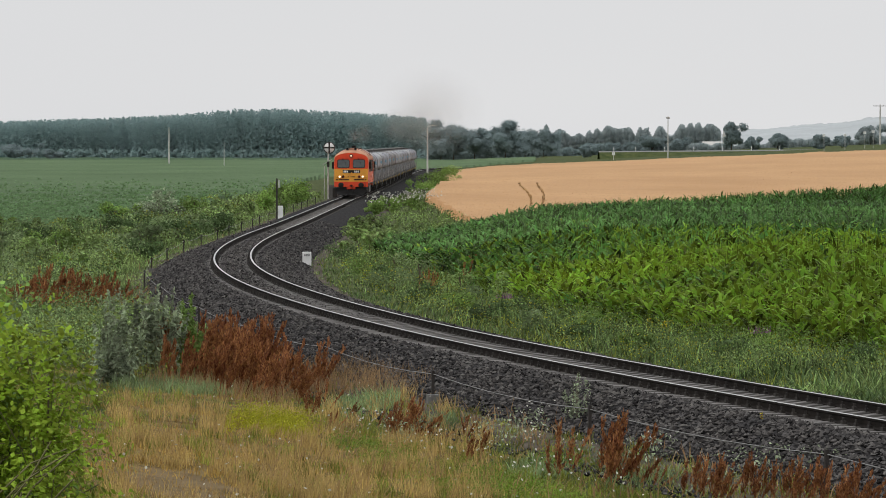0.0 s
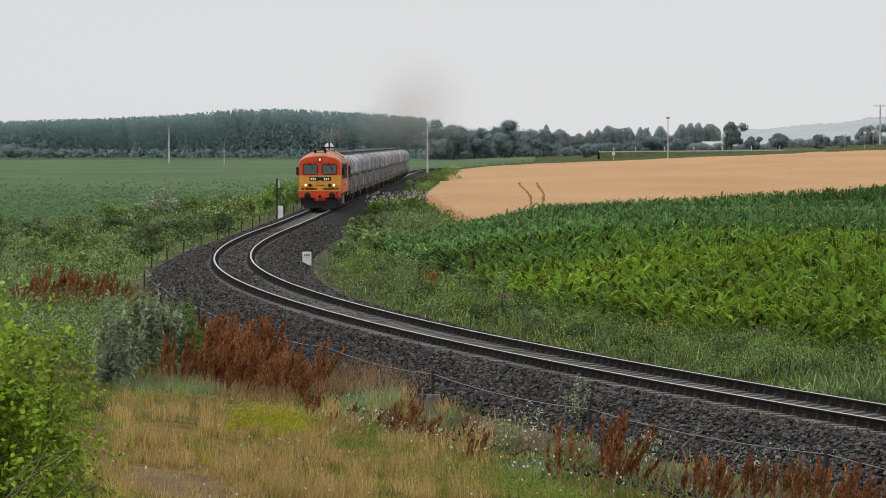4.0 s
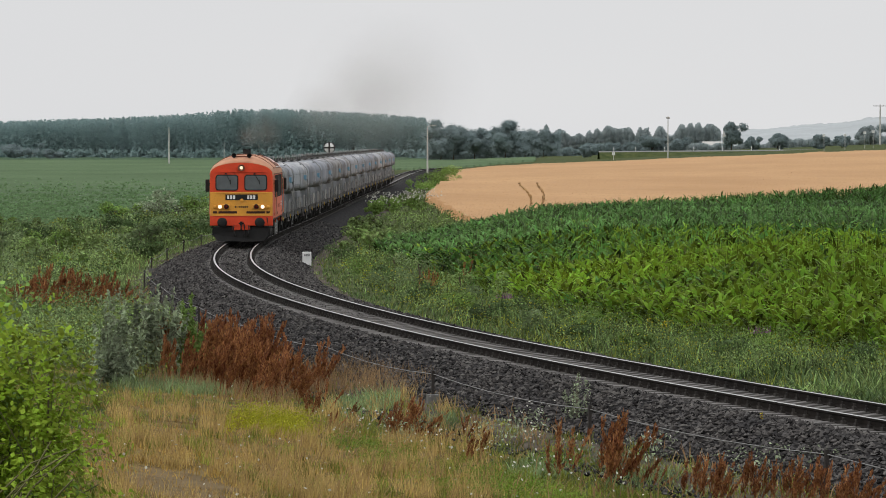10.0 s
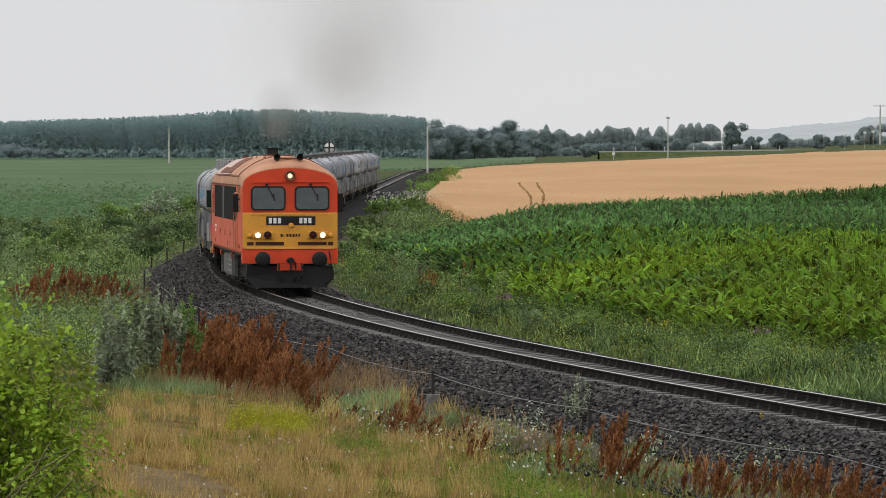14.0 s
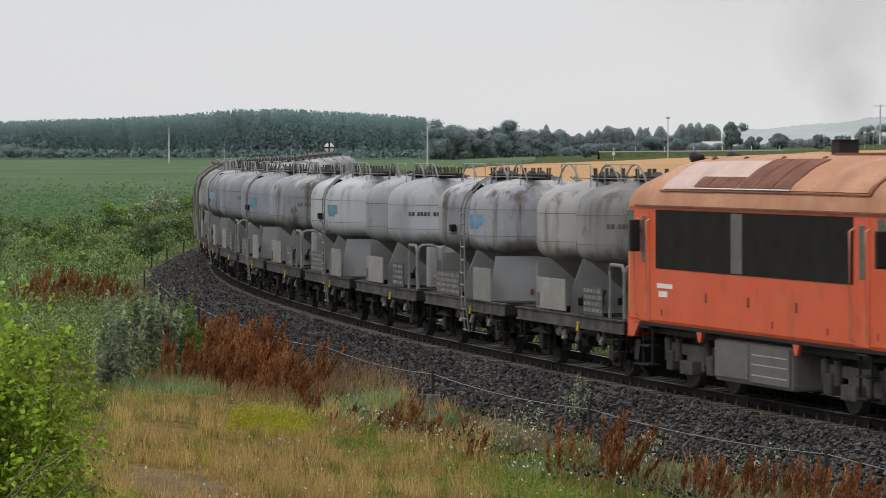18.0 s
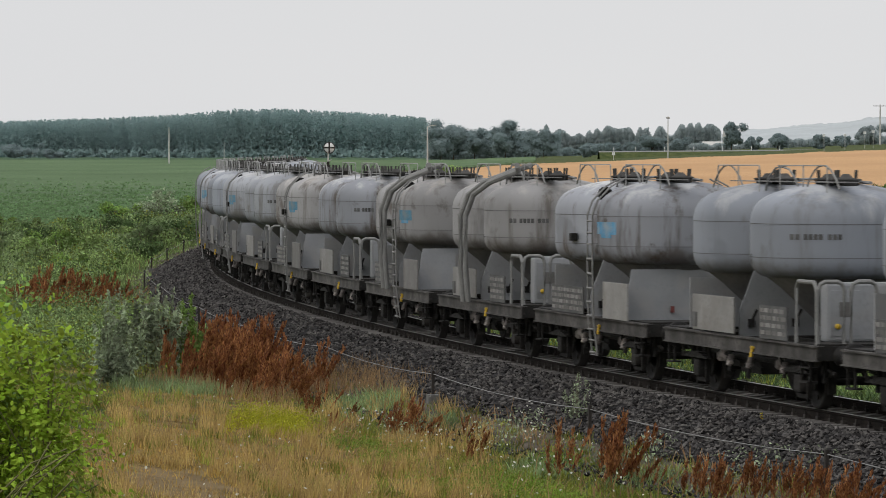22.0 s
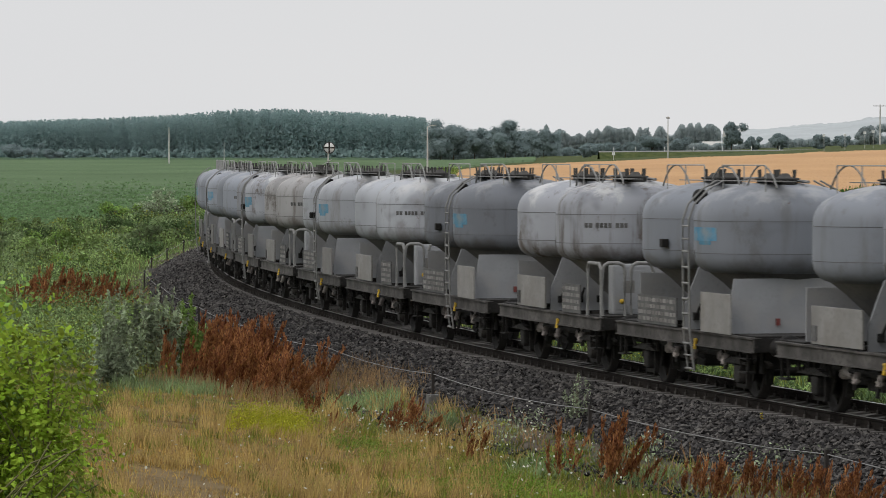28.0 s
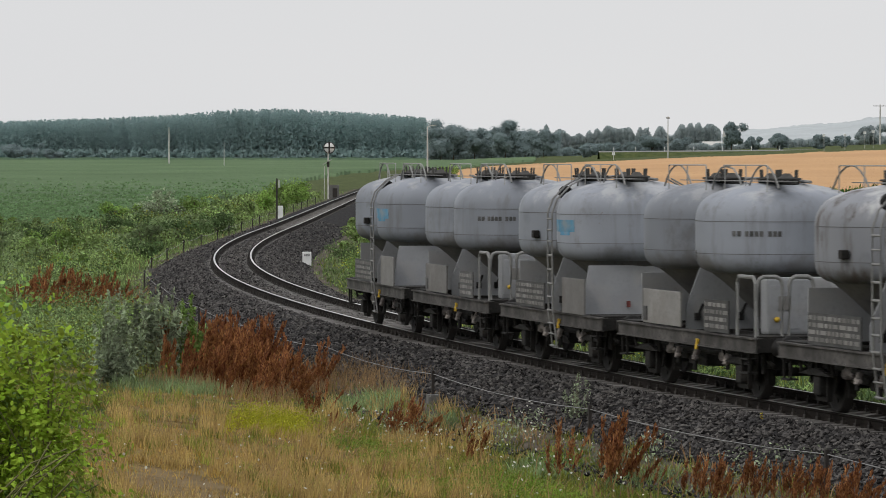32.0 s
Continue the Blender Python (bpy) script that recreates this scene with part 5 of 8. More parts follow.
def patch(n, spots):
    """Points round the given spots (x, y, rx, ry)."""
    out = []
    w = np.array([q[2] * q[3] for q in spots])
    for (x, y, rx, ry), k in zip(spots, np.maximum(1, (n * w / w.sum()).astype(int))):
        r, t = np.sqrt(RNG.uniform(0, 1, k)), RNG.uniform(0, 2 * np.pi, k)
        out.append(np.stack([x + rx * r * np.cos(t), y + ry * r * np.sin(t)], -1))
    p = np.concatenate(out)
    return np.column_stack([p, ground_z(p[:, 0], p[:, 1])])


def blades(pts, h0, h1, w, lean=0.35, segs=2):
    n = len(pts)
    h = RNG.uniform(h0, h1, n)
    return strips(pts - [0, 0, 0.02], RNG.uniform(0, 2 * np.pi, n), h, RNG.uniform(0.6, 1.3, n) * w, RNG.uniform(0, lean, n), RNG.uniform(0.1, 0.9, n), segs)


A_EDGE = 0.1115
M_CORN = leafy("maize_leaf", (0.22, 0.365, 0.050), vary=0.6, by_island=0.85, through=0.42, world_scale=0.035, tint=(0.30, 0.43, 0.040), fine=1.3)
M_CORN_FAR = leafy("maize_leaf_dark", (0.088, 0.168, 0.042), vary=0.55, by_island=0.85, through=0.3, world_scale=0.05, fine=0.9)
M_WHEAT = mat("ripe_wheat", (0.49, 0.295, 0.150), 0.9, vary=0.10, tint=(0.54, 0.335, 0.175), scale=0.05, fine=2.2, bump=0.9, world=True, stretch=(1, 0.3, 1))
M_WHEAT_EAR = leafy("wheat_ear", (0.52, 0.32, 0.165), vary=0.12, by_island=0.25, through=0.2)
M_CROP = mat("low_green_crop", (0.092, 0.150, 0.072), 0.9, vary=0.18, tint=(0.118, 0.178, 0.088), scale=0.03, fine=1.2, bump=0.8, world=True, stretch=(1, 0.35, 1))
M_CROP_LEAF = leafy("low_crop_leaf", (0.155, 0.25, 0.115), vary=0.15, by_island=0.3, through=0.5)
M_GRASS = leafy("green_grass", (0.215, 0.24, 0.042), vary=0.6, by_island=0.4, through=0.3, world_scale=0.5, fine=2.4)
M_LUSH = leafy("lush_yellow_green", (0.43, 0.43, 0.03), vary=0.25, by_island=0.3, through=0.35)
M_FRESH = leafy("fresh_green_weed", (0.17, 0.26, 0.035), vary=0.25, by_island=0.3, through=0.35)
M_BLUEGREEN = leafy("blue_green_weed", (0.205, 0.275, 0.125), vary=0.55, by_island=0.35, through=0.3, fine=1.5)
M_DRY = leafy("dry_grass", (0.375, 0.235, 0.058), vary=0.6, by_island=0.4, through=0.3, world_scale=0.6, fine=2.4)
M_STRAW = leafy("pale_straw", (0.33, 0.215, 0.11), vary=0.2, by_island=0.3, through=0.3)
M_DOCK = leafy("rust_brown_dock_seed", (0.27, 0.085, 0.032), vary=0.5, by_island=0.55, through=0.3, world_scale=1.6, tint=(0.44, 0.20, 0.09), fine=5.0)
M_STEM = mat("brown_stem", (0.12, 0.065, 0.035), 0.9, vary=0.3)
M_WEED = leafy("dull_green_weed", (0.19, 0.262, 0.087), vary=0.68, by_island=0.6, through=0.25, world_scale=0.3, fine=1.1)
M_DEEP = leafy("deep_green_weed", (0.085, 0.135, 0.048), vary=0.5, by_island=0.4, through=0.25, world_scale=0.4, fine=1.6)
M_SHRUB = leafy("shrub_leaf", (0.175, 0.27, 0.065), vary=0.6, by_island=0.4, through=0.3, fine=1.3)
M_BRIGHT = leafy("fresh_green_leaf", (0.30, 0.41, 0.045), vary=0.6, by_island=0.45, through=0.45, world_scale=0.9, fine=3.0)
M_SILVER = leafy("silvery_leaf", (0.27, 0.32, 0.205), vary=0.65, by_island=0.5, through=0.25, world_scale=0.9, fine=2.5)
M_TWIG = mat("green_brown_twig", (0.15, 0.14, 0.06), 0.8, vary=0.3)
M_BARK = mat("brown_bark", (0.11, 0.085, 0.06), 0.9, vary=0.3, scale=4, fine=20, bump=0.5)
M_UMBEL = leafy("white_blossom", (0.62, 0.62, 0.55), vary=0.1, by_island=0.2, through=0.2)
M_PURPLE = leafy("purple_blossom", (0.28, 0.16, 0.24), vary=0.2, by_island=0.3, through=0.2)
M_YELLOWBLOOM = leafy("yellow_blossom", (0.50, 0.42, 0.03), vary=0.2, by_island=0.3, through=0.2)
M_EARTH = mat("bare_earth", (0.145, 0.105, 0.055), 0.95, vary=0.25, tint=(0.23, 0.165, 0.085), scale=2.2, fine=14, bump=0.6, world=True)


M_TUFT = leafy("pale_tuft", (0.47, 0.335, 0.13), vary=0.25, by_island=0.35, through=0.35)
# Turf is darkened too, putting shade into the gaps among the dry grass.
M_TURF = mat("parched_turf", (0.14, 0.102, 0.042), 0.95, vary=0.45, tint=(0.29, 0.212, 0.088), scale=1.5, fine=20, bump=0.8, world=True)


M_STRIP = mat("dark_tall_crop", (0.060, 0.105, 0.058), 0.9, vary=0.25, scale=0.05, fine=0.8, bump=0.6, world=True)


# ---- maize ----
def corn_keep(x, y, s, d):
    edge = 8.2 + 1.6 * smooth((125 - y) / 30) - 1.8 * smooth((y - 165) / 40) + 0.25 * np.sin(s * 0.7)
    return (d > edge) & (y < 216 + np.maximum(0, x + 2) * 3.75)


def maize(pts, leaves, tall, material, name, segs):
    n = len(pts)
    dd = beside(pts[:, 0], pts[:, 1])[1]
    h = RNG.uniform(0.85, 1.1, n) * tall * (0.45 + 0.55 * smooth((dd - 7.0) / 9.0))
    k = np.repeat(np.arange(n), leaves)
    lv = np.tile(np.arange(leaves), n)
    at_h = (0.12 + 0.80 * (lv + RNG.uniform(0, 0.6, len(k))) / leaves) * h[k]
    base = pts[k] + np.stack([np.zeros(len(k)), np.zeros(len(k)), at_h], -1)
    turn = np.repeat(RNG.uniform(0, np.pi, n), leaves) + lv * np.pi + RNG.normal(0, 0.5, len(k))
    ln = RNG.uniform(0.55, 0.85, len(k)) * (1.0 - 0.25 * lv / leaves) * (0.55 + 0.45 * h[k] / tall)
    sh = [0.5, 1.0, 0.8, 0.08] if segs == 3 else [0.6, 1.0, 0.1]
    leaf = strips(base, turn, ln, RNG.uniform(0.095, 0.155, len(k)), RNG.uniform(0.25, 0.7, len(k)), RNG.uniform(0.7, 1.9, len(k)), segs, sh)
    stem = strips(pts, RNG.uniform(0, 6.28, n), h * 1.02, 0.035, 0.0, 0.05, 1, [1, 0.5])
    stuff(name, join(leaf, stem), material, "dense green maize plants with arching leaves", "maize")


near_c = scatter(21000, -0.03, A_EDGE, 98, 178, corn_keep, even=True)
mid_c = scatter(24000, -0.03, A_EDGE, 178, 262, corn_keep, even=True)
far_c = scatter(17000, -0.02, A_EDGE, 262, 420, corn_keep, even=True)


# Plants farther off take the darker leaf tone more often, in uneven patches.
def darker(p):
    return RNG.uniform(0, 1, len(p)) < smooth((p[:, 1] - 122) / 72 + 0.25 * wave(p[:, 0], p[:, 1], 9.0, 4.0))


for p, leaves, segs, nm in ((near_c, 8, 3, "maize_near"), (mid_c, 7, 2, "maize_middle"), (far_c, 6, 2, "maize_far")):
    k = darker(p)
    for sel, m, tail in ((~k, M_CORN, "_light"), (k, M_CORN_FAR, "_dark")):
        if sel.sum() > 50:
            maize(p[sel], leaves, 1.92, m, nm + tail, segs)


# ---- crop sheets: thick, uneven tops with a skirt ----
def crop_sheet(name, inside, a0, a1, y0, y1, na, ny, height, material, label, rough=0.08, size=1.5):
    A, Y = np.meshgrid(np.linspace(a0, a1, na), np.geomspace(y0, y1, ny))
    X = A * Y
    s, d = beside(X.ravel(), Y.ravel())
    ok = inside(X.ravel(), Y.ravel(), s, d).reshape(X.shape)
    Z = ground_z(X, Y) + np.where(ok, height + rough * wave(X, Y, size) + rough * RNG.uniform(-1, 1, X.shape) * 0.6, -0.25)
    idx = np.arange(X.size).reshape(X.shape)
    near_ok = ok[:-1, :-1] | ok[1:, :-1] | ok[:-1, 1:] | ok[1:, 1:]
    f = np.stack([idx[:-1, :-1], idx[:-1, 1:], idx[1:, 1:], idx[1:, :-1]], -1)[near_ok]
    V = np.stack([X, Y, Z], -1).reshape(-1, 3)
    used, inv = np.unique(f.ravel(), return_inverse=True)
    ob = new(name, mesh(name, V[used], inv.reshape(f.shape), [material], smooth_faces=False))
    tagged(ob, label, "field", kind="stuff")


def wheat_in(x, y, s, d):
    left = np.where(y > 404, -1.8 + (y - 404) * 0.0085, -1.8 + (404 - y) * 0.027) + 0.3 * wave(x, y, 6.0)
    return (x > left) & (y > 222 + np.maximum(0, x + 2) * 3.75) & (y < 855) & (d > 6)


def crop_in(x, y, s, d):
    return (d < -14 - 2.5 * wave(x, y, 14.0, 1.0) - 8 * smooth((300 - y) / 80)) & (y > 265)


crop_sheet("wheat_field", wheat_in, -0.010, A_EDGE, 235, 960, 260, 260, 0.70, M_WHEAT, "ripe golden wheat field", 0.05, 2.5)
crop_sheet("low_crop_field", crop_in, -A_EDGE, 0.022, 262, 1480, 280, 240, 0.42, M_CROP, "low green field crop in even rows", 0.07, 1.3)
crop_sheet("tall_crop_strip", lambda x, y, s, d: (y > 1500) & (d < -20), -A_EDGE - 0.01, -0.004, 1450, 1690, 120, 14, 0.55, M_STRIP, "dark green strip of tall crop before the wood", 0.3, 6.0)
pts = scatter(11000, -A_EDGE, -0.02, 268, 640, lambda x, y, s, d: crop_in(x, y, s, d) & (RNG.uniform(0, 1, len(x)) < smooth((620 - y) / 330)))
stuff("low_crop_plants", cards(np.repeat(pts, 4, 0) + RNG.uniform(-0.35, 0.35, (len(pts) * 4, 3)) * [1, 1, 0.15] + [0, 0, 0.45], RNG.uniform(0.18, 0.34, len(pts) * 4), 1.5), M_CROP_LEAF, "leafy tops of the low green crop", "crop")
pts = scatter(14000, -0.01, A_EDGE, 240, 620, wheat_in)
stuff("wheat_ears", blades(pts + [0, 0, 0.45], 0.25, 0.42, 0.05, 0.5), M_WHEAT_EAR, "golden wheat ears standing above the field", "wheat")


def tramline(x0, y0, x1, y1, w, name):
    """A trodden, weedy lane through the wheat."""
    t = np.linspace(0, 1, 40)
    x, y = x0 + (x1 - x0) * t + 0.25 * np.sin(t * 5), y0 + (y1 - y0) * t
    p = np.repeat(np.stack([x, y, ground_z(x, y) + 0.68], -1), 18, 0) + RNG.uniform(-1, 1, (720, 3)) * [w, 2.6, 0.02]
    stuff(name, blades(p, 0.12, 0.28, 0.07, 1.0), M_WEED_DRY, "trodden brownish lane through the wheat", "lane")


M_WEED_DRY = leafy("trodden_straw", (0.33, 0.21, 0.10), vary=0.3, by_island=0.4, through=0.2)
tramline(6.8, 325, 9.1, 490, 0.05, "wheat_lane")
tramline(7.65, 325, 11.2, 490, 0.05, "wheat_lane")


# ---- grass and weeds beside the line ----
def outer(x, y, s, d):
    return d < -3.35 - 0.35 * np.sin(s * 0.9) - 0.3 * np.sin(s * 2.3 + 1)


def inner_verge(x, y, s, d):
    return (d > 3.45 + 0.35 * np.sin(s * 0.8) + 0.25 * np.sin(s * 2.1) - 0.8 * smooth((y - 170) / 60)) & ~corn_keep(x, y, s, d) & ~wheat_in(x, y, s, d)


def dryness(x, y):
    """1 where the bank is parched."""
    a = x / y
    spot = 1.05 * np.exp(-((a + 0.050) / 0.036) ** 2 - ((y - 66) / 17) ** 2) + 0.32 * np.exp(-((a + 0.012) / 0.03) ** 2 - ((y - 60) / 9) ** 2)
    return smooth(0.17 + 0.5 * wave(x, y, 1.9, 3.0) + 0.25 * wave(x, y, 0.6, 1.0) + spot - 0.35 * smooth((a - 0.005) / 0.03))


def trodden(x, y):
    """Near 1 in the middle of the bare path, falling off unevenly."""
    d = ((x / y + 0.0655 + 0.0006 * (y - 59)) / 0.0155) ** 2 + ((y - 59.2) / 4.6) ** 2
    return np.clip(1.5 - d + 0.55 * wave(x, y, 0.7) + 0.45 * wave(x, y, 0.22, 3.0) + 0.3 * wave(x, y, 0.09, 5.0), 0, 1)


pts = scatter(150000, -A_EDGE, A_EDGE, 47, 128, outer)
dry = (dryness(pts[:, 0], pts[:, 1]) > RNG.uniform(0.0, 0.9, len(pts)))
clear = trodden(pts[:, 0], pts[:, 1]) > RNG.uniform(0.02, 1.15, len(pts))
tall = 0.75 + 0.5 * wave(pts[:, 0], pts[:, 1], 0.8, 6.0)
for nm, sel, h, w, m, lab in (("dry_grass", dry & ~clear, 0.20, 0.011, M_DRY, "parched yellow-brown grass on the bank"), ("green_grass", ~dry & ~clear, 0.23, 0.015, M_GRASS, "green grass among dry stalks")):
    q = pts[sel]
    stuff(nm, strips(q - [0, 0, 0.02], RNG.uniform(0, 6.28, len(q)), np.maximum(0.05, h * tall[sel] * RNG.uniform(0.5, 1.3, len(q))), RNG.uniform(0.6, 1.4, len(q)) * w, RNG.uniform(0, 0.9, len(q)), RNG.uniform(0.1, 1.2, len(q)), 2), m, lab, "grass")


def bank_sheet(name, field, a0, a1, y0, y1, na, ny, lift, material, label):
    """A thin layer on the ground where the field is high, sinking below it elsewhere."""
    A, Y = np.meshgrid(np.linspace(a0, a1, na), np.linspace(y0, y1, ny))
    X = A * Y
    k = field(X, Y)
    s, d = beside(X.ravel(), Y.ravel())
    k = np.where(d.reshape(X.shape) < -4.2, k, 0)
    Z = ground_z(X, Y) + lift * np.clip((k - 0.35) * 5, -2.0, 1.0) + 0.008 * RNG.uniform(-1, 1, X.shape)
    idx = np.arange(X.size).reshape(X.shape)
    f = np.stack([idx[:-1, :-1], idx[:-1, 1:], idx[1:, 1:], idx[1:, :-1]], -1).reshape(-1, 4)
    ob = new(name, mesh(name, np.stack([X, Y, Z], -1).reshape(-1, 3), f, [material], smooth_faces=True))
    tagged(ob, label, "earth", kind="structure")


bank_sheet("dry_turf", dryness, -0.1115, 0.06, 46, 100, 130, 150, 0.02, M_TURF, "parched brown turf on the bank")
bank_sheet("bare_earth", trodden, -0.098, -0.040, 50, 70, 150, 150, 0.032, M_EARTH, "bare trodden grey-brown earth on the bank")
# tall straw stalks with bent ears
pts = scatter(2200, -0.085, 0.03, 50, 84, lambda x, y, s, d: outer(x, y, s, d) & (wave(x, y, 2.0, 5.0) > -0.1) & (trodden(x, y) < 0.3))
stuff("straw_stalks", strips(pts, RNG.normal(0.2, 0.7, len(pts)), RNG.uniform(0.25, 0.55, len(pts)), 0.009, RNG.uniform(0, 0.4, len(pts)), RNG.uniform(0.1, 1.2, len(pts)), 3, [0.6, 0.5, 1.3, 0.4]), M_STRAW, "tall dry straw stalks with bent ears", "grass")
def tussocks(n, a0, a1, y0, y1, per, h, w, material, name, label, keep=outer):
    """Upright grass tufts that stand above the turf."""
    c = scatter(n, a0, a1, y0, y1, keep)
    k = np.repeat(np.arange(len(c)), per)
    p = c[k] + RNG.normal(0, 1, (len(k), 3)) * [0.09, 0.12, 0]
    tall = h * RNG.uniform(0.6, 1.25, len(c))[k] * RNG.uniform(0.6, 1.1, len(k))
    stuff(name, strips(p - [0, 0, 0.02], RNG.uniform(0, 6.28, len(k)), tall, RNG.uniform(0.6, 1.3, len(k)) * w, RNG.uniform(0.0, 0.35, len(k)), RNG.uniform(0.1, 0.7, len(k)), 2), material, label, "grass")


tussocks(400, -0.08, 0.012, 50, 86, 44, 0.42, 0.011, M_TUFT, "straw_tufts", "upright pale straw tufts on the bank", lambda x, y, s, d: outer(x, y, s, d) & (trodden(x, y) < 0.2))
tussocks(420, -0.085, 0.05, 50, 88, 40, 0.26, 0.014, M_GRASS, "green_tufts", "green grass tufts on the bank", lambda x, y, s, d: outer(x, y, s, d) & (trodden(x, y) < 0.2))
# pale dry strip along the ballast's foot
pts = scatter(16000, -A_EDGE, A_EDGE, 60, 290, lambda x, y, s, d: (d < -3.0) & (d > -5.2 - 0.8 * np.sin(s * 0.35)))
stuff("verge_straw", blades(pts, 0.12, 0.42, 0.028, 0.8), M_STRAW, "pale dry grass along the foot of the ballast", "grass")
# lush clumps on the bank
LUSH = [(-3.15, 77.0, 0.62, 2.4), (-2.75, 78.0, 0.45, 1.8), (-3.5, 78.5, 0.4, 1.5)]
FRESH = [(-1.61, 73.0, 0.45, 1.4), (-0.95, 70.6, 0.5, 1.3), (-1.25, 68.7, 0.35, 1.0), (0.3, 62.0, 0.8, 1.8), (0.9, 66.5, 0.6, 1.4), (1.7, 62.5, 0.6, 1.4), (1.95, 70.0, 0.5, 1.2)]
def heaps(spots, n, h, leaf, material, name, label):
    """Rounded, uneven mounds of small leaves, several to a spot."""
    P, O = [], []
    area = sum(q[2] * q[3] for q in spots)
    for x, y, rx, ry in spots:
        m = 9
        cx, cy = x + rx * RNG.uniform(-0.75, 0.75, m), y + ry * RNG.uniform(-0.75, 0.75, m)
        rad = RNG.uniform(0.35, 0.65, m) * min(rx, ry) + 0.08
        k = RNG.integers(0, m, max(50, int(n * rx * ry / area)))
        v = RNG.normal(size=(len(k), 3))
        v /= np.linalg.norm(v, axis=1)[:, None]
        v[:, 2] = np.abs(v[:, 2])
        tall = h * RNG.uniform(0.6, 1.1, m)
        px, py = cx[k] + v[:, 0] * rad[k], cy[k] + v[:, 1] * rad[k] * 1.6
        P.append(np.stack([px, py, ground_z(px, py) + v[:, 2] * tall[k] * RNG.uniform(0.6, 1.1, len(k))], -1))
        O.append(v + [0, 0, 0.4])
    P, O = np.concatenate(P), np.concatenate(O)
    stuff(name, cards(P, RNG.uniform(0.6, 1.4, len(P)) * leaf, 0.6, 0.35, O, 0.8), material, label, "weeds")


heaps(LUSH, 13000, 0.52, 0.05, M_LUSH, "lush_clump", "bright yellow-green feathery weeds")
heaps(FRESH, 11000, 0.36, 0.05, M_FRESH, "fresh_clump", "fresh green feathery weeds")
TEAL = [(-6.3, 91.5, 0.9, 2.0), (-5.3, 90.5, 0.8, 1.8), (-1.6, 86.0, 0.8, 2.0), (-0.3, 79.5, 0.6, 1.6), (1.6, 69.5, 0.6, 1.2), (3.1, 66.0, 0.6, 1.0)]
pts = patch(4200, TEAL)
stuff("blue_green_clump", blades(pts, 0.15, 0.45, 0.02, 0.8), M_BLUEGREEN, "blue-green grassy weeds", "weeds")
# small white flowers
pts = np.concatenate([patch(260, [(0.6, 74, 1.6, 3.5), (0.95, 74.5, 0.5, 1.4), (-1.3, 79, 0.8, 2.0), (-1.6, 79, 1.0, 2.5), (2.4, 68, 1.6, 3.0), (1.9, 77.5, 0.9, 1.8)]), scatter(160, -0.09, 0.05, 52, 90, outer)])
stuff("white_flowers", cards(pts + RNG.uniform(0, 1, (len(pts), 1)) * [0, 0, 0.3] + [0, 0, 0.15], RNG.uniform(0.03, 0.06, len(pts)), 2.0), M_UMBEL, "scattered small white wild flowers", "flowers")


# left of the line: tall weeds between the ballast and the low crop
pts = scatter(110000, -A_EDGE, 0.0, 118, 470, lambda x, y, s, d: outer(x, y, s, d) & ~((d < -15 - 8 * smooth((300 - y) / 80)) & (y > 268)))
tallness = 0.75 + 0.45 * wave(pts[:, 0], pts[:, 1], 4.0, 2.0)
low = smooth((-(beside(pts[:, 0], pts[:, 1])[1]) - 3.5) / 3.0)
hh = (0.22 + 0.38 * low) * tallness
stuff("roadside_weeds", strips(pts, RNG.uniform(0, 6.28, len(pts)), hh * RNG.uniform(0.5, 1.3, len(pts)), RNG.uniform(0.02, 0.06, len(pts)), RNG.uniform(0, 0.9, len(pts)), RNG.uniform(0.1, 1.3, len(pts)), 2), M_WEED, "tall dull green weeds beside the track", "weeds")
pts = scatter(9000, -A_EDGE, -0.03, 125, 330, lambda x, y, s, d: (d < -8) & ~crop_in(x, y, s, d) & (wave(x, y, 5.0, 7.0) > 0.1))
stuff("pale_weeds", strips(pts, RNG.uniform(0, 6.28, len(pts)), RNG.uniform(0.6, 1.3, len(pts)), 0.05, RNG.uniform(0, 0.3, len(pts)), RNG.uniform(0.1, 0.8, len(pts)), 2), M_BLUEGREEN, "pale grey-green tall weeds", "weeds")

def bushy(n, a0, a1, y0, y1, keep, lift, size, material, name, label):
    """Leafy weed clumps: heaps of small leaves."""
    c = scatter(n, a0, a1, y0, y1, keep)
    per = 44
    k = np.repeat(np.arange(len(c)), per)
    rad = RNG.uniform(0.4, 1.2, len(c))
    v = RNG.normal(size=(len(k), 3))
    v = v / np.linalg.norm(v, axis=1)[:, None] * RNG.uniform(0.5, 1.0, (len(k), 1)) * [1.0, 1.0, 0.75]
    p = c[k] + v * rad[k][:, None]
    p[:, 2] = c[k][:, 2] + np.abs(p[:, 2] - c[k][:, 2]) + lift * RNG.uniform(0.2, 1.0, len(c))[k]
    grow = np.clip(c[k][:, 1] / 150, 0.7, 2.2)
    stuff(name, cards(p, RNG.uniform(0.6, 1.3, len(k)) * size * grow, 0.5, 0.6, v * [1, 1, 0.6] + [0, 0, 0.35]), material, label, "weeds")


def left_verge(x, y, s, d):
    return (d < -5.2) & ~((d < -15 - 8 * smooth((300 - y) / 80)) & (y > 268))


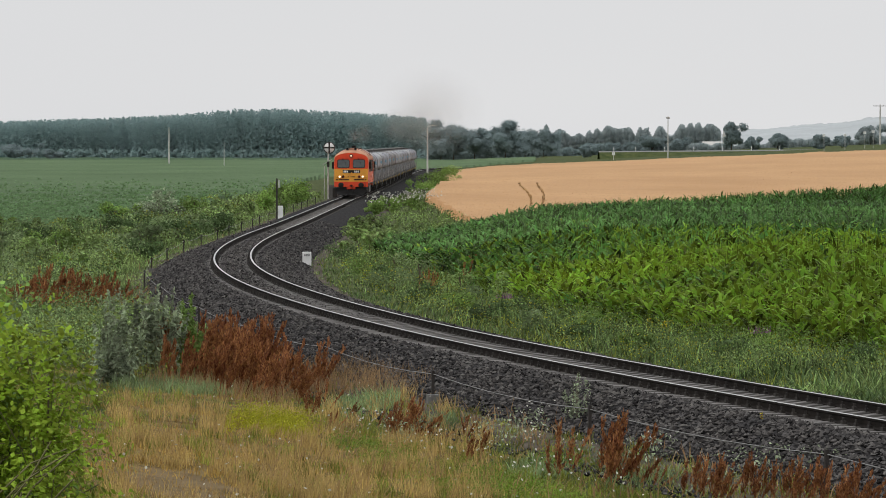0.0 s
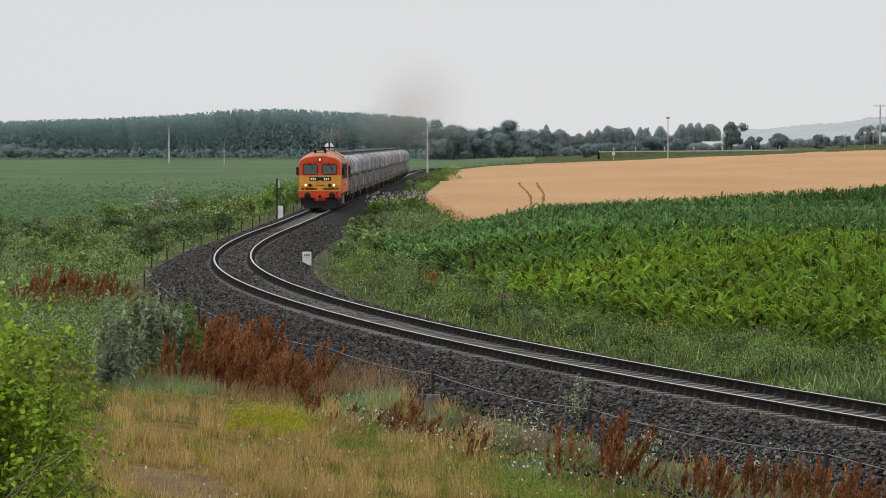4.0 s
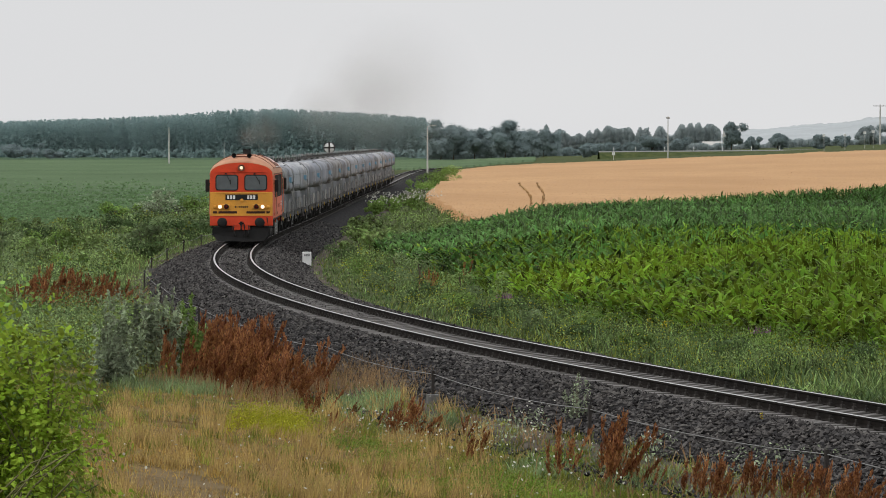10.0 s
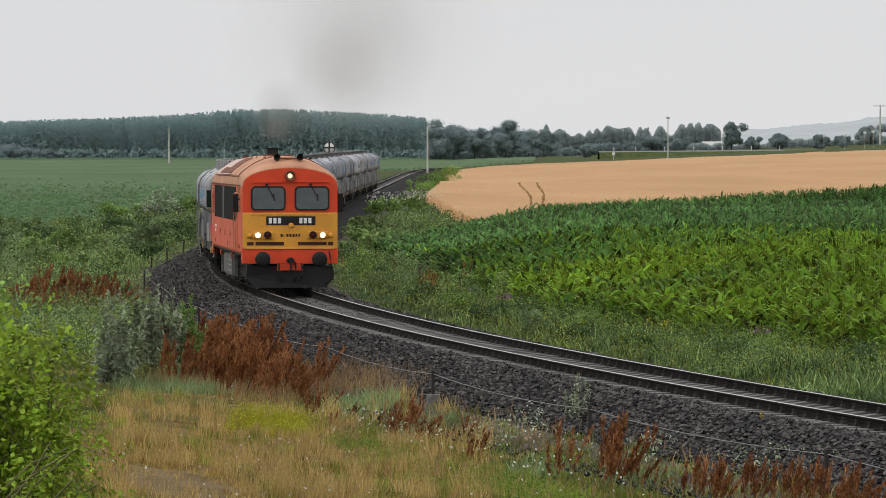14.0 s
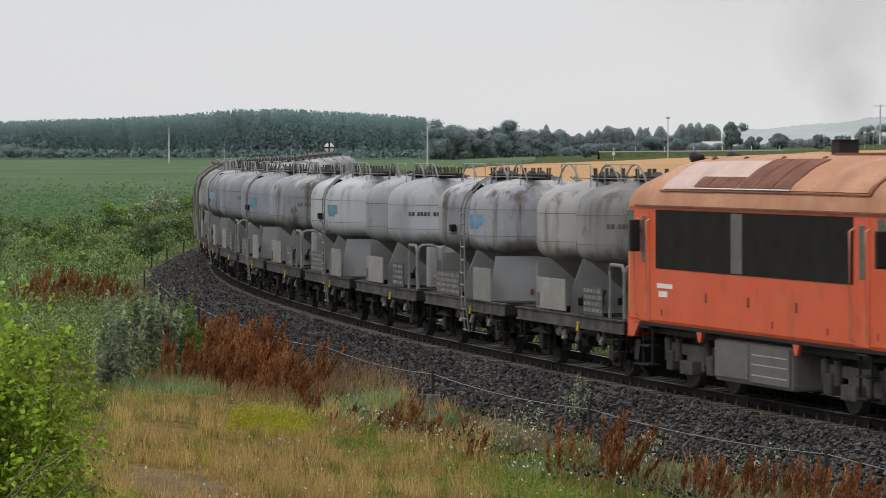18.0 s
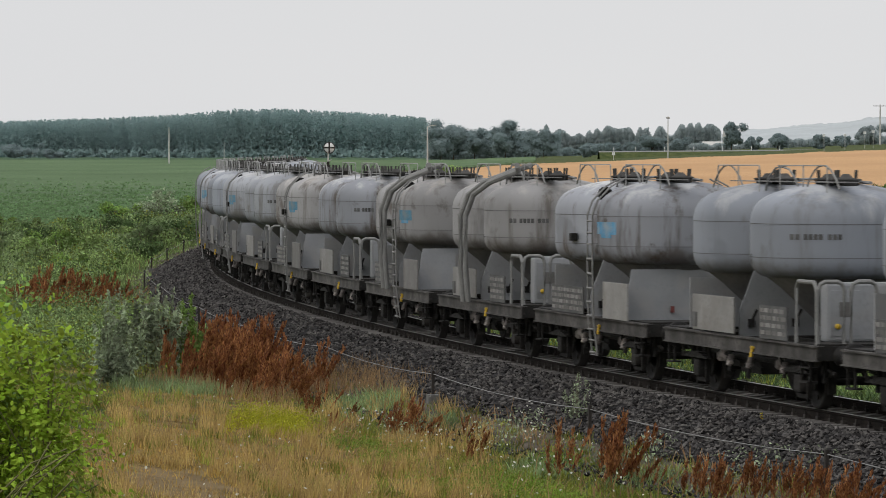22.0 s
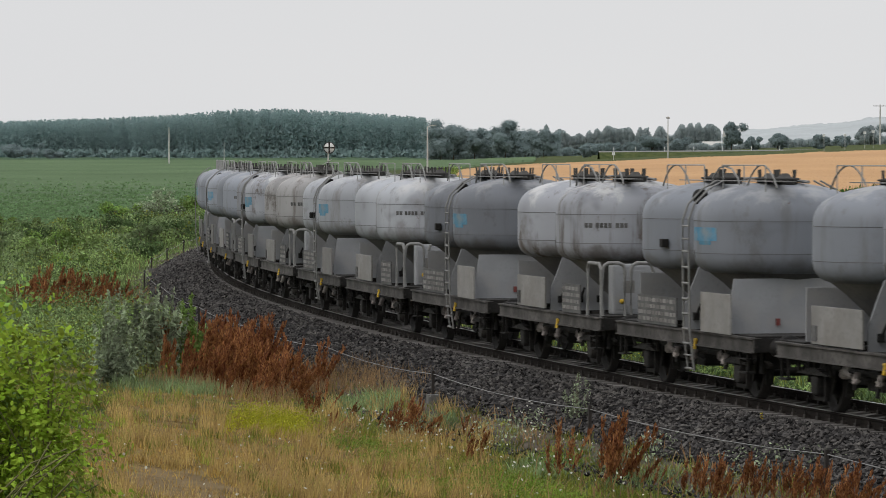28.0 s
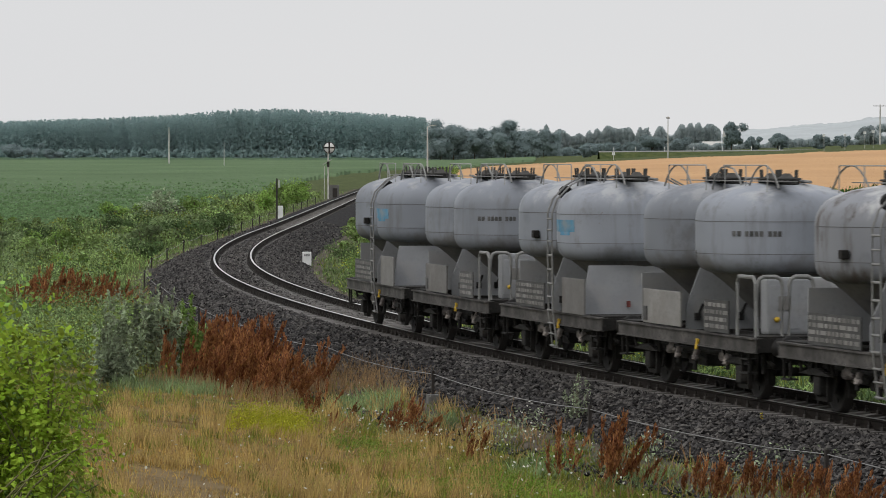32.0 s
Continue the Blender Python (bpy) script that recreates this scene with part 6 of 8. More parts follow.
bushy(3400, -A_EDGE, 0.0, 100, 440, left_verge, 0.4, 0.11, M_WEED, "leafy_weed_clumps", "leafy green weed clumps beside the track")
bushy(1300, -A_EDGE, 0.0, 100, 330, left_verge, 0.6, 0.09, M_BLUEGREEN, "grey_green_weed_clumps", "grey-green leafy weed clumps")
bushy(900, -A_EDGE, 0.0, 100, 420, lambda x, y, s, d: left_verge(x, y, s, d) & (wave(x, y, 4.5, 3.0) > -0.1), 0.5, 0.11, M_DEEP, "dark_weed_clumps", "deep green leafy weed clumps beside the track")
bushy(350, -A_EDGE, -0.01, 95, 400, left_verge, 0.6, 0.10, M_GRASS, "light_weed_clumps", "light green leafy weed clumps")
# right of the line
bushy(900, -0.04, A_EDGE, 88, 330, lambda x, y, s, d: inner_verge(x, y, s, d) & (d > 4.4) & (wave(x, y, 3.0, 2.0) > 0.0), 0.35, 0.085, M_DEEP, "inner_dark_weeds", "deep green leafy weeds inside the bend")
bushy(2300, -0.04, A_EDGE, 92, 420, lambda x, y, s, d: inner_verge(x, y, s, d) & (d > 4.6), 0.35, 0.075, M_WEED, "inner_leafy_weeds", "leafy green weeds inside the bend")
bushy(1500, -0.04, A_EDGE, 92, 300, lambda x, y, s, d: inner_verge(x, y, s, d) & (d > 5.4) & (wave(x, y, 2.2, 1.0) > -0.1), 0.6, 0.075, M_SHRUB, "inner_fresh_weeds", "fresh green leafy weeds inside the bend")
bushy(380, -0.03, A_EDGE, 92, 200, lambda x, y, s, d: inner_verge(x, y, s, d) & (d > 4.4), 0.3, 0.06, M_LUSH, "inner_yellow_weeds", "yellow-green weeds inside the bend")
pts = scatter(120000, -0.045, A_EDGE, 84, 470, inner_verge)
dd = beside(pts[:, 0], pts[:, 1])[1]
hh = (0.18 + 0.34 * smooth((dd - 4) / 2.5)) * (0.9 + 0.4 * wave(pts[:, 0], pts[:, 1], 2.5, 4.0))
low = RNG.uniform(0, 1, len(pts)) < 0.5 + 0.45 * wave(pts[:, 0], pts[:, 1], 1.6, 8.0)
for nm, sel, m, lab in (("inner_weeds", ~low, M_WEED, "dense green weeds between track and maize"), ("inner_dark_grass", low, M_DEEP, "deep green grass between track and maize")):
    q = pts[sel]
    stuff(nm, strips(q, RNG.uniform(0, 6.28, len(q)), np.maximum(0.1, hh[sel]) * RNG.uniform(0.4, 1.25, len(q)), RNG.uniform(0.015, 0.055, len(q)), RNG.uniform(0, 1.0, len(q)), RNG.uniform(0.1, 1.3, len(q)), 2), m, lab, "weeds")
pts = scatter(12000, -0.03, A_EDGE, 84, 200, lambda x, y, s, d: inner_verge(x, y, s, d) & (wave(x, y, 3.0, 9.0) > 0.15))
stuff("inner_fresh_grass", blades(pts, 0.2, 0.5, 0.03, 0.6), M_GRASS, "fresh green grass beside the maize", "grass")
stuff("purple_flowers", blades(patch(260, [(4.9, 128, 0.7, 2.5), (8.2, 108, 0.35, 1.0), (2.0, 134, 0.3, 1.0)]) + [0, 0, 0.45], 0.08, 0.25, 0.05, 0.5), M_PURPLE, "patch of purple wild flowers", "flowers")
q = patch(260, [(-1.9, 163, 0.5, 1.5), (-2.3, 166, 0.4, 1.0), (6.4, 115, 0.9, 1.8)])
stuff("yellow_flowers", cards(q + np.column_stack([np.zeros((len(q), 2)), RNG.uniform(0.2, 0.6, len(q))]), 0.07, 1.5), M_YELLOWBLOOM, "yellow-green flowering weeds", "flowers")


# ---- shrubs and trees ----
def crown_points(n, w, h, z0, lumps, seed, hollow=0.35):
    """Points in a crown of several uneven lumps."""
    r = np.random.default_rng(seed)
    c = r.normal(0, 0.42, (lumps, 3)) * [w / 2, w / 2, h * 0.42] + [0, 0, z0 + h * 0.5]
    c[:, 2] = np.clip(c[:, 2], z0 + 0.15 * h, z0 + 0.86 * h)
    size = r.uniform(0.16, 0.34, lumps) * min(w, h)
    k = r.integers(0, lumps, n)
    v = r.normal(size=(n, 3))
    v /= np.linalg.norm(v, axis=1)[:, None]
    return c[k] + v * (size[k] * r.uniform(hollow, 1.0, n) ** 0.5)[:, None] * [1.1, 1.1, 0.85], c, v


def woody(name, x, y, w, h, leaves, leaf, material, label, category, trunk=0.05, seed=1, lumps=12, z0=0.15, ratio=0.7, pointed=False, group=""):
    """A shrub or tree: tapered trunk, limbs to its lumps, many small leaves."""
    t = tagged(empty(name, pose(x, y, gz(x, y) - 0.03)), label, category, group=group)
    p, c, o = crown_points(leaves, w, h * (1 - z0), h * z0, lumps, seed)
    if pointed:
        f = np.clip((p[:, 2] - h * z0) / (h * (1 - z0)), 0, 1)
        p[:, :2] *= (1.15 - 0.75 * f)[:, None]
    v, fc = cards(p, np.random.default_rng(seed + 5).uniform(0.6, 1.3, leaves) * leaf, 0.6, ratio, o * [1, 1, 0.8] + [0, 0, 0.3])
    ob = new("crown", mesh("crown", v, fc, [material]))
    ob.parent = t
    tr = pipe([(0, 0, -0.05), (0.02 * w, 0.01 * w, h * 0.35), (-0.02 * w, 0, h * 0.7)], trunk, 7)
    for vv in tr.verts:
        k = 1 - 0.6 * max(0, vv.co.z) / h
        vv.co.x *= k
        vv.co.y *= k
    part("trunk", tr, M_BARK, t)
    for q in c[:min(7, len(c))]:
        part("limb", rod((0, 0, h * 0.18), tuple(q), trunk * 0.45, trunk * 0.15, 5), M_BARK, t)
    return t


def sapling(x, y, reach, height, twigs, leaf, material, label, seed, per=46, fan=(0.0, 6.28), stem=0.006, every=3):
    """A young tree of many arching twigs, each lined with leaves."""
    t = tagged(empty("sapling", pose(x, y, gz(x, y) - 0.03)), label, "tree")
    r = np.random.default_rng(seed)
    pos, outs = [], []
    for i in range(twigs):
        az, up = r.uniform(*fan), r.uniform(0.15, 1.0)
        base = np.array([0.0, 0.0, height * r.uniform(0.0, 0.55)])
        out = reach * r.uniform(0.35, 1.0) * (1.1 - 0.5 * up)
        tip = np.array([out * math.cos(az), out * math.sin(az), height * (0.12 + 0.86 * up)])
        midp = base * 0.45 + tip * 0.55 + np.array([0, 0, 0.10 * height])
        q = np.linspace(0.12, 1.0, per)[:, None]
        c = (1 - q) ** 2 * base + 2 * q * (1 - q) * midp + q ** 2 * tip
        pos.append(c + r.normal(0, 0.06, (per, 3)))
        outs.append(c - np.array([0, 0, height * 0.45]))
        if i % every == 0:
            part("twig", pipe([tuple(base), tuple((base + midp) / 2 * 0.5 + midp * 0.5 - np.array([0, 0, 0.0])), tuple((1 - 0.8) ** 2 * base + 2 * 0.8 * 0.2 * midp + 0.64 * tip)], stem, 4), M_TWIG, t)
    p = np.concatenate(pos)
    v, f = cards(p, r.uniform(0.6, 1.3, len(p)) * leaf, 0.6, 0.75, np.concatenate(outs) + [0, 0, 0.5], 0.8)
    ob = new("crown", mesh("crown", v, f, [material]))
    ob.parent = t
    part("trunk", rod((0, 0, -0.05), (0.02, 0, height * 0.75), 0.03, 0.008, 7), M_BARK, t)


sapling(-5.05, 46.0, 1.65, 3.15, 120, 0.085, M_BRIGHT, "leafy young tree with fresh green leaves on the bank", 11, 46)
sapling(-4.28, 45.4, 1.0, 2.6, 70, 0.080, M_BRIGHT, "slender young tree with fresh green leaves", 12, 40)
sapling(-4.62, 43.2, 1.75, 1.75, 16, 0.062, M_BRIGHT, "low leafy young tree with long arching twigs", 17, 40, (-0.5, 0.6), 0.010, 1)
# Added inside the bright crowns: darker leaves paint their shaded interior.
sapling(-4.95, 46.6, 1.2, 2.2, 90, 0.080, M_SHRUB, "dark green leaves painting the shaded inside of the young tree", 23, 50)
sapling(-5.75, 51.5, 1.3, 3.0, 90, 0.085, M_SHRUB, "dense green young tree behind the bank", 13, 50)


def stalk_bush(x, y, w, h, stalks, leaf, material, label, seed, per=70):
    """A bush of many upright leafy stalks, taller in the middle."""
    t = tagged(empty("wormwood_bush", pose(x, y, gz(x, y) - 0.03)), label, "bush", group="silvery bushes on the bank")
    r = np.random.default_rng(seed)
    P, O = [], []
    for i in range(stalks):
        a, q = r.uniform(0, 6.28), math.sqrt(r.uniform(0, 1))
        bx, by = 0.5 * w * q * math.cos(a), 0.5 * w * q * math.sin(a)
        hh = h * (1 - 0.45 * q * q) * r.uniform(0.75, 1.08)
        tip = np.array([bx * 1.15 + r.normal(0, 0.06), by * 1.15 + r.normal(0, 0.06), hh])
        base = np.array([bx * 0.6, by * 0.6, 0.0])
        u = r.uniform(0.12, 1.0, per) ** 0.8
        side = r.normal(size=(per, 3)) * [1, 1, 0.5]
        P.append(base + u[:, None] * (tip - base) + side * (0.10 * (1.1 - u))[:, None])
        O.append(side + [0, 0, 0.6])
        if i % 2 == 0:
            part("stalk", rod(tuple(base), tuple(tip), 0.008, 0.003, 4), M_BARK, t)
    P, O = np.concatenate(P), np.concatenate(O)
    v, f = cards(P, r.uniform(0.6, 1.3, len(P)) * leaf, 0.6, 0.4, O, 0.9)
    ob = new("crown", mesh("crown", v, f, [material]))
    ob.parent = t


stalk_bush(-6.75, 98, 1.6, 2.3, 46, 0.15, M_SILVER, "silvery-leaved bush of upright stalks on the bank", 14)
stalk_bush(-7.55, 97, 1.1, 1.8, 28, 0.14, M_SILVER, "silvery-leaved bush of upright stalks on the bank", 15)
stalk_bush(-7.2, 92, 0.9, 1.3, 22, 0.13, M_SILVER, "silvery-leaved bush of upright stalks on the bank", 18)
stalk_bush(-6.1, 99, 0.9, 1.9, 22, 0.15, M_SHRUB, "dark green bush of upright stalks on the bank", 16)
stalk_bush(-10.1, 128, 0.7, 1.5, 14, 0.10, M_SILVER, "silvery-leaved bush of upright stalks on the bank", 19)
stalk_bush(2.46, 76, 0.5, 1.15, 14, 0.07, M_SILVER, "slender feathery grey-green weed by the ballast", 20, 40)
SHRUBS = [(-20.2, 300, 4.2, 2.3, M_SILVER), (-18.0, 305, 3.0, 2.0, M_SHRUB), (-23.5, 300, 3.0, 1.6, M_SHRUB), (-16.0, 285, 3.2, 1.3, M_WEED), (-14.2, 335, 3.0, 1.9, M_SHRUB), (-13.6, 350, 3.0, 2.2, M_SHRUB), (-12.9, 372, 3.0, 2.2, M_SHRUB), (-13.8, 395, 3.5, 2.4, M_SHRUB), (-15.5, 318, 3.4, 1.5, M_WEED), (-14.6, 410, 4.0, 2.0, M_SHRUB), (-25.0, 255, 4.0, 1.3, M_WEED), (-21.0, 246, 4.5, 1.4, M_WEED), (-17.0, 232, 3.4, 1.2, M_WEED), (-29.0, 275, 3.0, 1.3, M_SHRUB), (-15.2, 256, 2.6, 1.3, M_BLUEGREEN), (-14.4, 270, 2.6, 1.2, M_BLUEGREEN)]
for i, (x, y, w, h, m) in enumerate(SHRUBS):
    woody("shrub", x, y, w, h, 1100, 0.20, m, "wild green shrub at the edge of the field", "bush", 0.05, 30 + i, 12, 0.05, group="wild shrubs beside the line")
LEFT_LUMPS = [(-14.5, 204, 2.2, 1.1), (-14.9, 190, 2.0, 0.9), (-17.5, 206, 3.0, 1.5), (-15.2, 240, 2.8, 1.6), (-16.6, 243, 3.0, 1.8), (-17.6, 236, 3.4, 1.7), (-18.6, 202, 3.2, 1.5), (-19.3, 194, 3.0, 1.4), (-19.3, 237, 3.6, 1.8), (-16.0, 222, 3.0, 1.5), (-20.5, 218, 3.4, 1.6), (-15.8, 176, 2.2, 1.0), (-17.2, 184, 2.6, 1.2), (-14.2, 262, 3.0, 1.7), (-21.5, 205, 3.2, 1.4), (-22.5, 228, 3.6, 1.5)]
for i, (x, y, w, h) in enumerate(LEFT_LUMPS):
    woody("shrub", x, y, w, h, 1500, 0.15, (M_DEEP, M_SHRUB, M_WEED, M_DEEP, M_BLUEGREEN)[i % 5], "bushy green weeds between the track and the field", "bush", 0.03, 400 + i, 14, 0.02, group="bushy weeds beside the line")
INNER_LUMPS = [(-4.8, 198, 2.0, 1.0), (-3.2, 172, 1.9, 1.0), (-2.3, 160, 1.6, 0.9), (-1.8, 153, 1.8, 1.0), (-0.8, 143, 1.6, 0.9), (0.4, 134, 1.5, 0.85), (1.4, 126, 1.4, 0.8), (2.6, 119, 1.4, 0.7), (3.8, 112.5, 1.3, 0.65), (5.0, 107.5, 1.2, 0.6), (6.9, 102, 1.2, 0.6), (0.9, 140, 1.4, 0.9), (2.6, 128, 1.3, 0.8), (4.3, 118, 1.2, 0.7), (9.6, 96, 1.1, 0.7)]
for i, (x, y, w, h) in enumerate(INNER_LUMPS):
    woody("shrub", x, y, w, h, 1500, 0.07, (M_DEEP, M_SHRUB, M_DEEP, M_BLUEGREEN)[i % 4], "bushy green weeds between the track and the maize", "bush", 0.02, 440 + i, 13, 0.02, group="bushy weeds inside the bend")
RIGHT_SHRUBS = [(10.6, 101.5, 1.7, 1.15, M_SHRUB), (11.4, 103, 1.5, 1.3, M_SHRUB), (8.4, 105, 1.4, 0.8, M_SHRUB), (2.2, 143, 2.0, 1.2, M_WEED), (0.6, 148, 1.8, 1.1, M_WEED), (-0.9, 158, 2.4, 1.3, M_BLUEGREEN), (-2.0, 172, 2.4, 1.3, M_WEED), (-3.2, 184, 2.2, 1.2, M_WEED), (-3.6, 205, 2.6, 1.3, M_WEED), (-4.6, 228, 2.4, 1.4, M_WEED), (3.3, 137, 1.6, 0.9, M_SHRUB), (-4.9, 258, 3.0, 1.5, M_WEED), (-4.2, 330, 3.4, 1.6, M_SHRUB), (-2.6, 345, 3.8, 1.7, M_SHRUB), (-5.2, 318, 2.8, 1.3, M_SHRUB), (-1.5, 480, 4.5, 2.3, M_SHRUB), (-0.3, 520, 5.0, 2.6, M_SHRUB), (0.5, 560, 5.0, 2.4, M_SHRUB), (1.2, 610, 5.0, 2.2, M_WEED), (-2.0, 440, 4.0, 1.8, M_SHRUB)]
for i, (x, y, w, h, m) in enumerate(RIGHT_SHRUBS):
    woody("shrub", x, y, w, h, 1000, 0.09 if y < 200 else 0.2, m, "green shrub between the track and the crops", "bush", 0.04, 60 + i, 12, 0.04, group="shrubs inside the bend")
q = patch(420, [(-3.4, 338, 2.6, 9), (-1.6, 352, 2.0, 8), (-4.6, 322, 1.4, 6)])
stuff("white_umbels", cards(q + np.column_stack([np.zeros((len(q), 2)), RNG.uniform(1.0, 1.65, len(q))]), 0.13, 3.0), M_UMBEL, "white umbel flowers above the shrubs", "flowers")


# ---- rust-brown dock plants ----
def dock_mesh(seed, stalks=5):
    """Several leaning seed plumes, each of many small upright sprays."""
    r = np.random.default_rng(seed)
    parts_ = []
    for k in range(stalks):
        h, lean, az = r.uniform(0.5, 1.15), abs(r.normal(0.34, 0.2)), r.normal(0, 0.6)
        top = np.array([math.sin(lean) * math.cos(az), math.sin(lean) * math.sin(az), math.cos(lean)])
        root = np.array([r.normal(0, 0.09), r.normal(0, 0.09), 0])
        parts_.append(strips(root[None], [az], [h * 0.97], [0.012], [lean], [0.03], 2))
        # short branches hug the stalk and point up, close-set towards the tip
        sprays = 17
        tb = r.uniform(0.22, 0.96, sprays) ** 0.85
        ab = r.uniform(0, 6.28, sprays)
        ln = (0.30 - 0.20 * tb) * r.uniform(0.7, 1.25, sprays) + 0.03
        for t, a, l in zip(tb, ab, ln):
            d = top + 0.26 * np.array([math.cos(a), math.sin(a), 0.0])
            d /= np.linalg.norm(d)
            q = 11
            u = r.uniform(0.05, 1, q)
            pb = root + t * h * top + (u * l)[:, None] * d + r.normal(0, 0.006, (q, 3))
            turn = np.arctan2(d[1], d[0]) + r.normal(0, 0.8, q)
            parts_.append(strips(pb, turn, r.uniform(0.03, 0.065, q), r.uniform(0.014, 0.03, q), r.uniform(0.0, 0.6, q), 0.1, 1, [1.0, 0.45], 1.5))
    v, f = join(*parts_)
    return mesh("dock_plant", v, f, [M_DOCK])


DOCKS = [dock_mesh(100 + i, 4 + i % 3) for i in range(6)]
# groups: middle x, y, half extents, how many, size
DOCK_SPOTS = [(-6.9, 101, 0.5, 2.5, 8, 1.0), (-5.9, 99, 0.8, 4.0, 24, 1.15), (-5.0, 96, 0.9, 4.0, 34, 1.2), (-4.2, 92.5, 0.7, 3.5, 24, 1.15), (-3.5, 90, 0.5, 2.5, 13, 1.05), (-2.9, 92, 0.3, 2.0, 5, 1.0), (-11.9, 134, 1.5, 3.5, 50, 1.2), (-13.2, 133, 0.7, 3.0, 12, 1.1),
              (0.1, 155, 0.7, 2.0, 6, 0.9), (-0.6, 152, 0.3, 1.0, 4, 0.9), (0.4, 163, 0.8, 2.0, 8, 1.0)]
rd = random.Random(5)
for x, y, rx, ry, n, k in DOCK_SPOTS:
    for i in range(max(3, round(n * 0.72))):
        px, py = x + rx * rd.uniform(-1, 1), y + ry * rd.uniform(-1, 1)
        ob = new("dock_plant", DOCKS[rd.randrange(6)])
        ob.matrix_basis = pose(px, py, gz(px, py) - 0.02, 0, 0, rd.uniform(-50, 50)) @ Matrix.Rotation(radians(rd.uniform(-10, 10)), 4, "X") @ Matrix.Scale(k * rd.uniform(0.5, 1.2), 4)
        tagged(ob, "rust-brown seeding dock plant on the grassy bank", "weed", group="dock plants on the bank")
# single plants nearer the camera: place, height, degrees of lean
DOCK_PLANTS = [(1.93, 67.4, 0.91, 1), (2.57, 65.7, 1.17, 14), (3.04, 65.3, 0.62, 22), (3.47, 70.4, 0.43, 10), (4.0, 62.2, 0.83, 4), (4.18, 62.0, 0.73, 10), (4.5, 61.2, 0.8, 6), (3.73, 63.3, 0.71, 5), (5.25, 59.5, 0.8, 7),
               (5.5, 59.2, 0.75, 9), (5.01, 60.0, 0.72, 9), (5.87, 58.1, 0.72, 6), (4.83, 60.8, 0.71, 7), (5.67, 58.4, 0.67, 10), (-0.77, 76.3, 0.87, 8), (-0.5, 76.3, 0.63, 20),
               (-0.88, 77.8, 0.68, 8), (0.47, 76.7, 0.47, 10), (0.56, 71.8, 0.59, 18), (0.52, 71.4, 0.55, 12), (-1.9, 83.4, 0.39, 24), (-1.31, 79.9, 0.49, 28), (-2.49, 83.9, 0.74, -2), (-2.68, 85.1, 0.51, 0),
               (-2.07, 78.6, 0.46, 10), (2.72, 66.2, 0.76, 5)]
for x, y, h, lean in DOCK_PLANTS:
    for i in range(2 if h > 0.6 else 1):
        px, py = x + rd.uniform(-0.10, 0.10) * (1 + i), y + rd.uniform(-0.25, 0.25)
        ob = new("dock_plant", DOCKS[rd.randrange(6)])
        ob.matrix_basis = pose(px, py, gz(px, py) - 0.02) @ Matrix.Rotation(radians(lean - 10), 4, "Y") @ Matrix.Rotation(radians(rd.uniform(-35, 35)), 4, "Z") @ Matrix.Scale(h * rd.uniform(0.85, 1.1) - 0.12 * i, 4)
        tagged(ob, "rust-brown seeding dock plant on the grassy bank", "weed", group="dock plants on the bank")
pts = patch(1400, [(3.0, 68.2, 0.8, 1.4), (5.2, 64.3, 1.7, 1.0), (1.2, 75, 0.7, 1.5), (-0.7, 77, 0.5, 1.5)])
stuff("grey_green_weeds", cards(pts + np.column_stack([np.zeros((len(pts), 2)), RNG.uniform(0.05, 0.5, len(pts))]), RNG.uniform(0.04, 0.09, len(pts)), 0.5, 0.5), M_SILVER, "grey-green leafy weeds among the dock", "weeds")
pts = np.concatenate([patch(2600, [(-2.3, 93.5, 1.3, 4.0), (-0.9, 90, 0.9, 3.0)]), patch(1500, [(-5.2, 94, 1.6, 4.5), (-3.9, 88.5, 0.9, 2.5)])])
stuff("fringe_straw", blades(pts, 0.25, 0.6, 0.012, 0.5, 3), M_STRAW, "pale dry grass on the crest of the bank", "grass")
mul = tagged(empty("mullein", pose(5.22, 69.25, gz(5.22, 69.25) - 0.02)), "single yellow-flowering mullein stalk by the ballast", "weed")
part("stalk", rod((0, 0, 0), (0.03, 0, 0.72), 0.014, 0.008, 6), M_STEM, mul)
rm = np.random.default_rng(3)
u = rm.uniform(0.25, 1.0, 120)
v, f = cards(np.stack([0.03 * u, 0 * u, 0.74 * u], -1) + rm.normal(0, 0.018, (120, 3)), 0.032, 0.5, 0.8)
part_ob = new("flowers", mesh("flowers", v, f, [M_YELLOWBLOOM]))
part_ob.parent = mul
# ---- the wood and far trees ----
# Wood leaf is paled and blued: the air's haze is put into its colour.
M_WOOD = leafy("hazed_wood_leaf", (0.295, 0.40, 0.395), vary=0.10, by_island=0.08, through=0.5, world_scale=0.02)
# Haze is painted into the far trees' leaf colours, most in the farthest.
M_FARTREE = leafy("hazed_far_tree_leaf", (0.275, 0.345, 0.35), vary=0.08, by_island=0.08, through=0.5, world_scale=0.02)
M_HAZETREE = leafy("hazed_farthest_tree_leaf", (0.37, 0.425, 0.43), vary=0.06, by_island=0.05, through=0.5, world_scale=0.02)
M_CONCRETE = mat("pale_concrete", (0.52, 0.51, 0.48), 0.85, vary=0.15, scale=2, fine=20, bump=0.2)
M_POST = mat("rusty_dark_post", (0.035, 0.030, 0.027), 0.85, vary=0.3)
M_WIRE = mat("weathered_wire", (0.22, 0.22, 0.22), 0.6, vary=0.15)


def wood_height(x):
    return np.interp(x, [-200, -179, -120, -86, -66, -30, -8, 0], [14.6, 15.2, 17.2, 20.0, 20.4, 18.6, 16.6, 15.0])


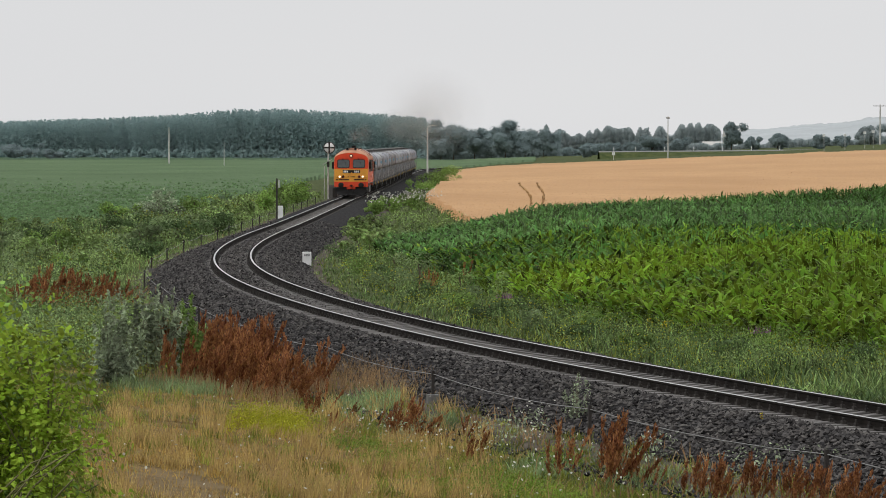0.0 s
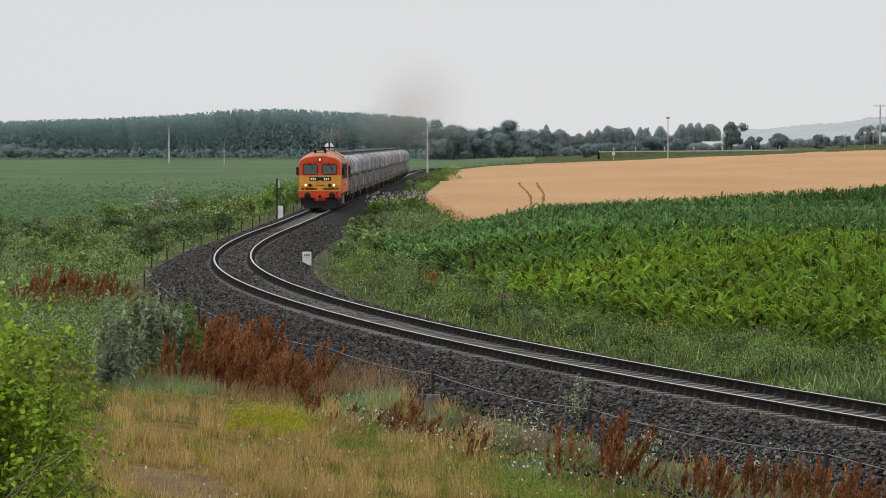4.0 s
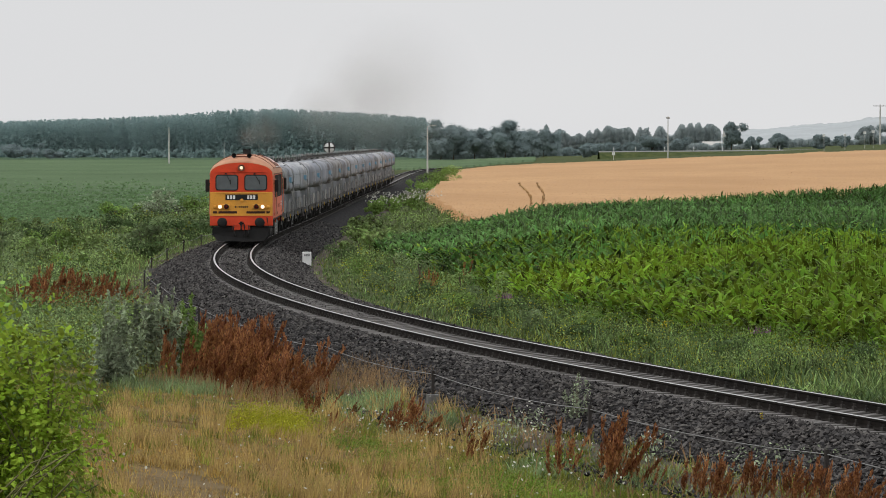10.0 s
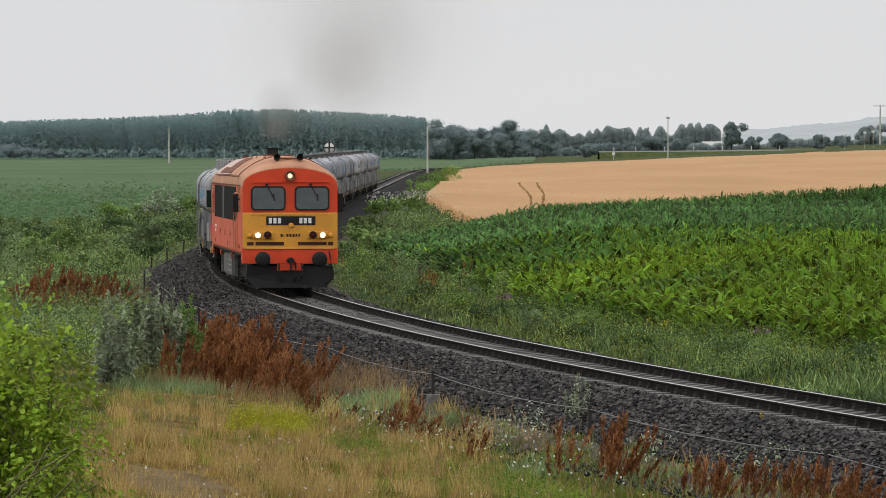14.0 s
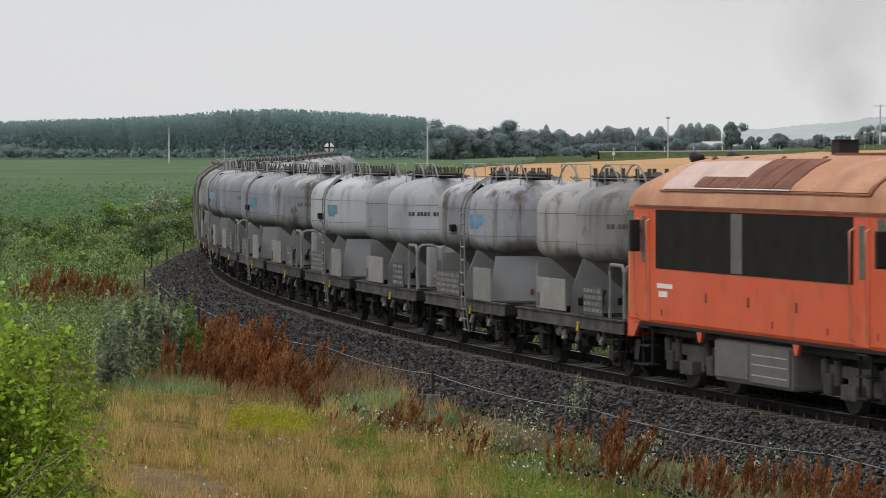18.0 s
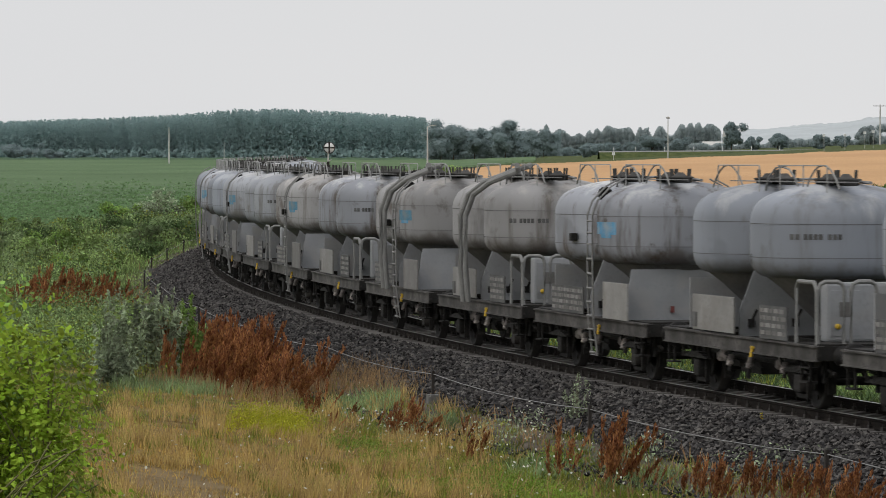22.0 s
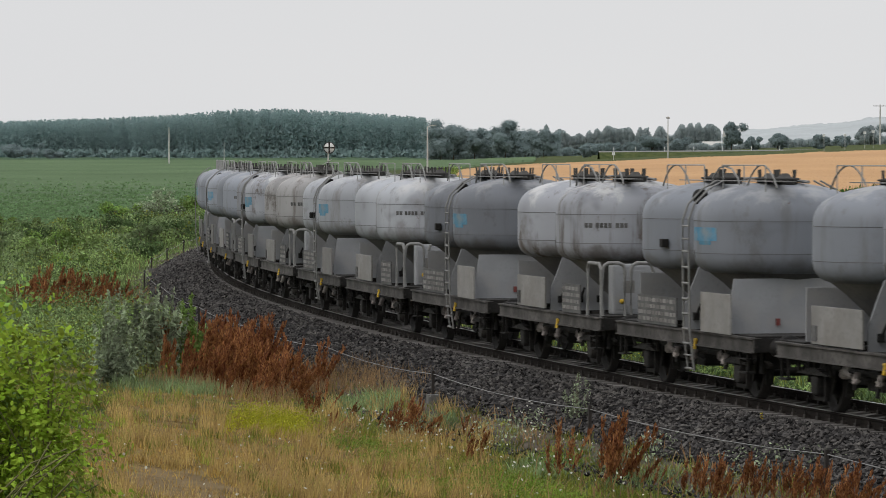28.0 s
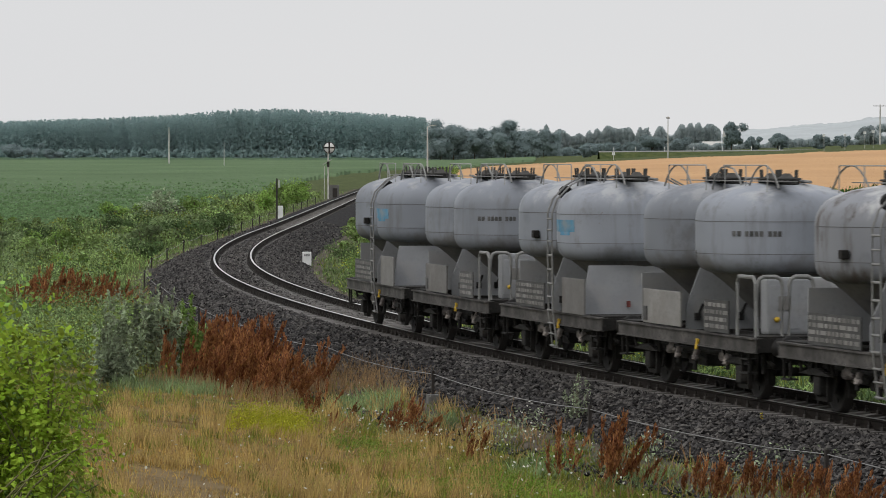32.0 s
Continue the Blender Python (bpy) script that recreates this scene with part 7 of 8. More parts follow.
def build_wood():
    n = 2100
    x = RNG.uniform(-198, -7, n)
    y = 1705 + RNG.uniform(0, 1, n) ** 1.4 * 90
    h = (wood_height(x) + 0.9) * 0.92 * RNG.uniform(0.90, 1.06, n) + (y - 1705) * 0.006
    per = 150
    k = np.repeat(np.arange(n), per)
    t = RNG.uniform(0.0, 1.0, len(k)) ** 0.8
    rad = (2.1 * np.sin(np.pi * np.clip(0.25 + 0.75 * t, 0, 1)) ** 0.7 + 0.15) * RNG.uniform(0.1, 1.25, len(k))
    a = RNG.uniform(0, 6.28, len(k))
    g = ground_z(x, y)
    p = np.stack([x[k] + rad * np.cos(a), y[k] + rad * np.sin(a), g[k] + (0.06 + 0.94 * t) * h[k]], -1)
    crowns = cards(p, RNG.uniform(0.7, 1.35, len(k)) * (1.1 - 0.45 * t), 0.3, 0.8, np.stack([np.cos(a), np.sin(a) - 0.3, 0.35 + 0 * a], -1), 1.0)
    trunks = strips(np.stack([x, y, g], -1), RNG.uniform(0, 6.28, n), h * 0.8, 0.45, 0, 0.02, 1, [1, 0.3])
    # the close-set mass of the trees behind the first rows
    wx = np.repeat(np.linspace(-205, -6, 160), 9)
    lv = np.tile(np.linspace(0, 1, 9), 160)
    wy = 1790 + 4 * np.sin(wx * 0.8) + 3 * np.sin(lv * 9 + wx * 0.3) + 14 * lv
    wz = ground_z(wx, wy) + lv * (wood_height(wx) + 0.9) * 0.84
    wi = np.arange(160 * 9).reshape(160, 9)
    mass = (np.stack([wx, wy, wz], -1), np.stack([wi[:-1, :-1], wi[1:, :-1], wi[1:, 1:], wi[:-1, 1:]], -1).reshape(-1, 4))
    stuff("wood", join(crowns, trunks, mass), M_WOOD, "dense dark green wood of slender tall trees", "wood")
    # scrub along its edge
    q = np.stack([RNG.uniform(-198, -5, 2600), RNG.uniform(1697, 1704, 2600)], -1)
    z = ground_z(q[:, 0], q[:, 1]) + RNG.uniform(0, 1, 2600) ** 1.5 * 4.0
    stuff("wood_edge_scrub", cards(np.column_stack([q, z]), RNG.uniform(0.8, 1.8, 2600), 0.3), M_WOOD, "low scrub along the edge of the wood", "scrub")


build_wood()
# far trees: x/y, distance, width, height, leaf material
FAR = [(-0.0005, 1500, 11, 15, 0), (0.0025, 1520, 9, 14, 0), (0.0075, 1560, 9, 11, 0), (0.0115, 1560, 9, 11.5, 0), (0.0148, 1500, 9.5, 14, 0), (0.0195, 1560, 10, 10, 0), (0.0238, 1500, 8, 11, 0), (0.0350, 1300, 7, 5.5, 0), (0.0400, 1500, 9, 6, 0), (0.0450, 1500, 9, 6, 0), (0.0495, 1450, 10, 8, 0), (0.0560, 1450, 9, 7, 0), (0.0685, 1450, 6.0, 11.5, 0), (0.0735, 1350, 6, 5, 0), (0.0795, 1250, 6, 5.5, 0), (0.0895, 1200, 5, 5.5, 0), (0.0948, 1180, 4.5, 4.2, 0), (0.1015, 1500, 11, 9, 1), (0.1085, 1500, 12, 10, 1), (-0.1015, 1600, 12, 6.5, 0), (-0.094, 1620, 8, 4.5, 0)]
FAR_SEED = {}
for i, (a, y, w, h, m) in enumerate(FAR):
    k = 1.0 if a < 0.03 or 0.068 < a < 0.069 else 0.8
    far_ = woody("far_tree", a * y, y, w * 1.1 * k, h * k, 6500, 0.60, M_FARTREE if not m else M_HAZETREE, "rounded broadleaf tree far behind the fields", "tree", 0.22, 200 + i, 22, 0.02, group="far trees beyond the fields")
    FAR_SEED[far_.name] = i


def far_belt(name, a0, a1, y, h0, h1, n, material, label, size=1.6):
    a = RNG.uniform(a0, a1, n)
    yy = y + RNG.uniform(-6, 9, n)
    x = a * yy
    top = h0 + (h1 - h0) * (0.5 + 0.5 * wave(x, yy * 0, 13.0, 3.0)) + 0.10 * h1 * np.sin(x * 0.9 + 2.5 * np.sin(x * 0.23)) + 0.12 * h1 * np.sin(x * 0.37 + 3 * np.sin(x * 0.11))
    z = ground_z(x, yy) + RNG.uniform(0, 1, n) ** 0.7 * top
    m = 150
    wa = np.repeat(np.linspace(a0, a1, m), 2)
    wx = wa * (y + 6)
    wy = np.full(2 * m, y + 6.0)
    wt = h0 + (h1 - h0) * (0.5 + 0.5 * wave(wx, wy * 0, 13.0, 3.0)) + 0.10 * h1 * np.sin(wx * 0.9 + 2.5 * np.sin(wx * 0.23)) + 0.12 * h1 * np.sin(wx * 0.37 + 3 * np.sin(wx * 0.11))
    wz = ground_z(wx, wy) + np.tile([0, 0.92], m) * wt
    wi = np.arange(2 * m).reshape(m, 2)
    mass = (np.stack([wx, wy, wz], -1), np.stack([wi[:-1, 0], wi[1:, 0], wi[1:, 1], wi[:-1, 1]], -1))
    stuff(name, join(cards(np.stack([x, yy, z], -1), RNG.uniform(0.6, 1.3, n) * size, 0.3, 1.0, np.stack([np.sin(x * 1.7), -0.7 + 0 * x, 0.5 + 0.5 * np.sin(x * 2.3 + z)], -1), 0.4), mass), material, label, "trees")


# Solid hearts close the crowns' dark gaps, lowering contrast as haze does.
for t in [ob for ob in bpy.data.objects if ob.name.split(".")[0] == "far_tree"]:
    i = FAR_SEED[t.name]
    k = 1.0 if FAR[i][0] < 0.03 or 0.068 < FAR[i][0] < 0.069 else 0.8
    w, h = FAR[i][2] * 1.1 * k, FAR[i][3] * k
    p, c, o = crown_points(4, w, h * 0.98, h * 0.02, 22, 200 + i)
    size = np.random.default_rng(200 + i)
    size.normal(0, 0.42, (22, 3))
    lumps = size.uniform(0.16, 0.34, 22) * min(w, h * 0.98)
    bm = bmesh.new()
    for q, r_ in zip(c, lumps):
        bmesh.ops.create_icosphere(bm, subdivisions=2, radius=float(r_) * 0.66, matrix=Matrix.Translation(q) @ Matrix.Diagonal((1.1, 1.1, 0.85, 1)))
    for v in bm.verts:
        v.co += Vector((math.sin(v.co.z * 3.1 + v.co.x), math.sin(v.co.x * 2.7), math.sin(v.co.x * 3.7 + v.co.z * 2))) * 0.3
    part("crown_heart", bm, M_FARTREE if not FAR[i][4] else M_HAZETREE, t)


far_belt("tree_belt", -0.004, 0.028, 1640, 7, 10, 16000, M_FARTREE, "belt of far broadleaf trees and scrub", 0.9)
far_belt("tree_belt", 0.024, 0.066, 2300, 10, 14.5, 24000, M_HAZETREE, "belt of trees in the distance, paled by painted haze", 1.2)
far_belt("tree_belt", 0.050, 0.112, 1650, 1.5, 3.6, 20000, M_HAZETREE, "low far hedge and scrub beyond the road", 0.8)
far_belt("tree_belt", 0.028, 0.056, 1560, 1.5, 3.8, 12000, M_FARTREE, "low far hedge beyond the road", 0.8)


def far_hill():
    A = np.linspace(0.05, 0.125, 80)
    rows = []
    for y, k in ((3300, 0.0), (3600, 0.75), (3900, 1.0), (4300, 0.85)):
        x = A * y
        z = ground_z(x, np.full(80, y)) + k * (12 + 8 * smooth((A - 0.062) / 0.025) + 5 * smooth((A - 0.092) / 0.012) + 1.5 * wave(x, x, 40.0) + RNG.uniform(-1, 1, 80) * 0.8)
        rows.append(np.stack([x, np.full(80, y), z], -1))
    V = np.stack(rows)
    idx = np.arange(320).reshape(4, 80)
    f = np.stack([idx[:-1, :-1], idx[:-1, 1:], idx[1:, 1:], idx[1:, :-1]], -1).reshape(-1, 4)
    # The hill's pale grey is distance haze put into its colour.
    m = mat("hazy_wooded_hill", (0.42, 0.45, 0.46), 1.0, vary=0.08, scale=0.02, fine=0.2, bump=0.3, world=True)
    tagged(new("far_hill", mesh("far_hill", V.reshape(-1, 3), f, [m], smooth_faces=True)), "wooded hills on the horizon, haze painted into their colour", "hill", kind="structure")


far_hill()


def far_road():
    """A road on a low bank, seen edge-on beyond the wheat."""
    m = mat("pale_far_asphalt", (0.21, 0.212, 0.21), 0.9, vary=0.1, scale=0.2, fine=4, bump=0.1, world=True)
    x = np.linspace(42, 125, 60)
    y = 1130 + 0.35 * (x - 27)
    top = 3.55 + 0.0075 * (x - 27)
    g = ground_z(x, y)
    V = np.stack([np.stack([x, y - 9, g - 0.3], -1), np.stack([x, y - 3.4, top - 0.30], -1), np.stack([x, y + 3.4, top], -1), np.stack([x, y + 10, g - 0.3], -1)], 1)
    idx = np.arange(240).reshape(60, 4)
    fs, mi = [], []
    for j in range(3):
        fs.append(np.stack([idx[:-1, j], idx[1:, j], idx[1:, j + 1], idx[:-1, j + 1]], -1))
        mi.append(np.full(59, 1 if j == 1 else 0))
    ob = new("road", mesh("road", V.reshape(-1, 3), np.concatenate(fs), [M_SOIL, m], np.concatenate(mi)))
    tagged(ob, "pale country road on a low grassy bank", "road", kind="structure")
    for xx in (46, 52, 60, 68, 76, 84, 92):
        yy, zz = 1130 + 0.35 * (xx - 27) - 3.0, 3.5 + 0.0075 * (xx - 27)
        tagged(place_part("road_marker", box(-0.1, 0.1, -0.08, 0.08, -0.05, 1.1, 0.02), M_WHITE, pose(xx, yy, zz)), "white roadside marker post", "marker post", group="roadside marker posts")


def place_part(name, bm, material, m):
    me = bpy.data.meshes.new(name)
    bm.to_mesh(me)
    bm.free()
    me.materials.append(material)
    ob = new(name, me)
    ob.matrix_basis = m
    return ob


far_road()


def pole(x, y, height, cross, label, r=0.14):
    p = tagged(empty("utility_pole", pose(x, y, gz(x, y) - 0.05)), label, "utility pole")
    part("pole", rod((0, 0, 0), (0, 0, height), r, r * 0.6, 10), M_CONCRETE, p)
    if cross:
        part("crossarm", box(-cross, cross, -0.07, 0.07, height - 0.55, height - 0.40), M_POST, p)
        for k in (-1, -0.5, 0.5, 1):
            part("insulator", lathe([(0, 0), (0.06, 0), (0.08, 0.1), (0.03, 0.22), (0, 0.24)], 8), M_CONCRETE, p, at=pose(k * cross * 0.92, 0, height - 0.40))
    return p


pole(-71.6, 1100, 9.9, 0, "slim pale concrete pole in the field", 0.22)
pole(-52.0, 1000, 6.0, 0, "short slim wooden pole in the field", 0.10)
lamp = pole(-2.6, 705, 8.3, 0, "pale concrete pole with a lamp arm", 0.17)
part("lamp_arm", pipe([(0, 0, 8.1), (0.3, 0, 8.4), (0.9, 0, 8.5)], 0.05), M_CONCRETE, lamp)
part("lamp_head", box(0.8, 1.4, -0.12, 0.12, 8.42, 8.56, 0.03), M_CONCRETE, lamp)
pole(48.1, 900, 9.6, 0.35, "pale concrete utility pole beyond the wheat", 0.15)
pole(135.0, 1300, 12.6, 2.2, "tall pylon with a crossarm beside the road", 0.32)
for a, y, h in ((0.0405, 1030, 1.9), (0.0905, 1090, 3.2), (0.0955, 1090, 3.0), (0.1002, 1085, 3.4), (0.1022, 1085, 3.6)):
    q = tagged(empty("road_sign", pose(a * y, y, gz(a * y, y) + (1.0 if a > 0.08 else 0.0))), "roadside sign on a post by the road", "road sign")
    part("post", rod((0, 0, -1.2), (0, 0, h), 0.06), M_CONCRETE, q)
    part("board", box(-0.35, 0.35, -0.05, 0.02, h - 0.7, h, 0.02), M_WHITE, q)


def barn():
    b = tagged(empty("barn", pose(106, 1660, gz(106, 1660) - 0.8)), "white farm building with a pale roof, far off", "building")
    part("wall", box(-3.5, 3.5, -3, 3, 0, 2.6), M_CONCRETE, b)
    bm = bmesh.new()
    v = [bm.verts.new(p) for p in ((-3.8, -3.3, 2.5), (3.8, -3.3, 2.5), (3.8, 3.3, 2.5), (-3.8, 3.3, 2.5), (-3.8, 0, 4.2), (3.8, 0, 4.2))]
    for f in ((0, 1, 5, 4), (2, 3, 4, 5), (0, 4, 3), (1, 2, 5), (3, 2, 1, 0)):
        bm.faces.new([v[i] for i in f])
    part("roof", bm, M_CONCRETE, b)
    part("door", box(-1, 1, -3.06, -3.0, 0, 2.2), M_POST, b)
    c = tagged(empty("church_tower", pose(112.5, 1680, gz(112.5, 1680))), "slim pale church tower with a pointed spire", "tower")
    part("shaft", box(-0.9, 0.9, -0.9, 0.9, 0, 6.0), M_CONCRETE, c)
    part("spire", rod((0, 0, 6.0), (0, 0, 10.0), 1.0, 0.05, 8), M_CONCRETE, c)


barn()


# ---- things along the line ----
def at_line(s, d, up=0.0):
    x, y = line_at(s, d)
    return float(x), float(y), gz(float(x), float(y)) + up


def wire_posts():
    spots = [-27.2, -15.6, -4.2, 7.9, 20.5, 31.1, 45.7, 64.8, 82.3, 101.5, 118.6, 136, 149.3, 162.3, 175.1, 186.5, 197.6, 208.4, 219.2, 231.3, 243.4, 256.3, 269.9, 283.8, 298.1]
    tops = []
    for i, s in enumerate(spots):
        x, y, z = at_line(s, -3.45 + 0.08 * math.sin(i * 2.1))
        z = max(z, -0.62 + float(line_z(s)))
        p = tagged(empty("wire_post", pose(x, y, z, 0, 0, math.degrees(np.interp(s, LINE_S, head)))), "short rusty iron post carrying a signal wire", "post", group="signal wire posts")
        b = box(-0.03, 0.03, -0.025, 0.03, -0.3, 0.50)
        part("stake", b, M_POST, p)
        part("pulley", lathe([(0.0, -0.015), (0.05, -0.015), (0.035, 0), (0.05, 0.015), (0, 0.015)], 12, Matrix.Rotation(radians(90), 4, "X")), M_POST, p, at=pose(0, -0.05, 0.42))
        if i in (3, 9):
            part("footing", box(-0.13, 0.13, -0.12, 0.12, -0.3, 0.02, 0.02), M_GREYBOX, p)
        tops.append(Vector((x, y, z + 0.43)))
    for i in range(len(tops) - 1):
        a, b = tops[i], tops[i + 1]
        pts = [a.lerp(b, t) - Vector((0, 0, 0.10 * 4 * t * (1 - t))) for t in (0, 0.2, 0.4, 0.6, 0.8, 1)]
        w = place_part("signal_wire", pipe(pts, 0.0075, 5), M_WIRE, Matrix())
        tagged(w, "thin weathered signal wire between posts", "wire", group="signal wire spans")


wire_posts()


def milestone():
    x, y, z = at_line(111.6, 3.15)
    bm = box(-0.20, 0.20, -0.08, 0.08, -0.2, 0.48, 0.04)
    m = tagged(empty("distance_stone", pose(x, y, float(line_z(111.6)) - 0.62, 0, 0, 4)), "white-painted distance stone beside the ballast", "distance stone")
    part("stone", bm, M_WHITE, m)
    for k in (-0.09, 0.0, 0.09):
        part("figure_bar", box(k - 0.025, k + 0.025, -0.086, -0.078, 0.28, 0.38), M_BOARD, m)


def marker_mast():
    x, y, z = at_line(215.9, -2.6)
    p = tagged(empty("marker_mast", pose(x, y, float(line_z(215.9)) - 0.45)), "thin dark mast with a white concrete foot", "mast")
    part("mast", rod((-0.12, 0, -0.1), (-0.12, 0, 2.75), 0.055, sides=8), M_POST, p)
    part("mast_cap", rod((0.02, 0, 2.1), (0.02, 0, 2.65), 0.05, sides=8), M_CONCRETE, p)
    b = box(-0.05, 0.30, -0.12, 0.12, -0.1, 0.85, 0.03)
    part("concrete_foot", b, M_WHITE, p, "white-painted concrete foot")


def disc_signal():
    x, y, z = at_line(305.8, -2.6)
    z = float(line_z(305.8)) - 0.4
    p = tagged(empty("disc_signal", pose(x, y, z, 0, 0, 0)), "tall signal mast with a round black-and-white disc", "signal")
    part("mast", rod((0, 0, 0), (0, 0, 4.75), 0.075, 0.06), M_CONCRETE, p)
    d = part("disc", lathe([(0, -0.02), (0.50, -0.02), (0.50, 0.02), (0, 0.02)], 32, Matrix.Rotation(radians(90), 4, "X")), M_WHITE, p, "white disc with a black cross", at=pose(0.1, -0.1, 4.65))
    part("disc_rim", lathe([(0.47, -0.03), (0.53, -0.03), (0.53, 0.03), (0.47, 0.03)], 32, Matrix.Rotation(radians(90), 4, "X")), M_POST, d)
    part("cross_bar", box(-0.46, 0.46, -0.032, -0.022, -0.07, 0.07), M_POST, d)
    part("cross_bar", box(-0.07, 0.07, -0.036, -0.026, -0.46, 0.46), M_POST, d)
    part("lantern", box(-0.12, 0.12, -0.2, 0.1, 2.9, 3.4, 0.03), M_POST, p)
    part("bracket", rod((-0.5, 0, 3.1), (0.35, 0, 3.6), 0.03), M_CONCRETE, p)
    part("side_rod", rod((-0.35, 0, 0), (-0.35, 0, 3.0), 0.03), M_CONCRETE, p)
    c = tagged(empty("relay_cabinet", pose(x + 0.45, y + 3, z)), "grey relay cabinet beside the signal", "cabinet")
    part("body", box(-0.45, 0.45, -0.3, 0.3, 0, 1.25, 0.03), M_GREYBOX, c)
    part("door", box(-0.12, 0.30, -0.33, -0.295, 0.1, 0.95, 0.02), M_POST, c)


milestone()
marker_mast()
disc_signal()
# ---- exhaust smoke: soft clouds of tiny faint flakes that ride along above and behind the stack ----
def smoke_material():
    m = bpy.data.materials.new("thin_brown_smoke")
    m.use_nodes = True
    n, l = m.node_tree.nodes, m.node_tree.links
    b, out = n["Principled BSDF"], n["Material Output"]
    b.inputs["Base Color"].default_value = (0.40, 0.36, 0.33, 1)
    b.inputs["Roughness"].default_value = 1.0
    b.inputs["Specular IOR Level"].default_value = 0.0
    t = n.new("ShaderNodeBsdfTransparent")
    x = n.new("ShaderNodeMixShader")
    soft = n.new("ShaderNodeAttribute")
    soft.attribute_name = "soft"
    fade = n.new("ShaderNodeMath")
    fade.operation = "MULTIPLY"
    fade.inputs[1].default_value = 0.33
    l.new(soft.outputs["Fac"], fade.inputs[0])
    l.new(fade.outputs[0], x.inputs[0])
    l.new(t.outputs[0], x.inputs[1])
    l.new(b.outputs[0], x.inputs[2])
    l.new(x.outputs[0], out.inputs["Surface"])
    return m


M_SMOKE = smoke_material()
SMOKE = []


def build_smoke():
    r = np.random.default_rng(77)
    # puffs: metres behind the stack, height over the rails, half width, half height, flakes
    rows = [(0.0, 4.9, 0.5, 0.45, 1), (0.4, 5.9, 0.9, 0.8, 1), (1.0, 7.2, 1.6, 1.1, 1), (2.0, 9.0, 2.5, 1.6, 1), (3.6, 11.0, 3.6, 2.0, 1), (6.5, 9.8, 3.6, 2.0, 1), (10.5, 9.4, 4.0, 2.2, 1)]
    k = 20
    an = np.arange(k) * math.tau / k
    for i, (back, z, w, h, n) in enumerate(rows):
        v = r.normal(size=(n, 3)) * [w, w, h] * 0.25
        size = r.uniform(0.9, 1.2, n) * (0.15 + 1.05 * w)
        # each flake is a soft disc that faces some way along the line
        u = r.normal(size=(n, 3)) * [0.2, 0.2, 0.1] + [1.0, 0, 0]
        u /= np.linalg.norm(u, axis=1)[:, None]
        q = np.cross(u, r.normal(size=(n, 3)) * [0.2, 1, 1])
        q /= np.linalg.norm(q, axis=1)[:, None]
        u2 = np.cross(u, q)
        V = np.empty((n, k + 1, 3))
        V[:, 0] = v
        V[:, 1:] = v[:, None, :] + size[:, None, None] * (q[:, None, :] * np.cos(an)[None, :, None] + u2[:, None, :] * np.sin(an)[None, :, None])
        f = np.array([(0, 1 + j, 1 + (j + 1) % k) for j in range(k)])
        F = (np.arange(n) * (k + 1))[:, None, None] + f[None]
        me = mesh("smoke_puff", V.reshape(-1, 3), F.reshape(-1, 3), [M_SMOKE])
        soft = np.zeros((n, k + 1), np.float32)
        soft[:, 0] = (0.85, 0.8, 0.72, 0.6, 0.42, 0.34, 0.24)[i]
        at_ = me.attributes.new("soft", "FLOAT", "POINT")
        at_.data.foreach_set("value", soft.ravel())
        ob = new("smoke_puff", me)
        tagged(ob, "thin brownish exhaust smoke drifting above the train", "smoke", group="exhaust smoke", kind="stuff")
        SMOKE.append((ob, back, z, i))


build_smoke()


def smoke_pose(t, back, z, i):
    """The wind carries the smoke to the inside of the bend, low and far while the engine is eased, upright when it works."""
    k = float(smooth((16 - t) / 4))
    up = (z - 5.0) * (1 - 0.5 * k)
    s = run_at(t) + LOCO_HALF - 0.2 + back * (1 + 2.5 * k)
    x, y = line_at(s, 0.10 + 0.26 * (z - 5.0) + 1.0 * k * (z - 5.0))
    return pose(float(x), float(y), float(line_z(s)) + 5.0 + up + 0.15 * math.sin(1.7 * t + i * 1.3), 0, 0, math.degrees(float(np.interp(s, LINE_S, head))) + 8 * math.sin(0.9 * t + i))
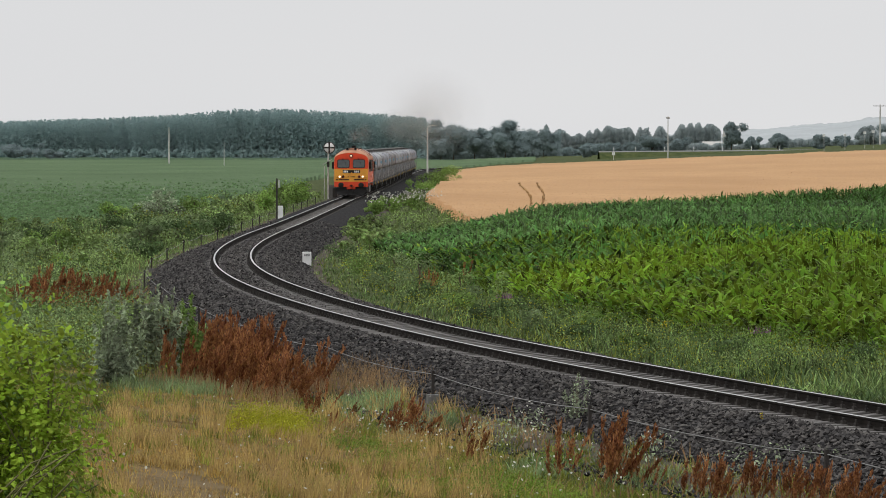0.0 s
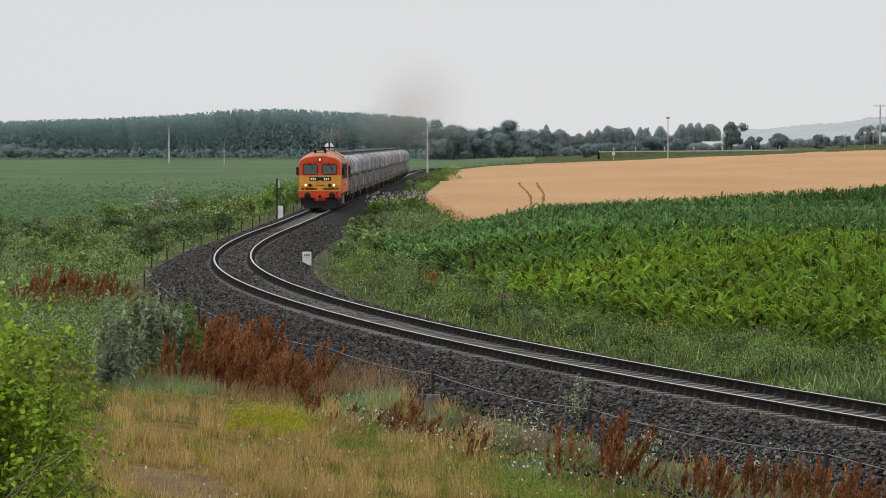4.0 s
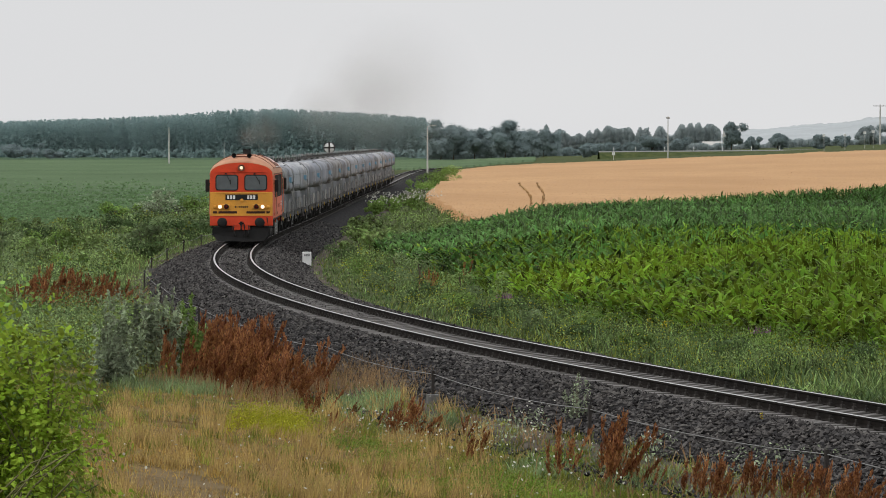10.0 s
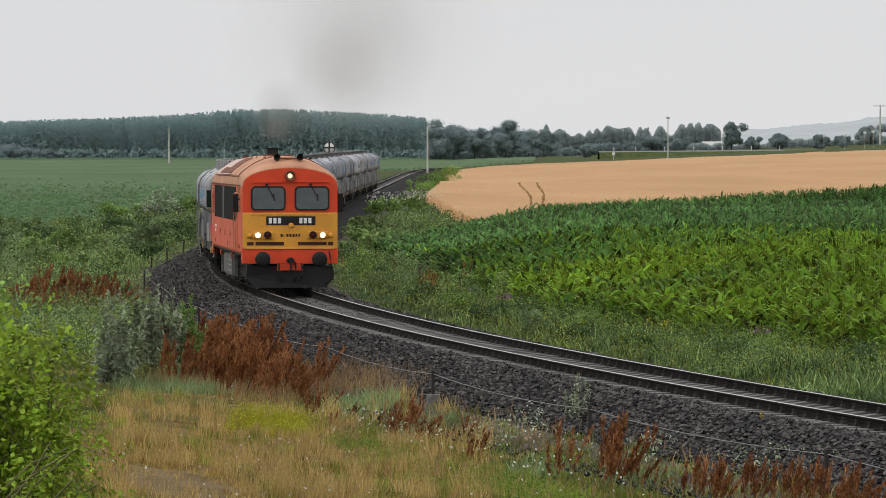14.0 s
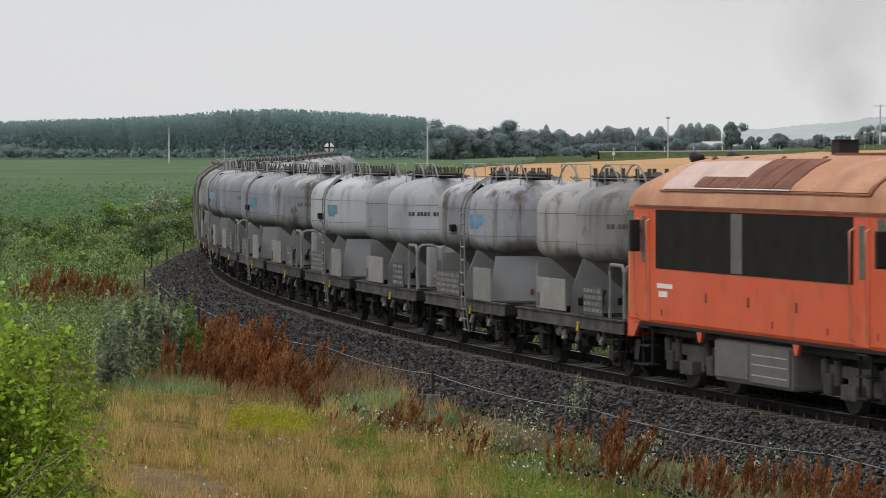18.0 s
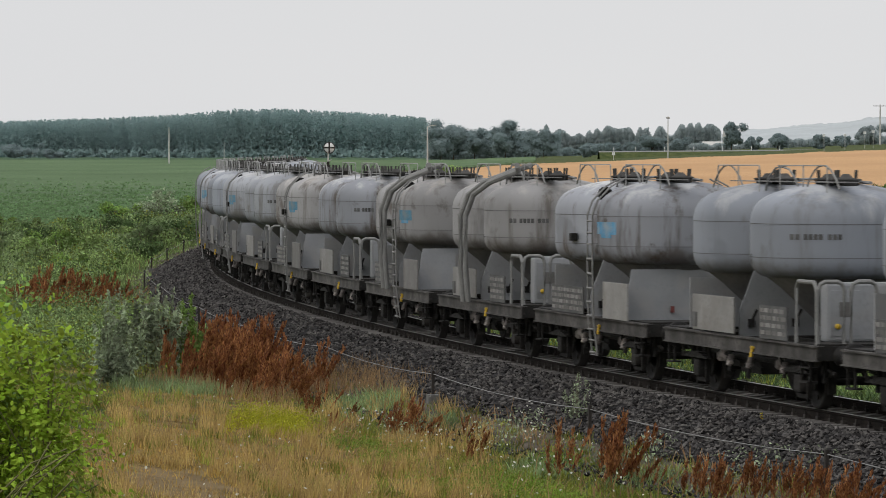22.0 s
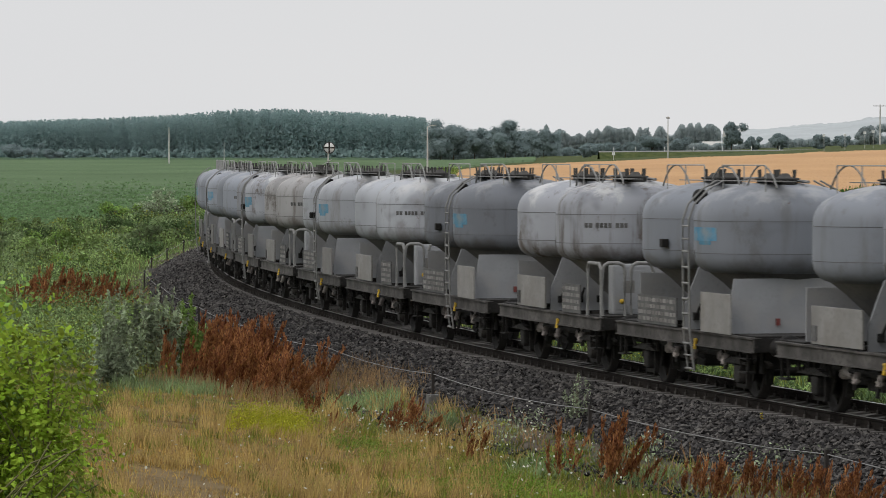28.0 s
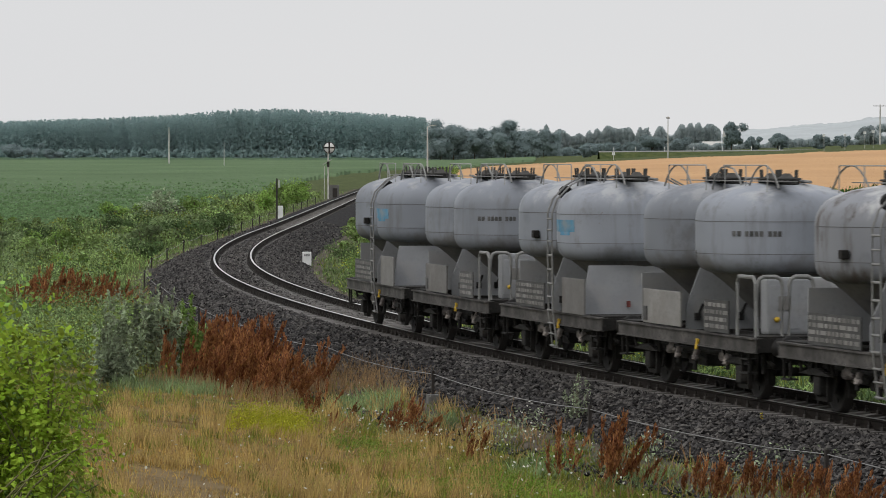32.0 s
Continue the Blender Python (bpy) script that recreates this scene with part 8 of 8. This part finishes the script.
# ---- sleepers, fastenings and loose stones, nearest first ----
def build_sleepers():
    prof = [(-1.25, 0.0), (-1.20, 0.04), (-0.9, 0.045), (-0.6, 0.045), (-0.3, 0.015), (0.3, 0.015), (0.6, 0.045), (0.9, 0.045), (1.20, 0.04), (1.25, 0.0)]

    def one(seed):
        rr = np.random.default_rng(seed)
        V, F = [], []
        for k, (y, z) in enumerate(prof):
            w = 0.13 if abs(y) > 0.4 else 0.11
            V += [(-w - 0.02, y, -0.12), (-w, y, z - 0.205), (w, y, z - 0.205), (w + 0.02, y, -0.12 - 0.2)]
            V[-4] = (-w - 0.02, y, -0.34)
        V = np.array(V) + rr.uniform(-0.004, 0.004, (len(V), 3))
        for k in range(len(prof) - 1):
            a, b = 4 * k, 4 * k + 4
            for j in range(3):
                F.append((a + j, b + j, b + j + 1, a + j + 1))
        F += [(0, 1, 2, 3), (4 * len(prof) - 1, 4 * len(prof) - 2, 4 * len(prof) - 3, 4 * len(prof) - 4)]
        return V, np.array(F)

    meshes = [mesh("sleeper", *one(i), [M_SLEEPER]) for i in range(3)]
    for me in meshes:
        bm = bmesh.new()
        bm.from_mesh(me)
        bmesh.ops.recalc_face_normals(bm, faces=bm.faces)
        bm.to_mesh(me)
        bm.free()
    rr = random.Random(8)
    s = -24.0
    far_v = []
    k = 0
    while s < 620:
        x, y = line_at(s)
        h = float(np.interp(s, LINE_S, head)) + rr.uniform(-0.006, 0.006)
        m = Matrix.Translation((float(x), float(y), float(line_z(s)) + rr.uniform(-0.006, 0.004) - 0.05 * min(1, max(0, (s - 35) / 40)))) @ Matrix.Rotation(h, 4, "Z")
        if k < 300:
            share("sleeper", meshes[k % 3], track, m)
        else:
            v, f = one(0)
            a = np.array(m)
            far_v.append((v @ a[:3, :3].T + a[:3, 3], f))
        k += 1
        s += 0.6
    v, f = join(*far_v)
    ob = new("far_sleepers", mesh("far_sleepers", v, f, [M_SLEEPER]))
    ob.parent = track
    ob["kind"] = "stuff"


build_sleepers()


def build_fastenings():
    """Rail chairs and clips beside both rails at every sleeper."""
    bm = bmesh.new()
    for g in (-0.7525, 0.7525):
        add_box(bm, -0.10, 0.10, g - 0.17, g + 0.17, -0.20, -0.165)
        for e in (-1, 1):
            add_box(bm, -0.055, 0.055, g + e * 0.07, g + e * 0.13, -0.17, -0.105)
            add_rod(bm, (0, g + e * 0.105, -0.12), (0, g + e * 0.105, -0.05), 0.022, sides=6)
    me = bpy.data.meshes.new("t")
    bm.to_mesh(me)
    bm.free()
    v = np.empty(len(me.vertices) * 3)
    me.vertices.foreach_get("co", v)
    v = v.reshape(-1, 3)
    me.calc_loop_triangles()
    t = np.empty(len(me.loop_triangles) * 3, np.int32)
    me.loop_triangles.foreach_get("vertices", t)
    t = t.reshape(-1, 3)
    bpy.data.meshes.remove(me)
    out = []
    for s in np.arange(-24.0, 250, 0.6):
        x, y = line_at(s)
        h = float(np.interp(s, LINE_S, head))
        c, n = math.cos(h), math.sin(h)
        r = np.array([[c, -n, 0], [n, c, 0], [0, 0, 1]])
        out.append((v @ r.T + [float(x), float(y), float(line_z(s))], t))
    vv, ff = join(*out)
    ob = new("rail_fastenings", mesh("rail_fastenings", vv, ff, [M_CLIP]))
    ob.parent = track
    ob["kind"] = "stuff"
    ob["label"] = "dark iron rail chairs and bolts"


build_fastenings()


def build_stones():
    """Loose ballast stones, thick near the camera."""
    def bed(d):
        return np.interp(d, [-3.75, -3.3, -1.75, -1.3, -1.0, -0.75, 0, 0.75, 1.0, 1.3, 1.75, 3.2, 3.7], [-0.95, -0.74, -0.20, -0.178, -0.22, -0.27, -0.27, -0.27, -0.22, -0.178, -0.20, -0.72, -0.95])
    octa = np.array([(1, 0, 0), (-1, 0, 0), (0, 1, 0), (0, -1, 0), (0, 0, 1), (0, 0, -1)], float)
    faces = np.array([(0, 2, 4), (2, 1, 4), (1, 3, 4), (3, 0, 4), (2, 0, 5), (1, 2, 5), (3, 1, 5), (0, 3, 5)])

    def lay(n, s0, s1, size0, size1, name, d0=-3.6, d1=3.6, lift=0.0):
        s = 1 / RNG.uniform(1 / (s1 + 80), 1 / (s0 + 80), n) - 80
        d = RNG.uniform(d0, d1, n)
        ok = (np.abs(np.abs(d) - 0.7525) > 0.10)
        on_sleeper = (np.abs(((s + 24) / 0.6 + 0.5) % 1 - 0.5) < 0.25) & (np.abs(d) < 1.26)
        ok &= ~(on_sleeper & (RNG.uniform(0, 1, n) < 0.93))
        s, d = s[ok], d[ok]
        n = len(s)
        x, y = line_at(s, d)
        size = RNG.uniform(size0, size1, n)
        inside = np.abs(d) < 1.2
        z = line_z(s) + bed(d) + size * 0.25 - 0.02 * inside + lift
        V = octa[None] * RNG.uniform(0.55, 1.25, (n, 6, 1)) + RNG.uniform(-0.25, 0.25, (n, 6, 3))
        q = RNG.uniform(0, 6.28, n)
        c, sn = np.cos(q)[:, None], np.sin(q)[:, None]
        X, Y = V[..., 0] * c - V[..., 1] * sn, V[..., 0] * sn + V[..., 1] * c
        V = np.stack([X, Y, V[..., 2] * 0.75], -1) * size[:, None, None] + np.stack([x, y, z], -1)[:, None, :]
        F = (np.arange(n) * 6)[:, None, None] + faces[None]
        ob = new(name, mesh(name, V.reshape(-1, 3), F.reshape(-1, 3), [M_STONE]))
        ob.parent = track
        ob["kind"] = "stuff"
        ob["label"] = "loose angular dark grey ballast stones"
    lay(60000, -24, 45, 0.030, 0.062, "near_stones")
    lay(34000, 45, 190, 0.035, 0.07, "farther_stones")
    lay(9000, 34, 170, 0.03, 0.055, "gauge_stones", -0.64, 0.64, 0.055)
    lay(3600, -24, 60, 0.02, 0.05, "stray_stones", -5.0, -3.4)


build_stones()
def motions():
    for thing, behind, half in MOVERS:
        walk(thing, [(t, vehicle_pose(run_at(t) + behind, half)) for t in np.arange(0, 32.01, 0.5)])
    for puff, back, z, i in SMOKE:
        walk(puff, [(t, smoke_pose(t, back, z, i)) for t in np.arange(0, 32.01, 1.0)])
    # wheels roll without slipping; twenty-five rows a second
    times = np.arange(801) / 25
    path = np.array([run_at(float(t)) for t in times])
    turns = {}
    for axle, place_, radius in SPINNERS:
        if radius not in turns:
            turns[radius] = [Matrix.Rotation((path[0] - q) / radius % math.tau, 4, "Y") for q in path]
        at_ = Matrix.Translation(place_)
        walk(axle, [(float(t), at_ @ m) for t, m in zip(times, turns[radius])])


motions()
